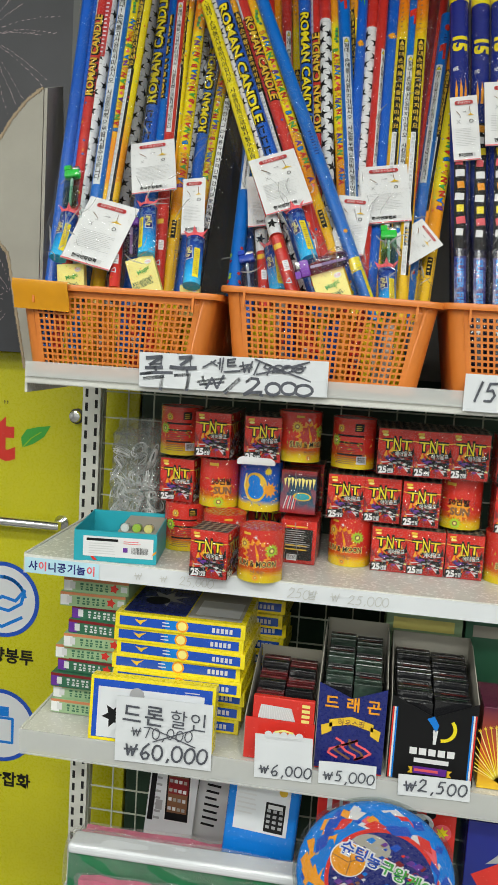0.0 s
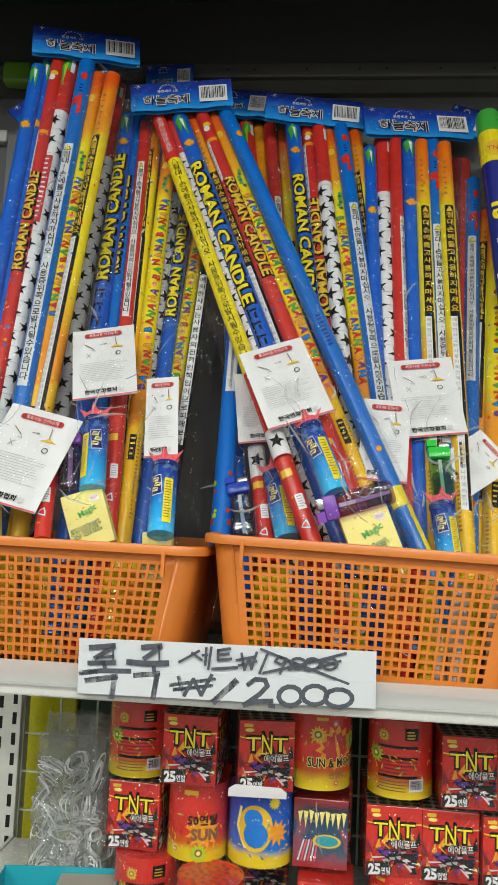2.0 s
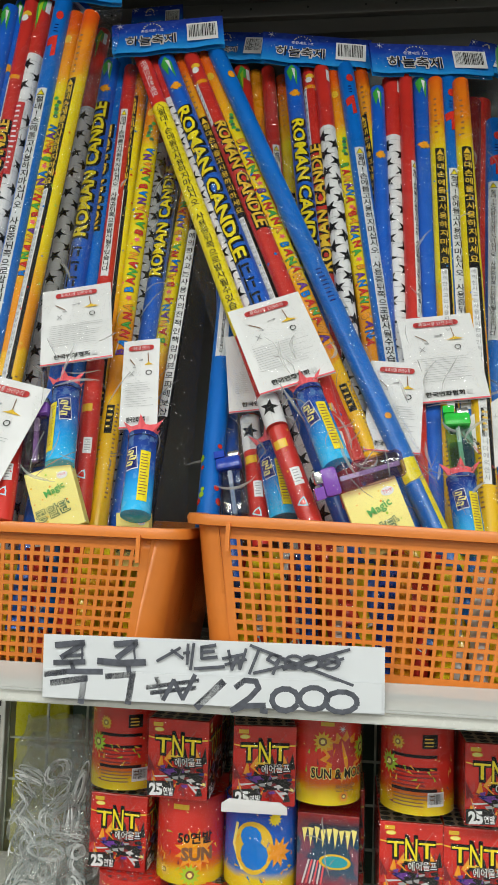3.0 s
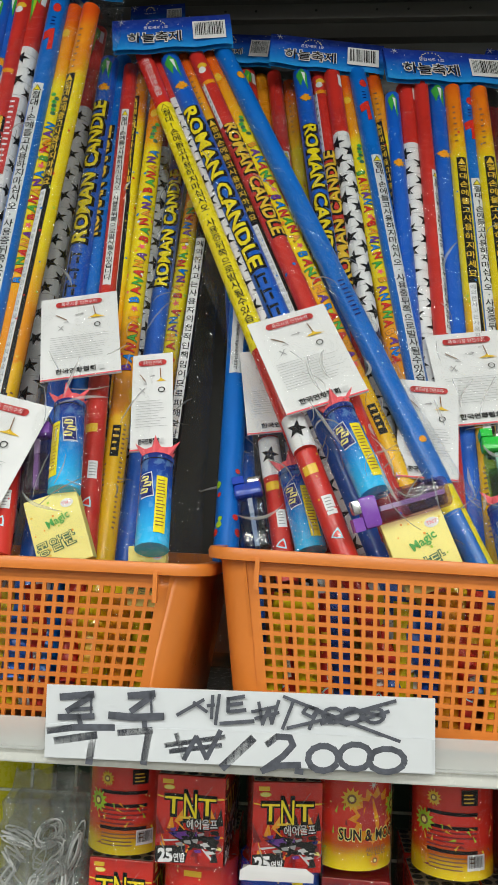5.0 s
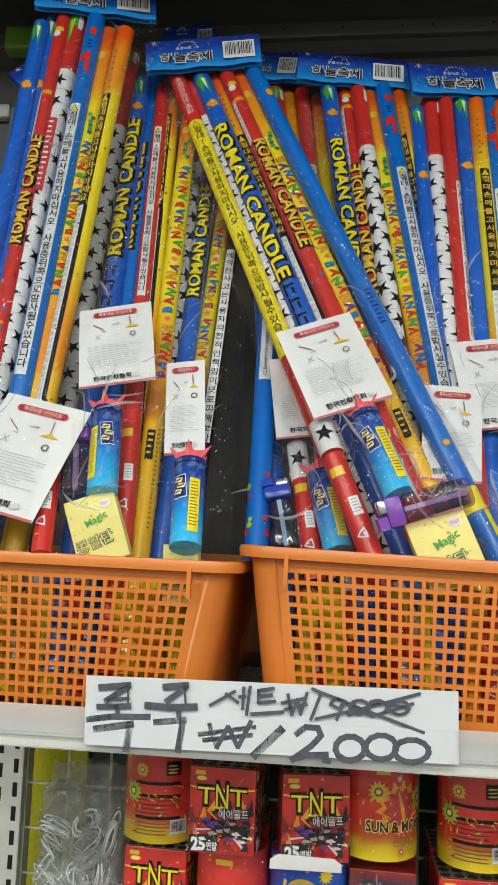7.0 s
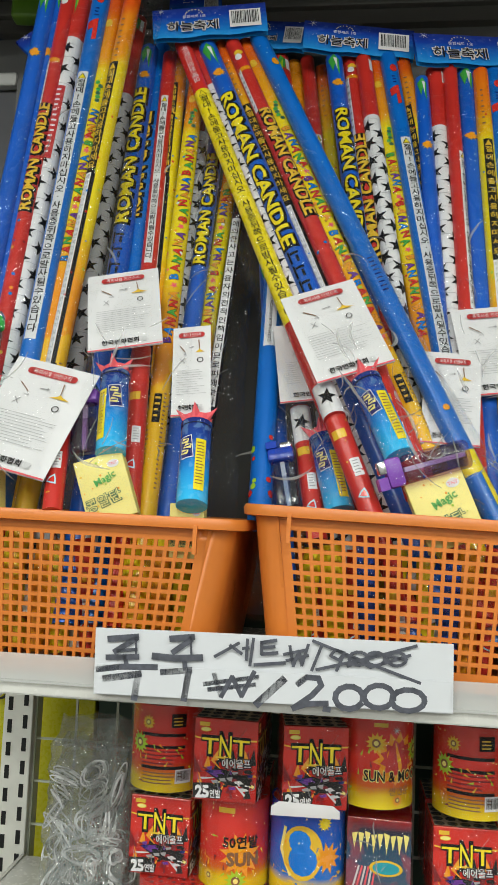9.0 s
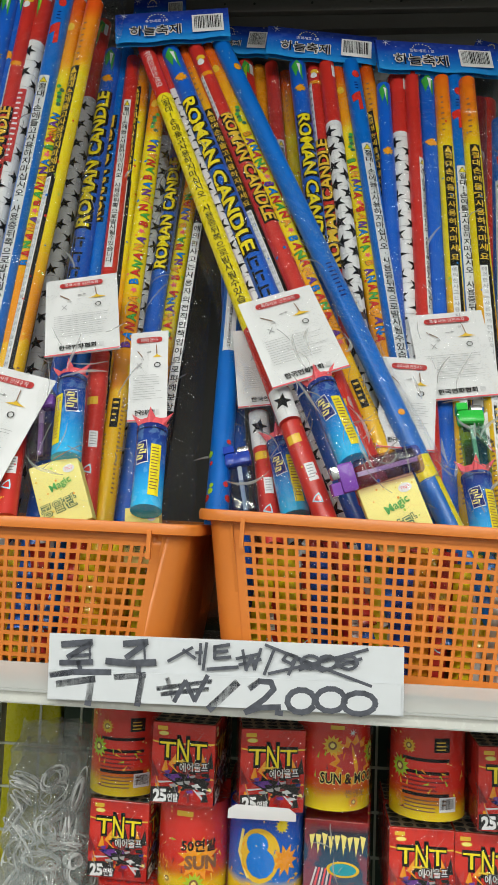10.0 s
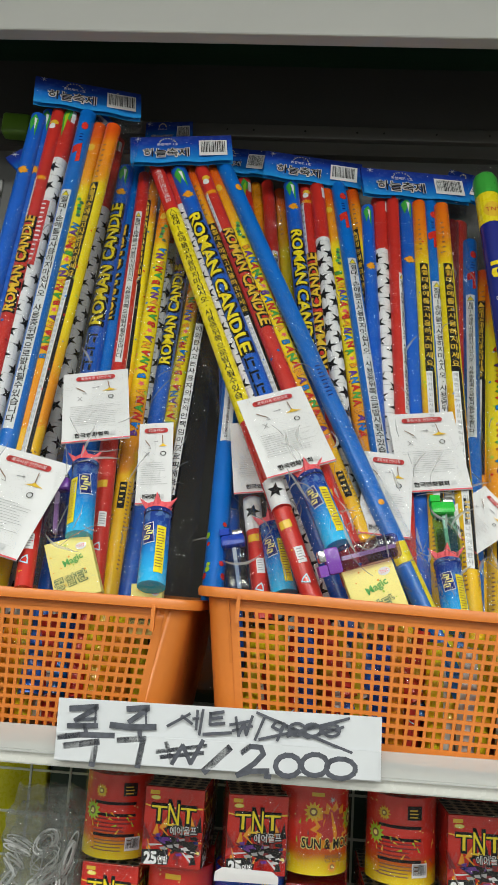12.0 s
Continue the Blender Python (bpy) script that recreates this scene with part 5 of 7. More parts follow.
firework_tube(set_lean, "plain_red", on(FRONT, -0.119, 1.47, -0.034), on(FRONT, -0.1665, 1.588, -0.012), 9, 0.0093)
firework_tube(set_lean, "cow", on(FRONT, -0.157, 1.564, -0.012), on(FRONT, -0.168, 1.592, -0.012), 9, 0.0097, (0.0012,))
firework_tube(set_lean, "plain_red", on(FRONT, -0.09, 1.5, -0.02), on(FRONT, -0.125, 1.62, -0.02), 8, 0.0095)
lighter(set_lean, on(FRONT, -0.051, 1.536, 0.004), on(FRONT, -0.123, 1.513, 0.004), "p")
snap_box(set_lean, V((-0.101, 1.136, 1.508)), V((-0.058, 1.14, 1.525)), V((0.026, -0.006, -0.05)), 5)
safety_card(set_lean, V((-0.2046, 1.2048, 1.6757)), V((-0.1407, 1.2164, 1.6988)), V((-0.1716, 1.1624, 1.5908)), 8)


def bundle_feet(bag, x0, x1, count, seed):
    """The lower ends of short tubes packed behind the lattice."""
    rnd = random.Random(seed)
    for i in range(count):
        x = x0 + (x1 - x0) * (i + 0.5) / count + rnd.uniform(-0.003, 0.003)
        z = 1.462 - rnd.uniform(0, 0.012)
        firework_tube(bag, rnd.choice(("plain_yellow", "plain_yellow", "plain_yellow", "plain_orange", "plain_red", "plain_blue", "plain_white")), V((x, 1.15 + 0.012 * (i % 2), 1.362)), V((x + rnd.uniform(-0.012, 0.012), 1.152 + 0.012 * (i % 2), z)), i, 0.0078)


bundle_feet(set_a, -0.50, -0.39, 7, 1)
bundle_feet(set_b, -0.385, -0.27, 8, 2)
bundle_feet(set_c, -0.185, -0.06, 9, 3)
bundle_feet(set_d, -0.055, 0.05, 7, 4)


# third basket: bagged repeat-shot sticks with green caps
def shot_stick(bag, foot, head, seed):
    L_, r = (head - foot).length, 0.0145
    ob = part("shot_stick", lathe_bm([(0, 0), (r, 0), (r, L_), (0, L_)]), M["night"], bag, "indigo and black firework stick", True, frame_on(foot, head - foot))
    art = Art()
    art.rect(0, L_ * 0.965, 0.07, 0.05, "yellow", 1)
    art.disc(0.001, L_ * 0.955, 0.012, "gold", 2)
    art.text("TNT", 0.001, L_ * 0.955, 0.009, "red_ink", 3)
    art.text("15", 0.0, L_ * 0.81, 0.03, "yellow", 2, -math.pi / 2, 0.05)
    art.text("발", -0.006, L_ * 0.745, 0.009, "card", 2, -math.pi / 2)
    for i in range(3):
        art.poly([(-0.008 + 0.007 * i, L_ * 0.66), (-0.004 + 0.007 * i, L_ * 0.66), (-0.003 + 0.007 * i, L_ * 0.69), (-0.006 + 0.007 * i, L_ * 0.72)], "orange", 1)
    art.rect(0, L_ * 0.45, 0.018, L_ * 0.32, "black", 1)
    for i in range(10):
        art.rect(0.001 * (i % 3 - 1), L_ * (0.595 - i * 0.0295), 0.013 - 0.003 * (i % 2), 0.011, ("orange", "card", "yellow", "pink", "card")[i % 5], 3, 0.12 * (i % 3 - 1))
    art.rect(0, L_ * 0.2, 0.018, L_ * 0.14, "navy", 1)
    art.text("SUPER FIRE", 0, L_ * 0.2, 0.013, "sky", 2, -math.pi / 2, 0.03, fit=L_ * 0.13)
    art.star(0, L_ * 0.09, 0.009, "palegrey", 1, 0.3, 6, 0.3)
    art.on_cylinder("print", ob, r)
    part("cap", lathe_bm([(0, L_), (r * 1.06, L_), (r * 1.06, L_ + 0.028), (r * 0.9, L_ + 0.034), (0, L_ + 0.034)]), M["green"], ob, "green plastic cap", True)
    return ob


sticks = thing("firework_stick_bag", "clear bag of indigo firework sticks with green caps", "firework set", "bagged firework sets in baskets")
HP = (1.26, 0.25)
for i, (x1, x0) in enumerate(((0.079, 0.121), (0.114, 0.149), (0.143, 0.175), (0.172, 0.202), (0.2, 0.228))):
    shot_stick(sticks, on(HP, x0, 1.39, -0.012 * (i % 2)), on(HP, x1, 2.0, -0.012 * (i % 2)), i)
pouch(sticks, on(HP, 0.112, 1.40), on(HP, 0.26, 1.40), on(HP, 0.06, 2.05), on(HP, 0.24, 2.05), 0.06, 5)
safety_card(sticks, on(HP, 0.125, 1.821, 0.03), on(HP, 0.195, 1.826, 0.03), on(HP, 0.133, 1.723, 0.03), 3)
safety_card(sticks, on(HP, 0.078, 1.80, 0.02), on(HP, 0.118, 1.805, 0.02), on(HP, 0.09, 1.70, 0.02), 4)


# ---- price signs ----
OVAL = [(0.5 + 0.42 * math.cos(0.52 * i + 1.8), 0.5 + 0.46 * math.sin(0.52 * i + 1.8)) for i in range(13)]
FIGURES = {"0": [OVAL], "1": [[(0.62, 1.0), (0.3, 0.0)]], "2": [[(0.12, 0.74), (0.35, 0.98), (0.72, 0.92), (0.74, 0.66), (0.05, 0.04), (0.4, 0.1), (0.92, 0.05)]],
           "5": [[(0.36, 0.96), (0.24, 0.56), (0.6, 0.62), (0.8, 0.36), (0.6, 0.06), (0.14, 0.06)], [(0.36, 0.95), (0.86, 0.97)]], "6": [[(0.72, 1.0), (0.3, 0.68), (0.12, 0.3), (0.36, 0.02), (0.72, 0.08), (0.82, 0.32), (0.54, 0.46), (0.18, 0.3)]],
           "7": [[(0.1, 0.9), (0.84, 0.94), (0.42, 0.0)]], ",": [[(0.44, 0.1), (0.3, -0.14)]], ".": [[(0.36, 0.02), (0.46, 0.06)]],
           "₩": [[(0.05, 0.82), (0.3, 0.1), (0.52, 0.7), (0.74, 0.1), (1.0, 0.86)], [(-0.1, 0.5), (1.12, 0.58)]]}


def hand_letters(art, body, x, y, size, mat="marker", pitch=0.62, seed=1, bold=0.02, lift=1, slope=0.0):
    """Marker-pen figures drawn stroke by stroke, each a little out of line."""
    rnd = random.Random(seed)
    for i, ch in enumerate(body):
        dy, k, lean = rnd.uniform(-0.06, 0.06) * size + slope * i, size * rnd.uniform(0.92, 1.08), rnd.uniform(0.08, 0.22)
        for j, line in enumerate(FIGURES.get(ch, [])):
            art.stroke([(x + k * 0.72 * (u + lean * v - 0.5), y + dy + k * (v - 0.5)) for u, v in line], size * (0.075 + 1.8 * bold), mat, lift + j)
        if ch not in FIGURES and ch != " ":
            art.text(ch, x, y + dy, k, mat, lift, rnd.uniform(-0.1, 0.08), bold, slant=0.12)
        x += size * pitch * (0.6 if ch in ",.1" else 1.25 if ch == "₩" else 1.0)


def sign_sheet(name, label, w, h, m, thick=0.0012, curl=0.001, mat="paper"):
    ob = thing(name, label, "price sign", "handwritten price signs")
    bm = bmesh.new()
    n = 10
    rows = [[bm.verts.new((w * i / n, curl * math.sin(3.1 * i / n), z)) for i in range(n + 1)] for z in (0, h * 0.5, h)]
    for a, b in zip(rows, rows[1:]):
        for i in range(n):
            bm.faces.new((a[i], a[i + 1], b[i + 1], b[i]))
    solid(bm, thick)
    part("sheet", bm, M[mat], ob, "", True)
    ob.matrix_basis = m
    return ob


sign = sign_sheet("price_sign", "white paper sign with grey marker writing, taped to the shelf lip", 0.268, 0.05, pose(-0.332, 1.1085, 1.3395, 2, -0.7, 0))
part("overlay_strip", box_bm(0.001, 0.266, -0.0016, -0.0009, 0.001, 0.0235), M["paper"], sign, "second paper strip across the lower half")
art = Art()
K = 0.268 / 945.0


def pen(points, width, mat="marker", lift=5):
    art.stroke([((x - 205) * K, 0.049 - (y - 342 - (x - 205) * 0.035) * K) for x, y in points], width * K, mat, lift)


def ring(cx, cy, rx, ry, width, mat="marker"):
    pen([(cx + rx * math.cos(0.5 * i), cy + ry * math.sin(0.5 * i)) for i in range(14)], width, mat)


def brush(points, width):
    pen([(205 + (x - 45) * 0.64, 342 + (y - 40) * 0.64) for x, y in points], width)


for s, wd in (([(106, 80), (228, 70)], 17), ([(220, 78), (132, 132)], 15), ([(140, 128), (226, 122)], 9), ([(222, 66), (224, 140)], 6), ([(100, 156), (232, 152)], 15), ([(176, 150), (188, 196)], 12), ([(60, 206), (160, 194), (312, 194)], 16), ([(90, 244), (244, 222)], 18), ([(236, 218), (222, 325)], 18)):
    brush(s, wd)
for s, wd in (([(370, 76), (464, 68)], 17), ([(456, 78), (380, 132)], 15), ([(452, 66), (458, 138)], 6), ([(298, 148), (390, 156), (500, 152)], 18), ([(428, 150), (434, 200)], 13), ([(335, 214), (458, 204)], 16), ([(450, 204), (432, 325)], 17)):
    brush(s, wd)
for s in ([(532, 410), (596, 374)], [(572, 380), (604, 402)], [(606, 388), (622, 386)], [(618, 364), (616, 418)], [(634, 362), (626, 432)]):
    pen(s, 8)
for s in ([(656, 372), (694, 366)], [(656, 370), (656, 402)], [(656, 386), (690, 382)], [(656, 402), (698, 398)], [(638, 430), (718, 424)]):
    pen(s, 9)
for s in ([(714, 402), (772, 390)], [(722, 418), (778, 404)], [(730, 380), (740, 432), (754, 392), (762, 430), (778, 376)]):
    pen(s, 8)
for s in ([(812, 380), (788, 442)], [(872, 396), (848, 388), (836, 404), (858, 414), (872, 396), (852, 442)], [(790, 366), (930, 420), (1066, 470)], [(1056, 376), (930, 410), (800, 440)], [(880, 430), (960, 396), (1030, 412)], [(870, 400), (940, 432), (1040, 400)]):
    pen(s, 8)
for cx in (908, 952, 1006):
    ring(cx, 410, 24, 17, 8)
for s in ([(506, 482), (648, 462)], [(518, 496), (640, 482)], [(532, 456), (552, 514), (580, 462), (606, 512), (638, 448)]):
    pen(s, 12)
pen([(716, 466), (646, 532)], 20)
pen([(752, 478), (776, 460), (806, 462), (814, 480), (790, 506), (742, 540), (778, 528), (830, 526)], 15)
pen([(822, 540), (836, 542)], 14)
ring(886, 510, 36, 29, 15)
ring(962, 506, 38, 29, 14)
ring(1036, 514, 42, 27, 14)
art.on_plane("writing", sign, Matrix.Translation((0, -0.0012, 0)), 0.00008)

side = sign_sheet("price_sign", "white paper price sign with marker figures on the shelf lip", 0.16, 0.05, pose(0.118, 1.1085, 1.339))
art = Art()
hand_letters(art, "15000", 0.018, 0.028, 0.028, pitch=0.9, seed=4)
art.on_plane("writing", side, Matrix.Translation((0, -0.0012, 0)), 0.0001)
drone = sign_sheet("price_sign", "white card with marker discount prices leaning on the yellow game box", 0.151, 0.102, pose(-0.349, 1.122, 0.763, -3, -1.5, 0))
art = Art()
for i, (ch, x) in enumerate((("드", 0.026), ("론", 0.061), ("할", 0.099), ("인", 0.129))):
    art.text(ch, x, 0.077 - 0.001 * i, 0.034 if i < 2 else 0.031, "marker", 1, -0.05, 0.014 if i < 2 else 0.0)
hand_letters(art, "₩70,000", 0.032, 0.05, 0.0175, pitch=0.8, seed=3, bold=0.01)
art.stroke([(0.055, 0.058), (0.126, 0.034)], 0.0018, "marker", 2)
art.stroke([(0.06, 0.036), (0.124, 0.062)], 0.0018, "marker", 2)
hand_letters(art, "₩60,000", 0.024, 0.021, 0.025, pitch=0.76, seed=7, bold=0.03)
art.on_plane("writing", drone, Matrix.Translation((0, -0.0012, 0)), 0.0001)
for body, x0, x1, z0, z1, fs, lab in (("₩6,000", -0.132, -0.046, 0.768, 0.836, 0.021, "scalloped white card with a marker price"), ("₩5,000", -0.036, 0.048, 0.773, 0.807, 0.02, "white strip with a marker price"), ("₩2,500", 0.08, 0.182, 0.7725, 0.804, 0.024, "white strip with a bold marker price")):
    tag = sign_sheet("price_tag", lab + ", in the price rail", x1 - x0, z1 - z0, pose(x0, 1.1225, z0, -1, -2, 0))
    art = Art()
    hand_letters(art, body, fs * 0.65, fs * 0.72, fs * 0.82, pitch=0.78, seed=len(body) + int(x0 * 100), bold=0.025)
    if z1 - z0 > 0.05:
        for i in range(5):
            art.disc(0.02 + i * 0.0115, z1 - z0 + 0.001, 0.006, "paper", 0.5)
        art.stroke([(0.03, 0.074), (0.043, 0.077), (0.056, 0.074)], 0.003, "cream", 1)
    art.on_plane("writing", tag, Matrix.Translation((0, -0.0012, 0)), 0.0001)
lip_label = sign_sheet("shelf_label", "pale blue printed label stuck on the shelf lip", 0.118, 0.024, pose(-0.504, 1.1262, 1.044), mat="paper")
art = Art()
art.rect(0.059, 0.012, 0.118, 0.024, "sky_pale", 0.3)
for i, ch in enumerate("샤이니공기놀이"):
    art.text(ch, 0.013 + i * 0.0153, 0.012, 0.0158, "pink" if i in (1, 6) else "navy", 2, 0, 0.03)
art.on_plane("print", lip_label, Matrix.Translation((0, -0.0012, 0)), 0.0001)
strip = sign_sheet("shelf_label", "white paper strip with faint pencilled prices on the shelf lip", 0.70, 0.026, pose(-0.386, 1.1262, 1.0435), mat="paper")
art = Art()
hand_letters(art, "250발  ₩ 25,000", 0.29, 0.013, 0.015, "pencil", 0.7, 5, 0.0)
hand_letters(art, "₩   ₩  25,000", 0.06, 0.013, 0.013, "pencil", 0.7, 6, 0.0)
art.on_plane("writing", strip, Matrix.Translation((0, -0.0012, 0)), 0.0001)


# ---- fireworks on the second shelf ----
def gear(art, x, y, r, mat, lift=1):
    art.star(x, y, r * 1.25, mat, lift, 0.1, 12, 0.62)
    art.disc(x, y, r * 0.5, "brown", lift + 1)
    art.disc(x, y, r * 0.28, "cream", lift + 2)


def glint_folds(parent, w, h, y, seed, count, wide=0.0005):
    """Creases where slack film folds over on a package's front, whitened as painted-in glints."""
    rnd, bm = random.Random(seed * 7 + 1), bmesh.new()
    for k in range(count):
        x, z = rnd.uniform(-0.45, 0.45) * w, rnd.uniform(0.08, 0.75) * h
        a, bend, last = rnd.uniform(0.4, 2.7), rnd.uniform(-0.35, 0.35), None
        steps, wd0 = rnd.randint(3, 8), wide * rnd.uniform(0.5, 1.6)
        for q in range(steps):
            wd = wd0 * math.sin(math.pi * (q + 0.3) / steps)
            row = (bm.verts.new((x + wd * math.sin(a), y, z - wd * math.cos(a))), bm.verts.new((x, y - 0.0006, z)), bm.verts.new((x - wd * math.sin(a), y, z + wd * math.cos(a))))
            if last:
                bm.faces.new((last[0], last[1], row[1], row[0]))
                bm.faces.new((last[1], last[2], row[2], row[1]))
            last = row
            x, z = min(max(x + 0.0032 * math.cos(a), -0.49 * w), 0.49 * w), min(z + 0.0032 * math.sin(a), h * 0.98)
            a += bend + rnd.uniform(-0.2, 0.2)
    ob = part("glint_fold", bm, M["glint_fold"], parent, "film folds whitened to stand in for glints", True)
    ob["kind"] = "stuff"
    return ob


def shrink_wrap(parent, kind, w, d, h, seed):
    bm = bmesh.new()
    if kind == "box":
        bmesh.ops.create_cube(bm, size=1.0, matrix=Matrix.Translation((0, 0, h / 2)) @ Matrix.Diagonal((w + 0.003, d + 0.003, h + 0.003, 1)))
        bmesh.ops.subdivide_edges(bm, edges=bm.edges[:], cuts=9, use_grid_fill=True)
    else:
        bm.free()
        r = w / 2 + 0.0016
        bm = lathe_bm([(0, -0.001)] + [(r, h * i / 10) for i in range(11)] + [(r * 0.6, h + 0.001), (0, h + 0.001)], 32)
    for v in bm.verts:
        q = v.co * 55 + Vector((seed, 0, 0))
        v.co += v.co.normalized() * (noise.noise(q) * 0.0012 + 0.0006)
    if kind == "box":
        glint_folds(parent, w, h, -d / 2 - 0.0038, seed, 6, 0.0004)
    return part("shrink_wrap", bm, M["shrink"], parent, "clear shrink wrap", True)


BOX_W, BOX_H = 0.0565, 0.0695


def shot_box(seed=1):
    """A square 25-shot firework box, dark red with a yellow title."""
    w, h = BOX_W, BOX_H
    ob = thing("firework_box", "dark red shrink-wrapped firework box with yellow lettering", "firework box", "stacked firework boxes on the shelf")
    body = part("body", box_bm(-w / 2, w / 2, -w / 2, w / 2, 0, h, 0.0006), M["tnt"], ob)
    top = Art()
    for i in range(5):
        for j in range(5):
            top.disc(-w * 0.4 + w * 0.2 * i, -w * 0.4 + w * 0.2 * j, w * 0.085, "slot", 2, n=10)
    top.rect(0, 0, w * 0.97, w * 0.97, "carton_edge", 1)
    top.on_plane("tube_mouths", ob, pose(0, 0, h + 0.0004, -90, 0, 0), 0.0003)
    for turn in (0, 90):
        art = Art()
        rnd = random.Random(seed + turn)
        art.rect(-w * 0.34, h * 0.93, w * 0.16, h * 0.05, "gold", 2)
        art.disc(-w * 0.32, h * 0.865, w * 0.085, "gold", 2, h * 0.03)
        art.disc(-w * 0.32, h * 0.865, w * 0.072, "cream", 3, h * 0.022)
        art.poly([(-w * 0.49, h * 0.775), (-w * 0.3, h * 0.745), (w * 0.49, h * 0.775), (w * 0.49, h * 0.755), (-w * 0.3, h * 0.728), (-w * 0.49, h * 0.758)], "gold", 2)
        # smoke and flames behind the title
        for i in range(26):
            x, y0 = w * rnd.uniform(-0.46, 0.46), h * rnd.uniform(0.04, 0.5)
            art.poly([(x - 0.0035, y0), (x + 0.0035, y0 + 0.001), (x + rnd.uniform(-0.005, 0.006), y0 + h * rnd.uniform(0.12, 0.26))], rnd.choice(("slot", "slot", "maroon", "orange", "red_ink")), 1.2 + 0.03 * i)
        # pale sparks fanning out from the middle
        for i in range(13):
            a = -0.4 + 0.52 * i
            cx, cy = w * 0.06, h * 0.3
            art.poly([(cx, cy), (cx + w * 0.46 * math.cos(a), cy + h * 0.27 * math.sin(a)), (cx + w * 0.42 * math.cos(a + 0.1), cy + h * 0.25 * math.sin(a + 0.1))], ("cream", "orange", "maroon", "palegrey")[i % 4], 2.2 + 0.02 * i)
        big = [("T", -0.25, 0.26, 0.23), ("N", 0.0, 0.19, 0.33), ("T", 0.25, 0.26, 0.23)]
        for ch, dx, fw, fh in big:
            art.text(ch, w * dx * 0.98, h * 0.665, h * fh * 1.35, "black", 4, 0.0, 0.09, fit=w * fw * 1.12)
        for ch, dx, fw, fh in big:
            art.text(ch, w * dx * 0.98, h * 0.667, h * fh * 1.22, "yellow", 6, 0.0, 0.004, fit=w * fw)
        art.rect(-w * 0.05, h * 0.535, w * 0.2, h * 0.025, "gold", 6)
        # the craft
        art.poly([(-w * 0.32, h * 0.36), (-w * 0.05, h * 0.40), (w * 0.12, h * 0.37), (w * 0.44, h * 0.30), (w * 0.38, h * 0.22), (w * 0.14, h * 0.2), (-w * 0.1, h * 0.25)], "slot", 5)
        art.poly([(-w * 0.30, h * 0.355), (-w * 0.04, h * 0.385), (0.0, h * 0.33), (-w * 0.12, h * 0.29)], "purple", 6)
        for i in range(34):
            x, y = w * rnd.uniform(-0.3, 0.40), h * rnd.uniform(0.14, 0.4)
            art.poly([(x, y), (x + 0.006 * rnd.uniform(0.4, 1.4), y + 0.001 * rnd.uniform(-1, 1.5)), (x + 0.004, y + 0.003), (x - 0.0015, y + 0.002)], rnd.choice(("palegrey", "slot", "slot", "grey", "navy", "slot", "grey", "maroon", "purple")), 6 + 0.03 * i)
        art.text("에어울프", w * 0.18, h * 0.475, h * 0.13, "black", 8, 0.07, 0.09, fit=w * 0.48)
        art.text("에어울프", w * 0.18, h * 0.475, h * 0.12, "card", 9, 0.07, 0.01, fit=w * 0.45)
        art.poly([(-w * 0.49, h * 0.02), (-w * 0.49, h * 0.2), (-w * 0.2, h * 0.22), (-w * 0.02, h * 0.14), (-w * 0.05, h * 0.03)], "slot", 7.2)
        art.text("25", -w * 0.34, h * 0.105, h * 0.20, "card", 9, 0.06, 0.05, fit=w * 0.22)
        art.text("연발", -w * 0.135, h * 0.09, h * 0.11, "card", 9, 0.06, 0.02, fit=w * 0.17)
        art.on_plane("print", ob, pose(0, 0, 0, 0, 0, turn) @ Matrix.Translation((0, -w / 2 - 0.0001, 0)), 0.00012)
    shrink_wrap(ob, "box", w, w, h, seed)
    return ob


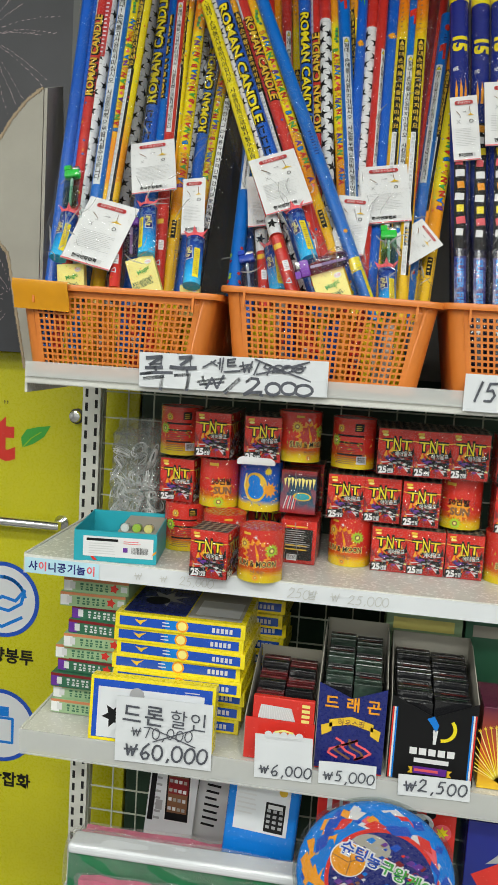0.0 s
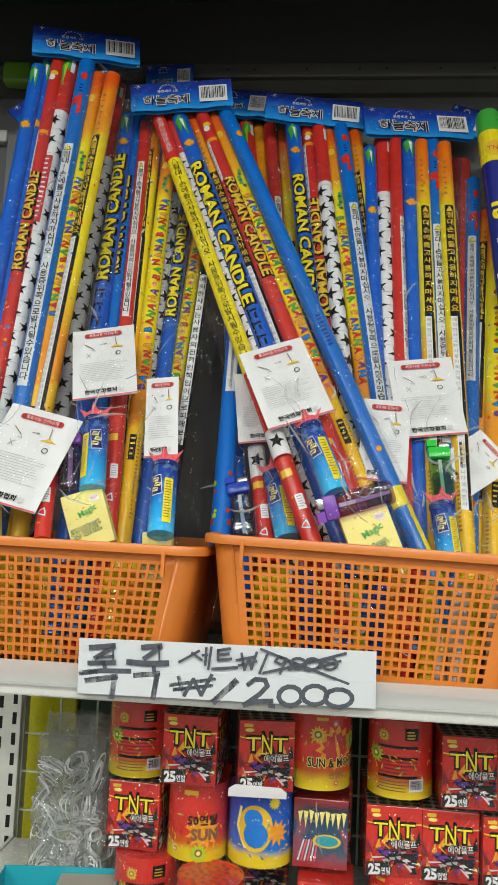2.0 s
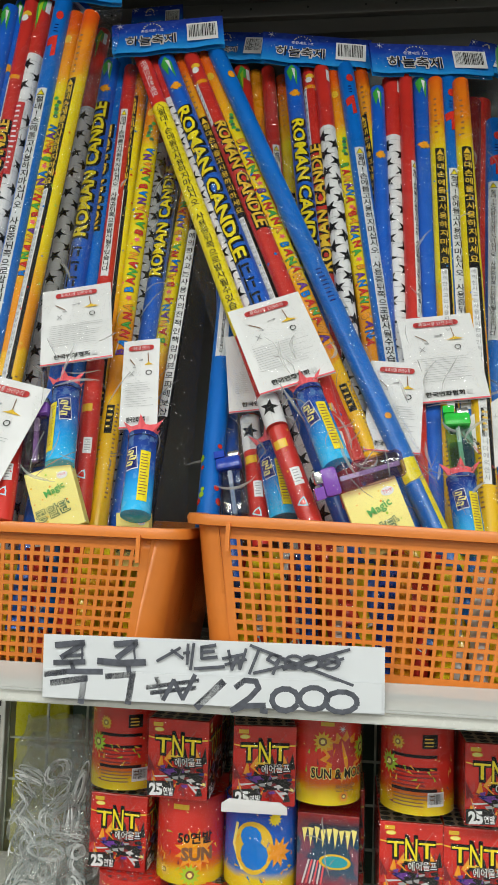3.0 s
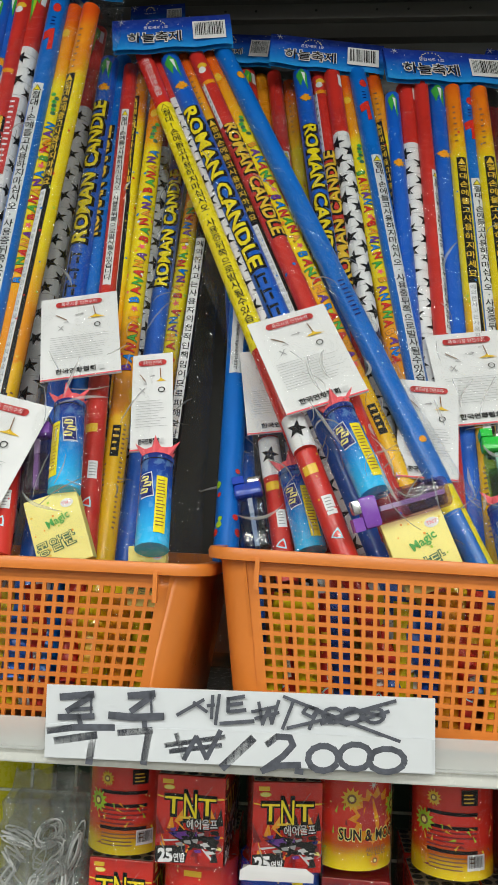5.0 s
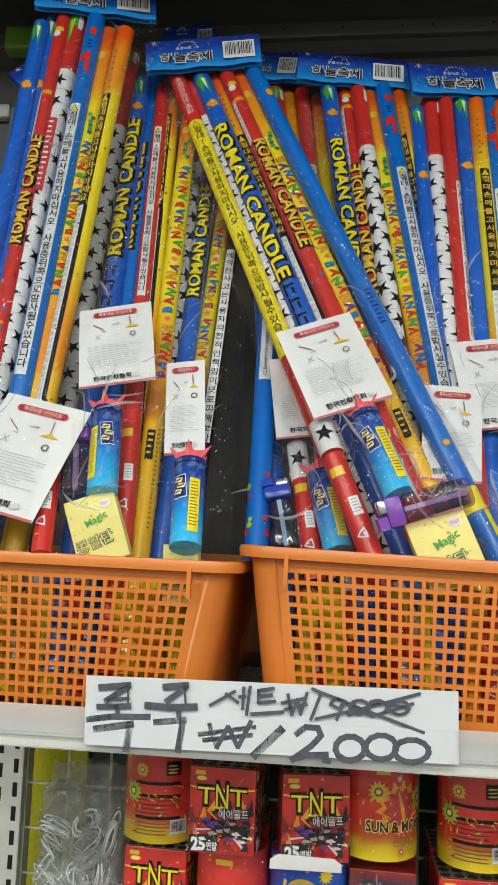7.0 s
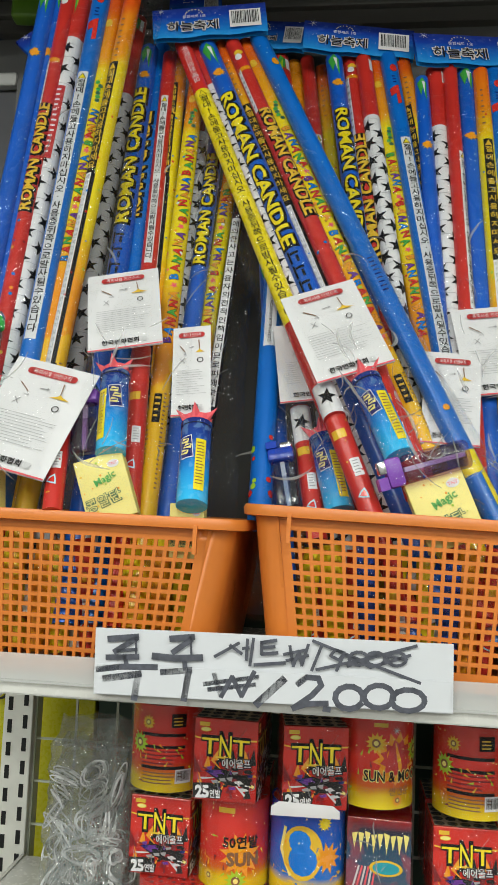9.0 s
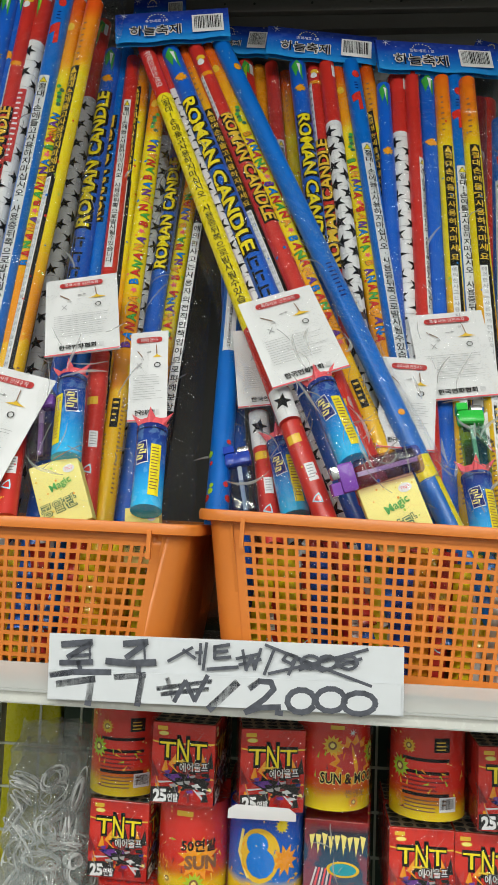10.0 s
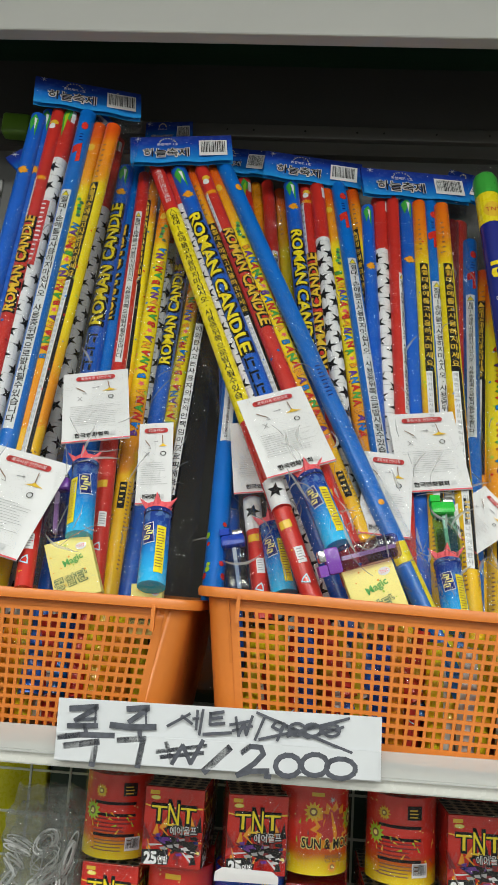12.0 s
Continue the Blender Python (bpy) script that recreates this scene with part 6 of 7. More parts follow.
def shot_drum(kind, r=0.0335, h=0.077, seed=1):
    """A drum-shaped firework battery; kind picks the printed side that shows."""
    lab = {"sun": "red and yellow shrink-wrapped firework drum with sun burst print", "fifty": "red and yellow firework drum, 50-shot print", "back": "red and yellow firework drum showing its instruction panel", "moon": "blue and yellow firework drum with an open white flap"}[kind]
    ob = thing("firework_drum", lab, "firework drum", "stacked firework drums on the shelf")
    skin = "moonlit" if kind == "moon" else "fire"
    part("body", lathe_bm([(0, 0), (r, 0), (r, h), (r * 0.97, h), (r * 0.97, h - 0.002), (0, h - 0.002)], 40), M[skin], ob, "", True)
    rnd = random.Random(seed)
    top = Art()
    for i in range(37):
        a, q = 2.4 * i, r * 0.9 * math.sqrt(i / 37)
        top.disc(q * math.cos(a), q * math.sin(a), 0.0022, "maroon", 2, n=8)
    top.disc(0, 0, r * 0.96, "red", 1, n=32)
    top.on_plane("top_print", ob, pose(0, 0, h - 0.0018, -90, 0, 0), 0.0003)
    art = Art()
    for i in range(26):
        a = rnd.uniform(0, 6.28)
        x, y = rnd.uniform(-0.04, 0.04), h * rnd.uniform(0.12, 0.6)
        art.poly([(x, y), (x + 0.006 * math.cos(a), y + 0.006 * math.sin(a)), (x + 0.002 * math.cos(a + 1.2), y + 0.002 * math.sin(a + 1.2))], rnd.choice(("yellow", "orange", "maroon", "lime_ink", "gold")) if kind != "moon" else rnd.choice(("sky", "gold", "orange")), 1.2 + 0.02 * i)
    if kind == "sun":
        art.star(0.004, h * 0.55, 0.023, "orange", 1, 0.1, 14, 0.72)
        art.star(0.004, h * 0.55, 0.017, "red_ink", 2, 0.3, 12, 0.75)
        art.text("SUN & MOON", 0.004, h * 0.36, h * 0.17, "cream", 3, 0, 0.07, fit=0.062)
        art.text("SUN & MOON", 0.004, h * 0.36, h * 0.16, "black", 5, 0, 0.02, fit=0.06)
        art.text("썬앤문", 0.006, h * 0.20, h * 0.10, "brown", 4)
        gear(art, -0.016, h * 0.72, 0.0075, "gold", 3)
        gear(art, 0.026, h * 0.62, 0.009, "lime_ink", 3)
        gear(art, 0.004, h * 0.1, 0.0045, "orange", 3)
        art.star(0.002, h * 0.86, 0.0042, "card", 3, 0, 8, 0.25)
        art.rect(-0.012, h * 0.92, 0.012, h * 0.045, "gold", 3)
    elif kind == "fifty":
        art.rect(-0.004, h * 0.9, 0.015, h * 0.06, "gold", 3)
        art.star(0.01, h * 0.4, 0.02, "orange", 1, 0.2, 12, 0.6)
        art.text("50연발", 0.010, h * 0.55, h * 0.15, "black", 4, 0, 0.03)
        art.text("SUN", 0.012, h * 0.36, h * 0.20, "brown", 4, 0, 0.05)
        gear(art, 0.006, h * 0.12, 0.008, "lime_ink", 3)
        gear(art, -0.02, h * 0.14, 0.005, "gold", 3)
    elif kind == "back":
        gear(art, -0.017, h * 0.80, 0.0055, "gold", 3)
        gear(art, -0.026, h * 0.55, 0.008, "lime_ink", 3)
        art.rect(0.012, h * 0.83, 0.014, h * 0.16, "black", 2)
        art.bars(0.012, h * 0.86, 0.010, 3, 0.003, "gold", 3, 3)
        for z in (0.66, 0.52, 0.28):
            art.rect(-0.002, h * z, 0.042, 0.0028, "black", 2)
        art.bars(-0.002, h * 0.47, 0.042, 4, 0.0036, "maroon", seed, 2)
        art.bars(-0.002, h * 0.22, 0.038, 4, 0.0030, "brown", seed, 2)
        art.barcode(0.018, h * 0.18, 0.016, h * 0.16, seed, 0, 3)
    else:
        art.star(0.016, h * 0.83, 0.007, "yellow", 3, 0, 12, 0.6)
        art.disc(-0.004, h * 0.5, 0.019, "gold", 1, h * 0.3, 24)
        art.disc(-0.006, h * 0.62, 0.010, "sky", 3)
        art.disc(-0.003, h * 0.42, 0.013, "sky", 3)
        art.stroke([(-0.02, h * 0.75), (-0.024, h * 0.5), (-0.014, h * 0.25)], 0.003, "cream", 2)
        art.star(0.02, h * 0.45, 0.014, "orange", 2, 0.4, 10, 0.55)
        bm = bmesh.new()
        rows = [[bm.verts.new((x, y, h + z)) for x, y, z in row] for row in (((-0.030, -r + 0.004, 0.0006), (0.026, -r + 0.004, 0.0006)), ((-0.031, -0.0585, 0.0), (0.028, -0.0585, 0.001)), ((-0.0305, -0.060, 0.008), (0.028, -0.060, 0.0075)), ((-0.024, -0.0605, 0.0125), (0.022, -0.0605, 0.012)))]
        for a, b in zip(rows, rows[1:]):
            bm.faces.new((a[0], a[1], b[1], b[0]))
        solid(bm, 0.0006)
        part("flap", bm, M["card"], ob, "open white paper flap")
    for i in range(10):
        art.star(rnd.uniform(-0.035, 0.035), h * rnd.uniform(0.5, 0.95), 0.0012, "cream", 2.5, rnd.random(), 5, 0.35)
    art.on_cylinder("print", ob, r, step=0.00012)
    shrink_wrap(ob, "drum", r * 2, r * 2, h, seed)
    return ob


def plain_box(kind):
    w, h = 0.0565, 0.069
    ob = thing("firework_box", "teal and red firework box with a toothy jaw print" if kind == "monster" else "dark firework box showing its printed instructions", "firework box", "stacked firework boxes on the shelf")
    part("body", box_bm(-w / 2, w / 2, -w / 2, w / 2, 0, h, 0.0006), M["monster" if kind == "monster" else "tnt"], ob)
    art = Art()
    if kind == "monster":
        for i in range(9):
            x = -w * 0.42 + w * 0.1 * i
            art.poly([(x, h * (0.80 + 0.02 * (i % 3))), (x + w * 0.09, h * (0.82 - 0.01 * (i % 2))), (x + w * 0.04, h * (0.62 - 0.05 * (i % 2)))], "cream", 2)
        art.disc(w * 0.12, h * 0.40, w * 0.26, "gold", 2, h * 0.10, 20)
        art.disc(w * 0.12, h * 0.40, w * 0.21, "teal", 3, h * 0.075, 20)
        for i in range(6):
            art.stroke([(-w * 0.4 + w * 0.06 * i, h * 0.1), (-w * 0.3 + w * 0.05 * i, h * 0.4)], 0.0016, "pink" if i % 2 else "palegrey", 1.5)
    else:
        art.rect(0, h * 0.45, w * 0.8, h * 0.72, "slot", 1)
        art.bars(0, h * 0.76, w * 0.7, 8, h * 0.05, "grey", 4, 2)
        for z in (0.86, 0.42, 0.33):
            art.rect(-w * 0.05, h * z, w * 0.6, h * 0.03, "gold", 2)
        art.barcode(-w * 0.15, h * 0.14, w * 0.28, h * 0.14, 5, 0, 2)
    art.on_plane("print", ob, Matrix.Translation((0, -w / 2 - 0.0001, 0)), 0.00012)
    shrink_wrap(ob, "box", w, w, h, 4)
    return ob


Z1, Z2, Z3 = 1.0705, 1.1475, 1.2265
D = 0.0335
box_a = shot_box(3)
box_a.matrix_basis = pose(-0.2415, 1.247, Z3 + 0.004, 0, 0, -3)
for x, yf, z, turn in ((-0.168, 1.22, Z3 + 0.003, 8), (-0.304, 1.256, Z2, -4), (-0.214, 1.108, Z1, -7), (0.0395, 1.2215, Z3, 1), (0.0935, 1.22, Z3, 0), (0.148, 1.2215, Z3 + 0.001, -1), (-0.032, 1.245, Z2 - 0.001, 1), (0.0255, 1.243, Z2 - 0.001, -1), (0.083, 1.236, Z2 - 0.001, 2), (0.042, 1.24, Z1, 1), (0.098, 1.239, Z1, -1), (0.156, 1.24, Z1, 0), (0.216, 1.225, Z3, 1), (0.222, 1.24, Z2, 0), (0.274, 1.225, Z3, 1), (0.28, 1.24, Z2, 0)):
    copy_thing(box_a, pose(x, yf + BOX_W / 2, z, 0, 0, turn))
for x, yf, z in ((-0.2415, 1.285, Z3 + 0.003), (-0.168, 1.29, Z3), (-0.304, 1.33, Z2), (0.0395, 1.285, Z3), (0.0935, 1.283, Z3), (0.148, 1.285, Z3), (-0.032, 1.31, Z2), (0.0255, 1.31, Z2), (0.083, 1.31, Z2), (0.042, 1.305, Z1), (0.098, 1.305, Z1), (0.156, 1.305, Z1), (-0.304, 1.33, Z1), (-0.24, 1.35, Z1), (-0.17, 1.35, Z1), (-0.1, 1.31, Z1), (-0.24, 1.34, Z2), (-0.17, 1.34, Z2), (-0.1, 1.32, Z2)):
    copy_thing(box_a, pose(x, yf + BOX_W / 2, z, 0, 0, 0))
back_drum = shot_drum("back", seed=2)
back_drum.matrix_basis = pose(-0.307, 1.262 + D / 2, Z3 - 0.002, 0, 0, 8)
for x, y, z, turn in ((-0.291, 1.268, Z1, 14), (-0.026, 1.262, Z3 + 0.002, -6)):
    copy_thing(back_drum, pose(x, y, z, 0, 0, turn))
sun_drum = shot_drum("sun", seed=3)
sun_drum.matrix_basis = pose(-0.146, 1.143, Z1, 0, 0, -10)
for x, y, z, turn in ((-0.111, 1.258, Z3 + 0.006, 25), (-0.02, 1.276, Z1, -24), (0.221, 1.262, Z1, 10), (-0.215, 1.215, Z1 - 0.0, 40), (0.286, 1.27, Z1, -15)):
    copy_thing(sun_drum, pose(x, y, z, 0, 0, turn))
fifty_drum = shot_drum("fifty", 0.032, seed=4)
fifty_drum.matrix_basis = pose(-0.238, 1.272, Z2 - 0.001, 0, 0, 0)
copy_thing(fifty_drum, pose(0.1465, 1.276, Z2 - 0.001, 0, 0, -28))
moon_drum = shot_drum("moon", 0.0345, 0.078, seed=5)
moon_drum.matrix_basis = pose(-0.17, 1.272, Z2 - 0.001, 0, 0, 0)
monster = plain_box("monster")
monster.matrix_basis = pose(-0.105, 1.279, Z2 - 0.001, 0, 0, -3)
turned = plain_box("back")
turned.matrix_basis = pose(-0.099, 1.26, Z1, 0, 0, -2)

# teal tray of vials
tray = thing("open_tray", "open teal cardboard tray with white barcode label on the shelf", "tray")
bm = bmesh.new()
for a in ((0, 0.125, 0, 0.0015, 0, 0.047), (0, 0.125, 0.1285, 0.13, 0, 0.05), (0, 0.0015, 0.0015, 0.1285, 0, 0.049), (0.1235, 0.125, 0.0015, 0.1285, 0, 0.049), (0.0015, 0.1235, 0.0015, 0.1285, 0, 0.0015)):
    add_box(bm, *a)
part("body", bm, M["teal"], tray)
part("lining", box_bm(0.062, 0.1225, 0.02, 0.127, 0.002, 0.0445), M["carton"], tray, "grey card lining")
art = Art()
art.rect(0.067, 0.0235, 0.106, 0.031, "card", 1)
art.rect(0.043, 0.034, 0.048, 0.004, "black", 2)
art.bars(0.045, 0.028, 0.045, 5, 0.0038, "palegrey", 3, 2)
art.bars(0.09, 0.033, 0.03, 2, 0.003, "pink", 3, 2)
art.barcode(0.100, 0.019, 0.03, 0.014, 4, 0, 2)
art.rect(0.078, 0.02, 0.007, 0.007, "purple", 2)
art.poly([(0.03, 0.002), (0.036, 0.002), (0.03, 0.008), (0.025, 0.008)], "red", 1)
art.poly([(0.118, 0.012), (0.125, 0.018), (0.125, 0.022), (0.118, 0.016)], "orange", 1)
art.on_plane("print", tray, Matrix.Translation((0, -0.0002, 0)), 0.0002)
for i, (c, x) in enumerate((("card", 0.072), ("lime_ink", 0.09), ("cream", 0.108))):
    vial = part("vial", lathe_bm([(0, 0), (0.0075, 0), (0.0075, 0.022), (0.0055, 0.026), (0.0055, 0.03), (0, 0.03)], 16), M["tank_glass"], tray, "small clear vial", True, pose(x, 0.04, 0.0455, 78, 0, 0))
    part("bead", lathe_bm([(0, 0.001), (0.0066, 0.001), (0.0066, 0.02), (0, 0.02)], 14), M[c], vial, "", True)
tray.matrix_basis = pose(-0.428, 1.128, Z1, 0, 0, 7)

# crumpled polybag with white coils
poly = thing("coil_bag", "crumpled clear polybag of white plastic coils", "plastic bag")
bm, n, rows = bmesh.new(), 40, 34
rings = []
for j in range(rows + 1):
    t = j / rows
    ring_v = []
    for i in range(n):
        a = 2 * math.pi * i / n
        wx, dy = 0.048 * (1 - 0.25 * t ** 3), 0.03 * (1 - 0.85 * t ** 2) + 0.002
        p = Vector((wx * math.cos(a), dy * math.sin(a), 0.202 * t))
        q = p * 60
        p += Vector((noise.noise(q) * 0.008, noise.noise(q + Vector((9, 0, 0))) * 0.016, noise.noise(q * 1.3) * 0.006))
        ring_v.append(bm.verts.new(p))
    rings.append(ring_v)
for a, b in zip(rings, rings[1:]):
    for i in range(n):
        bm.faces.new((a[i], a[(i + 1) % n], b[(i + 1) % n], b[i]))
inner = bm.copy()
for v in inner.verts:
    v.co = Vector((v.co.x * 0.86, v.co.y * 0.6, v.co.z * 0.9 + 0.004)) + noise.noise_vector(v.co * 90) * 0.008
part("film", bm, M["film_crumple"], poly, "", False)
part("inner_film", inner, M["film_crumple"], poly, "", False)
rnd = random.Random(21)
for k in range(26):
    bm = bmesh.new()
    cir, steps = [], 16 * rnd.randint(4, 7)
    rx, rz, drift = rnd.uniform(0.007, 0.02), rnd.uniform(0.003, 0.011), rnd.uniform(0.3, 2.3)
    for i in range(steps + 1):
        a = 2 * math.pi * i / 16
        wob = 1 + 0.34 * math.sin(drift * a + k)
        c = Vector((rx * wob * math.cos(a), 0.006 * math.sin(0.37 * a + k), rz * wob * math.sin(a + 0.1 * math.sin(drift * a))))
        e1 = Vector((math.cos(a), 0, math.sin(a)))
        cir.append([bm.verts.new(c + (e1 * math.cos(b) + Vector((0, 1, 0)) * math.sin(b)) * 0.0009) for b in (0, 1.57, 3.14, 4.71)])
    for a, b in zip(cir, cir[1:]):
        for i in range(4):
            bm.faces.new((a[i], a[(i + 1) % 4], b[(i + 1) % 4], b[i]))
    part("coil", bm, M["card"], poly, "tangled white string", True, pose((-0.026, 0.004, 0.026)[k % 3] + rnd.uniform(-0.008, 0.008), -0.008 + rnd.uniform(-0.004, 0.004), 0.018 + 0.0052 * k, rnd.uniform(-40, 40), rnd.uniform(0, 180), rnd.uniform(-40, 40)))
part("seal", box_bm(-0.04, 0.04, -0.006, 0.0, 0.172, 0.1755), M["film_crumple"], poly, "perforated seal line")
glint_folds(poly, 0.085, 0.19, -0.034, 3, 16, 0.0008)
poly.matrix_basis = pose(-0.386, 1.30, Z1, -2, 0, 0)


# ---- games and cards on the third shelf ----
def game_box(w, d, h, skin, seed, label, spine):
    ob = thing("game_box", label, "game box", "stacked game boxes")
    part("body", box_bm(0, w, 0, d, 0, h, 0.0006), M[skin], ob)
    art = Art()
    if spine == "yellow":
        art.rect(w * 0.5, h * 0.5, w * 0.93, h * 0.62, "blue", 1)
        art.rect(w * 0.47, h * 0.5, w * 0.16, h * 0.62, "sky", 1.5)
        art.disc(w * 0.52, h * 0.5, h * 0.42, "orange", 2)
        art.disc(w * 0.52, h * 0.5, h * 0.3, "cream", 3)
        art.poly([(w * 0.15, h * 0.68), (w * 0.19, h * 0.6), (w * 0.25, h * 0.72), (w * 0.21, h * 0.45), (w * 0.20, h * 0.3), (w * 0.17, h * 0.5)], "gold", 2)
        art.bars(w * 0.40, h * 0.62, w * 0.07, 2, h * 0.22, "palegrey", seed, 2)
        for i in range(5):
            art.rect(w * (0.76 + 0.033 * i), h * 0.48, w * 0.022, h * 0.32, "palegrey", 2)
    else:
        c = "forest" if spine == "dark" else "mint"
        art.rect(w * 0.5, h * 0.45, w, h * 0.72, c, 1)
        art.rect(w * 0.5, h * 0.9, w, h * 0.2, "maroon" if spine == "dark" else "salmon", 1)
        art.rect(w * 0.07, h * 0.45, w * 0.13, h * 0.72, "purple" if spine == "dark" else "card", 1.2)
        for i in range(6):
            for dz, hh in ((0.62, 0.14), (0.42, 0.1), (0.26, 0.12)):
                art.rect(w * (0.28 + 0.075 * i + 0.01 * ((i * 3) % 2)), h * dz, w * (0.05 - 0.012 * ((i + int(dz * 10)) % 3)), h * hh, "palegrey" if spine == "dark" else "forest", 2)
        art.star(w * 0.78, h * 0.48, h * 0.34, "red", 2, 0.2, 5, 0.6)
        art.rect(w * 0.14, h * 0.48, w * 0.08, h * 0.5, "palegrey", 2)
        art.rect(w * 0.93, h * 0.48, w * 0.1, h * 0.4, "paper", 2)
    art.on_plane("spine_print", ob, Matrix.Translation((0, -0.0002, 0)), 0.0002)
    return ob


rnd = random.Random(8)
GH = 0.0235
dark = game_box(0.108, 0.16, GH, "forest", 1, "green and purple boxed card game in a stack", "dark")
pale = game_box(0.108, 0.16, GH, "mint", 2, "pale green boxed card game in a stack", "pale")
dark.matrix_basis = pose(-0.478, 1.205, 0.7865 + 3 * GH, 0, 0, -2)
pale.matrix_basis = pose(-0.486, 1.20, 0.7865)
for i, (src, dx) in enumerate(((pale, 0.0), (pale, 0.002), (dark, 0.0), (dark, -0.002), (pale, 0.004), (pale, 0.02), (dark, 0.026), (dark, 0.03), (pale, 0.012), (pale, 0.016))):
    if i not in (0, 3):
        copy_thing(src, pose(-0.486 + dx, 1.20 + 0.004 * math.sin(i * 2.1), 0.7865 + i * GH * 0.985, 0, 0, 2.5 * math.sin(i * 1.7)))
yel = game_box(0.206, 0.15, GH, "yellow", 3, "yellow and blue boxed board game in a stack", "yellow")
art = Art()
art.rect(0.06, 0.075, 0.10, 0.13, "navy", 1)
art.rect(0.155, 0.075, 0.085, 0.13, "carton", 1)
art.star(0.06, 0.085, 0.04, "grey", 2, 0.2, 7, 0.4)
art.disc(0.05, 0.07, 0.02, "black", 3)
art.rect(0.157, 0.06, 0.07, 0.07, "palegrey", 2)
art.on_plane("lid_print", yel, pose(0, 0, GH + 0.0004, -90, 0, 0), 0.0003)
yel.matrix_basis = pose(-0.372, 1.17, 0.8655)
for i, dx in enumerate((0.0, -0.004, 0.003, -0.001, 0.001)):
    if i:
        copy_thing(yel, pose(-0.372 + dx, 1.17 + 0.004 * math.sin(i), 0.8655 + GH * i * 0.99, 0, 0, 1.2 * math.sin(i * 2.2)))
for i in range(3):
    copy_thing(yel, pose(-0.378 + 0.004 * i, 1.205, 0.7865 + (GH + 0.002) * i, 0, 0, -1.0 * i))
for i in range(9):
    copy_thing(yel, pose(-0.33 + 0.003 * (i % 3), 1.335 - 0.001 * i, 0.7865 + GH * i * 0.99, 0, 0, 3.0 * (i % 3) - 2) @ pose(0, 0, 0))
lean_box = thing("game_box", "yellow and blue boxed game standing on edge behind a price card", "game box", "stacked game boxes")
part("body", box_bm(0, 0.198, 0, 0.022, 0, 0.1, 0.0006), M["yellow"], lean_box)
art = Art()
art.rect(0.099, 0.05, 0.188, 0.09, "blue", 1)
art.rect(0.097, 0.045, 0.168, 0.078, "paper", 2)
art.star(0.04, 0.04, 0.02, "black", 3, 0.4, 6, 0.5)
art.disc(0.075, 0.075, 0.012, "grey", 3)
art.bars(0.165, 0.088, 0.03, 2, 0.004, "palegrey", 3, 3)
art.on_plane("lid_print", lean_box, Matrix.Translation((0, -0.0002, 0)), 0.0002)
lean_box.matrix_basis = pose(-0.397, 1.132, 0.7865, -7, -0.8, 0)


def display_carton(name, label, x0, x1, skin, z_front, notch, inside, seed, back=0.965, depth=0.16, stripes=None):
    """An open counter display carton with a notched front and a taller back."""
    w, h, hb = x1 - x0, z_front - 0.7865, back - 0.7865
    ob = thing(name, label, "display box", "card display boxes on the shelf")
    bm = bmesh.new()
    v = [bm.verts.new(c) for c in ((0, 0, 0), (w, 0, 0), (w, 0, h), (w * 0.5, 0, h - notch), (0, 0, h))]
    bm.faces.new(v)
    part("front", solid(bm, 0.0012), M[skin], ob)
    for sx in (0.0, w):
        bm = bmesh.new()
        bm.faces.new([bm.verts.new(c) for c in ((sx, 0.0015, 0), (sx, depth, 0), (sx, depth, hb), (sx, depth * 0.75, hb), (sx, 0.0015, h))])
        part("side", solid(bm, 0.0012), M["carton"], ob, "plain grey inner card")
    part("back", box_bm(0.001, w - 0.001, depth, depth + 0.0015, 0, hb), M["carton"], ob, "plain grey inner card")
    for i in range(9):
        z0 = 0.002
        y = 0.012 + i * (depth - 0.02) / 9
        for c in (0, 1):
            xa = 0.007 + c * (w - 0.014) / 2
            top = h - notch * 0.6 + 0.004 + i * (hb - h) * 0.085 + 0.003 * ((i * 5 + c * 2) % 3)
            part("card_pack", box_bm(xa, xa + (w - 0.018) / 2, y + 0.002 * c, y + 0.012 + 0.002 * c, z0, top, 0.001), M[inside[(i + c) % len(inside)]], ob)
            lid = Art()
            lid.rect(xa + w * 0.23, y + 0.007 + 0.002 * c, w * 0.3, 0.004, ("board", "pack_forest", "pack_wine")[(i + c) % 3], 1)
            lid.on_plane("print", ob, pose(0, 0, top + 0.0006, -90, 0, 0) @ Matrix.Scale(1, 4), 0.0002)
    ob.matrix_basis = pose(x0, 1.143, 0.7865)
    return ob


dragon = display_carton("card_display", "indigo display carton with orange lettering, full of card packs", -0.045, 0.055, "navy", 0.92, 0.02, ("pack_black", "pack_forest", "pack_forest"), 3)
art = Art()
for i, ch in enumerate("드래곤"):
    art.text(ch, 0.02 + i * 0.031, 0.106 - 0.001 * i, 0.023, "orange", 2, 0, 0.03)
art.poly([(0.018, 0.078), (0.05, 0.086), (0.083, 0.078), (0.083, 0.066), (0.05, 0.074), (0.018, 0.066)], "gold", 1)
art.poly([(0.006, 0.068), (0.022, 0.074), (0.022, 0.06), (0.008, 0.052)], "gold", 1)
art.poly([(0.094, 0.068), (0.079, 0.074), (0.079, 0.06), (0.092, 0.052)], "gold", 1)
art.text("하우스핑", 0.05, 0.076, 0.011, "brown", 2, 0, 0.01)
rnd = random.Random(3)
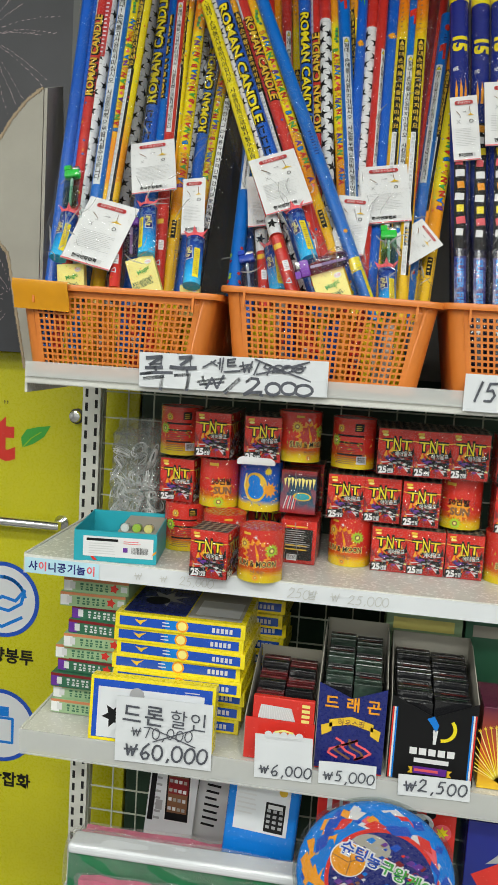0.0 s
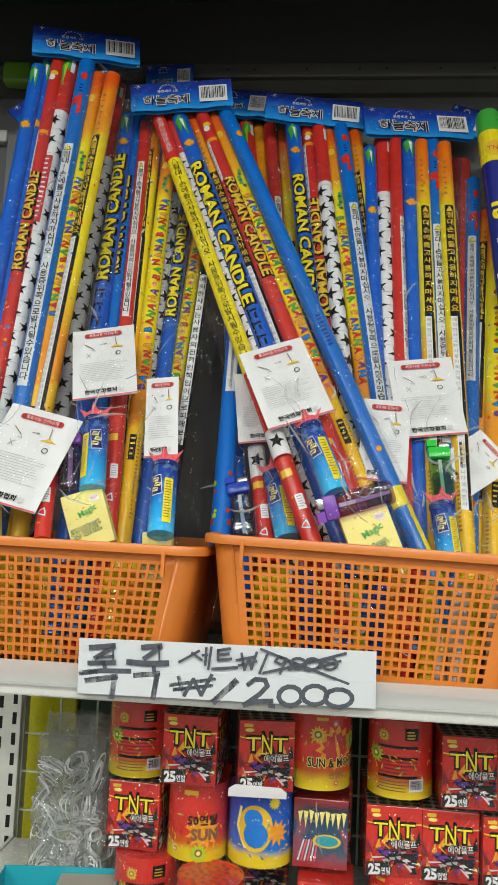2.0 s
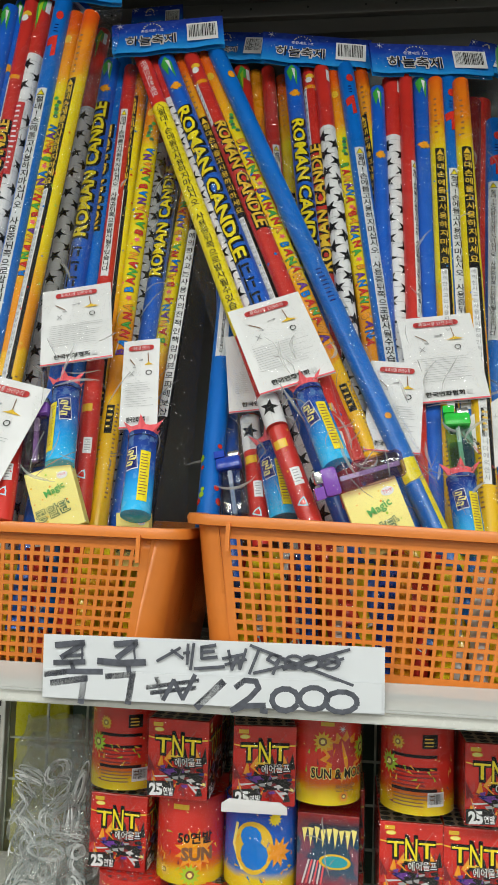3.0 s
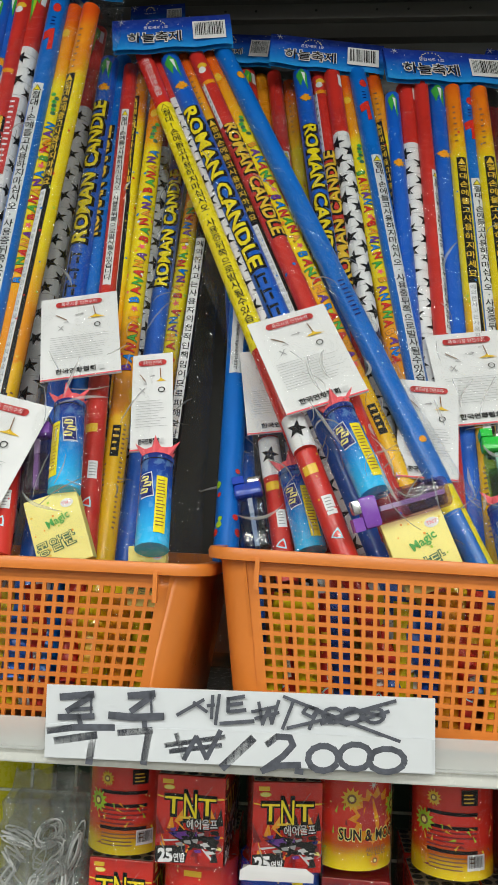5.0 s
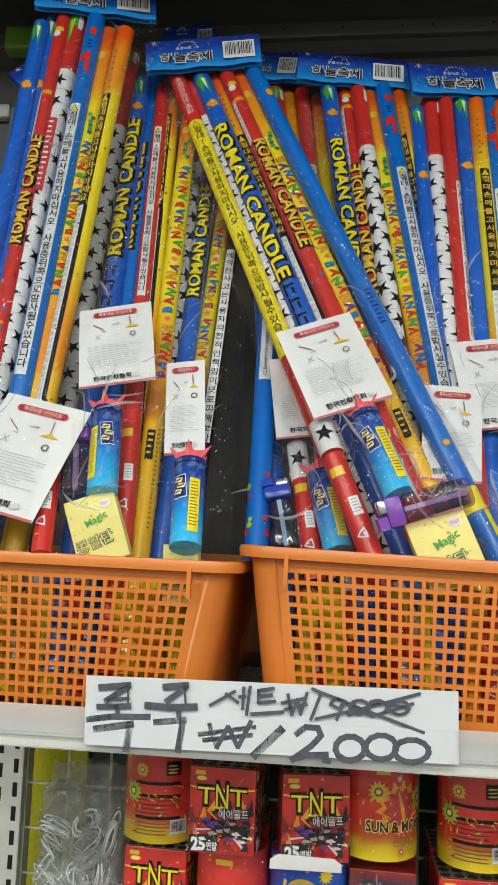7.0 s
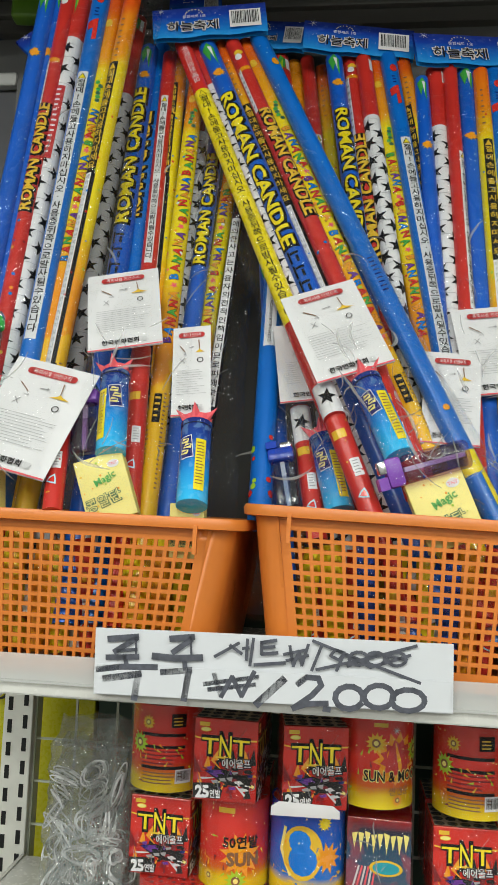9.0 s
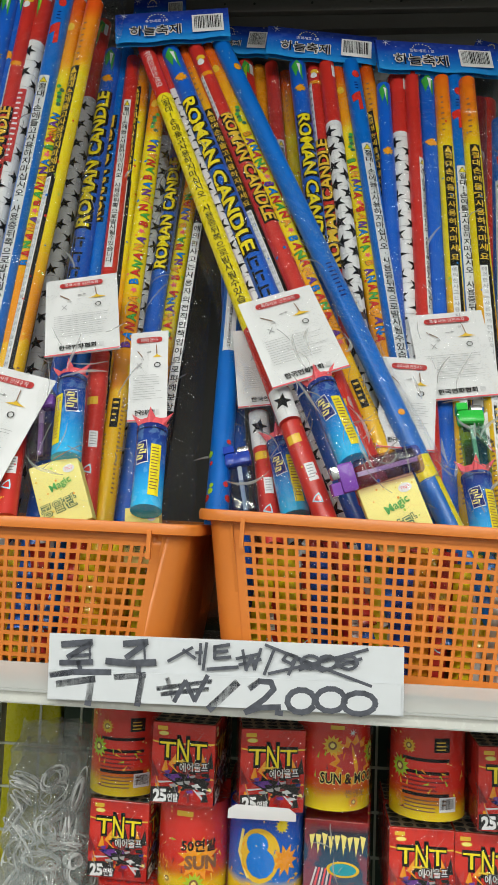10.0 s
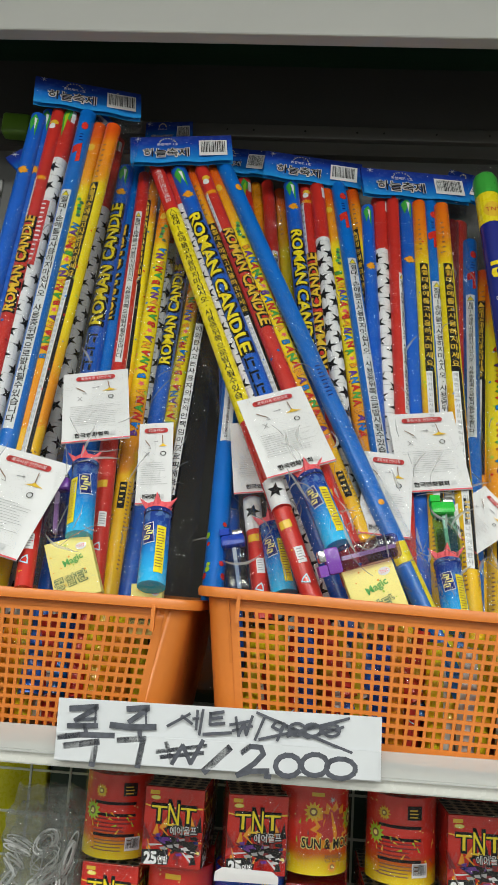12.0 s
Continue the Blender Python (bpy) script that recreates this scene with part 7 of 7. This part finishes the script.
for k in range(5):
    pts = [(0.03 + 0.01 * k + 0.012 * math.sin(1.3 * i + k), 0.05 - 0.006 * i) for i in range(6)]
    art.stroke(pts, 0.0035, "brown" if k % 2 else "pink", 1)
art.barcode(0.05, 0.008, 0.035, 0.008, 7, 0, 2)
art.on_plane("print", dragon, Matrix.Translation((0, -0.0008, 0)), 0.0002)
part("corner_trim", box_bm(0, 0.0998, -0.0014, -0.0006, 0.0, 0.0015), M["red"], dragon)
jester = display_carton("card_display", "black display carton with moon emblem, full of dark card packs", 0.062, 0.186, "black", 0.915, 0.028, ("pack_black", "pack_black", "pack_black"), 5, back=0.955)
art = Art()
for c, x in (("red", 0.003), ("card", 0.0055), ("sky", 0.008)):
    art.rect(x, 0.056, 0.0024, 0.11, c, 1)
    art.rect(0.124 - x, 0.056, 0.0024, 0.11, c, 1)
pts = [(0.075 + 0.018 * math.sin(a), 0.085 - 0.018 * math.cos(a)) for a in [0.25 * i for i in range(10)]]
art.stroke(pts, 0.005, "yellow", 1)
art.poly([(0.052, 0.098), (0.062, 0.103), (0.07, 0.09), (0.066, 0.078), (0.06, 0.088)], "sky", 2)
art.poly([(0.062, 0.082), (0.069, 0.082), (0.067, 0.06), (0.063, 0.06)], "card", 2)
for i in range(5):
    art.rect(0.036 + i * 0.0135, 0.047, 0.0105, 0.0105, "card", 2)
art.rect(0.063, 0.033, 0.05, 0.007, "card", 2)
art.rect(0.062, 0.018, 0.05, 0.011, "purple", 2)
art.bars(0.062, 0.018, 0.044, 1, 0.008, "pink", 3, 3, 0, 0.5)
art.poly([(0.03, 0.022), (0.038, 0.022), (0.038, 0.012), (0.03, 0.012), (0.034, 0.017)], "gold", 2)
art.poly([(0.094, 0.022), (0.086, 0.022), (0.086, 0.012), (0.094, 0.012), (0.09, 0.017)], "gold", 2)
art.on_plane("print", jester, Matrix.Translation((0, -0.0008, 0)), 0.0002)
redbox = display_carton("card_display", "red display carton of dark red playing card packs", -0.153, -0.048, "red", 0.852, 0.002, ("pack_wine", "pack_black", "pack_wine"), 7, back=0.905)
art = Art()
art.rect(0.055, 0.036, 0.03, 0.008, "cream", 1)
art.on_plane("print", redbox, Matrix.Translation((0, -0.0008, 0)), 0.0002)
pack = part("card_pack", box_bm(0.010, 0.103, 0.004, 0.013, 0.06, 0.098, 0.001), M["red"], redbox, "red card pack with pale window")
art = Art()
art.poly([(0.018, 0.064), (0.075, 0.064), (0.068, 0.084), (0.022, 0.086)], "palegrey", 1)
for i in range(14):
    art.stroke([(0.020 + 0.004 * i, 0.066), (0.023 + 0.003 * i, 0.084)], 0.0008, "card", 2)
for i in range(4):
    art.rect(0.09, 0.066 + 0.008 * i, 0.012, 0.005, "cream", 1)
art.on_plane("print", pack, Matrix.Translation((0, 0.0038, 0)), 0.0002)
spark = thing("sparkler_box", "dark red and yellow firework box with golden rays", "firework box")
part("body", box_bm(0, 0.12, 0, 0.09, 0, 0.125, 0.001), M["sparkler"], spark)
art = Art()
for i in range(22):
    a = 0.5 + 0.11 * i
    art.stroke([(0.03, 0.012), (0.03 + 0.09 * math.cos(a) * 0.8, 0.012 + 0.085 * math.sin(a))], 0.0014, ("gold", "yellow", "cream")[i % 3], 1)
    art.star(0.03 + 0.072 * math.cos(a), 0.012 + 0.085 * math.sin(a), 0.004, "gold", 2, a, 6, 0.3)
art.on_plane("print", spark, Matrix.Translation((0, -0.0003, 0)), 0.0002)
spark.matrix_basis = pose(0.193, 1.148, 0.7865)
for i, (x, z, skin, lab) in enumerate(((0.03, 0.0, "forest", "dark green boxed game at the back of the shelf"), (0.16, 0.0, "mint", "pale green boxed game at the back of the shelf"), (0.05, 0.06, "mint", "pale green boxed game at the back of the shelf"), (0.18, 0.06, "forest", "dark green boxed game at the back of the shelf"))):
    ob = thing("game_box", lab, "game box", "stacked game boxes")
    part("body", box_bm(0, 0.125, 0, 0.1, 0, 0.058 if z == 0 else 0.14, 0.001), M[skin], ob)
    art = Art()
    art.rect(0.062, 0.04 if z == 0 else 0.115, 0.1, 0.02, "carton" if i % 2 else "cream", 1)
    art.on_plane("print", ob, Matrix.Translation((0, -0.0003, 0)), 0.0002)
    ob.matrix_basis = pose(x, 1.325, 0.7865 + z)

# ---- toys on the lower shelf ----
def flat_pack(x, y, z, w, d, h, skin, label, turn=0.0):
    """A soft flat pack in crinkled film."""
    ob = thing("soft_pack", label, "packed goods", "film-wrapped soft packs")
    bm = box_bm(0, w, 0, d, 0, h)
    bmesh.ops.subdivide_edges(bm, edges=bm.edges[:], cuts=9, use_grid_fill=True)
    for v in bm.verts:
        q = v.co * 34
        v.co += Vector((noise.noise(q), noise.noise(q + Vector((3, 0, 0))), noise.noise(q + Vector((0, 7, 0))))) * 0.004
    part("stack", bm.copy(), M[skin], ob, "", True)
    for v in bm.verts:
        v.co = Vector((w / 2, d / 2, h / 2)) + (v.co - Vector((w / 2, d / 2, h / 2))) * 1.035 + noise.noise_vector(v.co * 60) * 0.004
    part("film", bm, M["pack_film"], ob, "crinkled clear film", True)
    glint_folds(ob, w, h, -0.006, int(w * 1000 + z * 100), 8, 0.001).matrix_basis = pose(w / 2, 0, 0)
    ob.matrix_basis = pose(x, y, z, 0, 0, turn)
    return ob


flat_pack(-0.43, 1.215, 0.3615, 0.36, 0.03, 0.205, "pinkpack", "dull pink film-wrapped soft pack standing at the back", 0.5)
flat_pack(-0.425, 1.178, 0.3615, 0.36, 0.03, 0.218, "pinkpack", "pink film-wrapped soft pack standing on edge", 1)
green_pack = flat_pack(-0.424, 1.14, 0.3615, 0.37, 0.034, 0.238, "pack_green", "green film-wrapped soft pack with a white upper edge", 1)
part("white_edge", box_bm(-0.001, 0.371, -0.006, 0.035, 0.224, 0.241, 0.006, 3), M["paper"], green_pack, "white folded upper edge")
flat_pack(-0.398, 1.118, 0.3615, 0.30, 0.014, 0.196, "pinkpack", "bright pink film-wrapped soft pack in front", 0.5)
flat_pack(-0.055, 1.13, 0.3615, 0.22, 0.075, 0.16, "paper", "white film-wrapped soft pack under a round toy", 0)
phone = thing("toy_phone_pack", "white card pack with a black toy phone under clear film", "toy pack")
part("card", box_bm(0, 0.088, 0, 0.004, -0.172, 0.135, 0.001), M["paper"], phone)
art = Art()
art.rect(0.054, 0.072, 0.047, 0.094, "card", 0.8, 0.05)
art.rect(0.054, 0.072, 0.042, 0.09, "black", 1, 0.05)
art.rect(0.054, 0.074, 0.036, 0.066, "brown", 2, 0.05)
art.rect(0.054, 0.09, 0.036, 0.03, "maroon", 2.4, 0.05)
for i in range(4):
    for j in range(4):
        art.rect(0.0415 + 0.0085 * j - 0.0006 * i, 0.048 + 0.0165 * i, 0.006, 0.006, ("palegrey", "card", "carton", "grey")[(i + j) % 4], 3, 0.05)
art.stroke([(0.056, 0.12), (0.058, 0.135)], 0.002, "grey", 1)
art.rect(0.008, 0.07, 0.01, 0.1, "black", 1)
art.bars(0.02, 0.11, 0.012, 8, 0.012, "grey", 4, 1)
art.rect(0.022, 0.05, 0.012, 0.018, "grey", 1)
art.on_plane("print", phone, Matrix.Translation((0, -0.0003, 0)), 0.0002)
phone.matrix_basis = pose(-0.345, 1.30, 0.536, -6, 3, -2)
grey_pack = thing("toy_phone_pack", "grey card pack under clear film behind a toy phone", "toy pack")
part("card", box_bm(0, 0.075, 0, 0.004, -0.172, 0.13, 0.001), M["palegrey"], grey_pack)
art = Art()
art.bars(0.03, 0.115, 0.03, 9, 0.012, "black", 6, 1)
art.on_plane("print", grey_pack, Matrix.Translation((0, -0.0003, 0)), 0.0002)
grey_pack.matrix_basis = pose(-0.262, 1.315, 0.536, -6, 6, 0)
calc = thing("toy_calculator_pack", "bright blue toy calculator pack with white label", "toy pack")
part("body", box_bm(0, 0.118, 0, 0.03, -0.256, 0.118, 0.006, 3), M["sky"], calc, "", True)
art = Art()
art.rect(0.058, 0.052, 0.088, 0.082, "paper", 1)
art.rect(0.08, 0.04, 0.032, 0.05, "black", 2)
for i in range(4):
    for j in range(3):
        art.rect(0.07 + 0.01 * j, 0.024 + 0.009 * i, 0.006, 0.005, "grey", 3)
art.rect(0.08, 0.058, 0.024, 0.007, "palegrey", 3)
art.bars(0.035, 0.08, 0.035, 6, 0.008, "palegrey", 3, 2)
art.disc(0.09, 0.085, 0.007, "gold", 2)
art.on_plane("print", calc, Matrix.Translation((0, -0.0006, 0)), 0.0002)
calc.matrix_basis = pose(-0.186, 1.205, 0.619, -3, 3, -2)
snack = thing("animal_print_box", "red toy box with a black and white print", "toy box")
part("body", box_bm(0, 0.21, 0, 0.05, -0.11, 0.268, 0.001), M["red"], snack)
art = Art()
art.rect(0.05, 0.245, 0.07, 0.026, "card", 1)
for i in range(4):
    art.rect(0.028 + 0.016 * i, 0.245, 0.011, 0.018, "red_ink", 2)
art.poly([(0.06, 0.24), (0.14, 0.255), (0.16, 0.225), (0.11, 0.228)], "gold", 1.5)
art.disc(0.158, 0.232, 0.019, "card", 3, 0.017, 20)
for dx in (-0.014, 0.014):
    art.disc(0.158 + dx, 0.249, 0.007, "black", 2.5)
    art.disc(0.158 + dx * 0.55, 0.235, 0.0045, "black", 4, 0.006)
art.disc(0.158, 0.224, 0.004, "black", 4)
art.disc(0.19, 0.222, 0.014, "pink", 3, n=20)
art.star(0.19, 0.222, 0.011, "yellow", 4, 0, 7, 0.5)
art.on_plane("print", snack, Matrix.Translation((0, -0.0003, 0)), 0.0002)
snack.matrix_basis = pose(-0.036, 1.17, 0.4715)
dark_box = thing("toy_box", "dark purple boxed toy with red print", "toy box")
part("body", box_bm(0, 0.15, 0, 0.08, -0.11, 0.255, 0.001), M["night"], dark_box)
art = Art()
art.poly([(0.01, 0.17), (0.06, 0.2), (0.12, 0.18), (0.09, 0.15), (0.03, 0.14)], "red", 1)
art.poly([(0.03, 0.19), (0.08, 0.24), (0.12, 0.23), (0.08, 0.2)], "grey", 2)
art.on_plane("print", dark_box, Matrix.Translation((0, -0.0003, 0)), 0.0002)
dark_box.matrix_basis = pose(0.19, 1.16, 0.4715)
dome = thing("round_toy_pack", "round clear blister pack with a red and blue basketball game print", "toy pack")
part("backing", lathe_bm([(0, 0), (0.115, 0), (0.115, 0.004), (0, 0.004)], 48), M["sky"], dome, "blue and orange printed backing", True)
art = Art()
rnd = random.Random(2)
for i in range(130):
    a, q = rnd.uniform(0, 6.28), rnd.uniform(0.08, 0.107)
    b = a + rnd.uniform(0.12, 0.5)
    pts = [(q * math.cos(a), q * math.sin(a)), ((q + 0.007) * math.cos((a + b) / 2), (q + 0.007) * math.sin((a + b) / 2)), (q * math.cos(b), q * math.sin(b)), ((q - 0.009) * math.cos((a + b) / 2), (q - 0.009) * math.sin((a + b) / 2))]
    art.poly(pts, rnd.choice(("blue", "sky", "sky", "orange", "pink", "palegrey", "blue", "red") if math.cos(a) > -0.4 else ("orange", "orange", "sky", "blue", "carton")), 1 + 0.02 * i)
art.disc(0.01, -0.005, 0.083, "red", 3, n=48)
art.disc(0.01, -0.005, 0.077, "navy", 4, n=48)
art.disc(-0.01, 0.045, 0.03, "carton", 4.2, 0.022, 18)
for i in range(90):
    a, q = rnd.uniform(0, 6.28), 0.07 * math.sqrt(rnd.random())
    x, y, e = 0.01 + q * math.cos(a), -0.005 + q * math.sin(a), rnd.uniform(0.003, 0.011)
    art.poly([(x - e, y), (x, y - e * 0.6), (x + e * 0.8, y + e * 0.2), (x + e * 0.1, y + e * 0.7)], rnd.choice(("brown", "palegrey", "grey", "maroon", "sky", "red", "blue", "purple", "navy")), 4.3 + 0.007 * i)
art.disc(-0.04, 0.024, 0.027, "card", 5, n=24)
art.disc(-0.04, 0.024, 0.025, "orange", 6, n=24)
art.stroke([(-0.064, 0.03), (-0.04, 0.02), (-0.016, 0.03)], 0.0012, "brown", 6.5)
art.stroke([(-0.044, 0.048), (-0.036, 0.024), (-0.042, 0.0)], 0.0012, "brown", 6.6)
art.disc(0.045, -0.03, 0.026, "red_ink", 5, 0.018)
art.disc(0.0, -0.045, 0.024, "card", 5.5, 0.016)
art.disc(0.005, -0.062, 0.02, "red", 6, 0.012)
for i, ch in enumerate("슈팅농구왕게임"):
    art.text(ch, -0.042 + 0.0195 * i, 0.042 - 0.0075 * i, 0.023, "card", 7, -0.3, 0.12)
    art.text(ch, -0.042 + 0.0195 * i, 0.042 - 0.0075 * i, 0.023, "blue" if i < 3 else "green", 8, -0.3, 0.02)
art.on_plane("print", dome, pose(0, 0, 0.0042, -90, 0, 0), 0.0003)
part("blister", lathe_bm([(0.117, 0), (0.117, 0.004), (0.112, 0.006), (0.105, 0.03), (0.098, 0.036), (0.094, 0.032), (0.05, 0.036), (0, 0.037)], 56), M["shrink"], dome, "clear domed blister", True)
part("rim", lathe_bm([(0.113, -0.002), (0.121, -0.001), (0.121, 0.003), (0.113, 0.005), (0.113, -0.002)], 56), M["tank_glass"], dome, "clear plastic rim", True)
dome.matrix_basis = frame_on((0.057, 1.112, 0.645), (0.0, -1, 0.06), (0, 0, -1)) @ pose(0, 0, 0, 0, 0, 0)
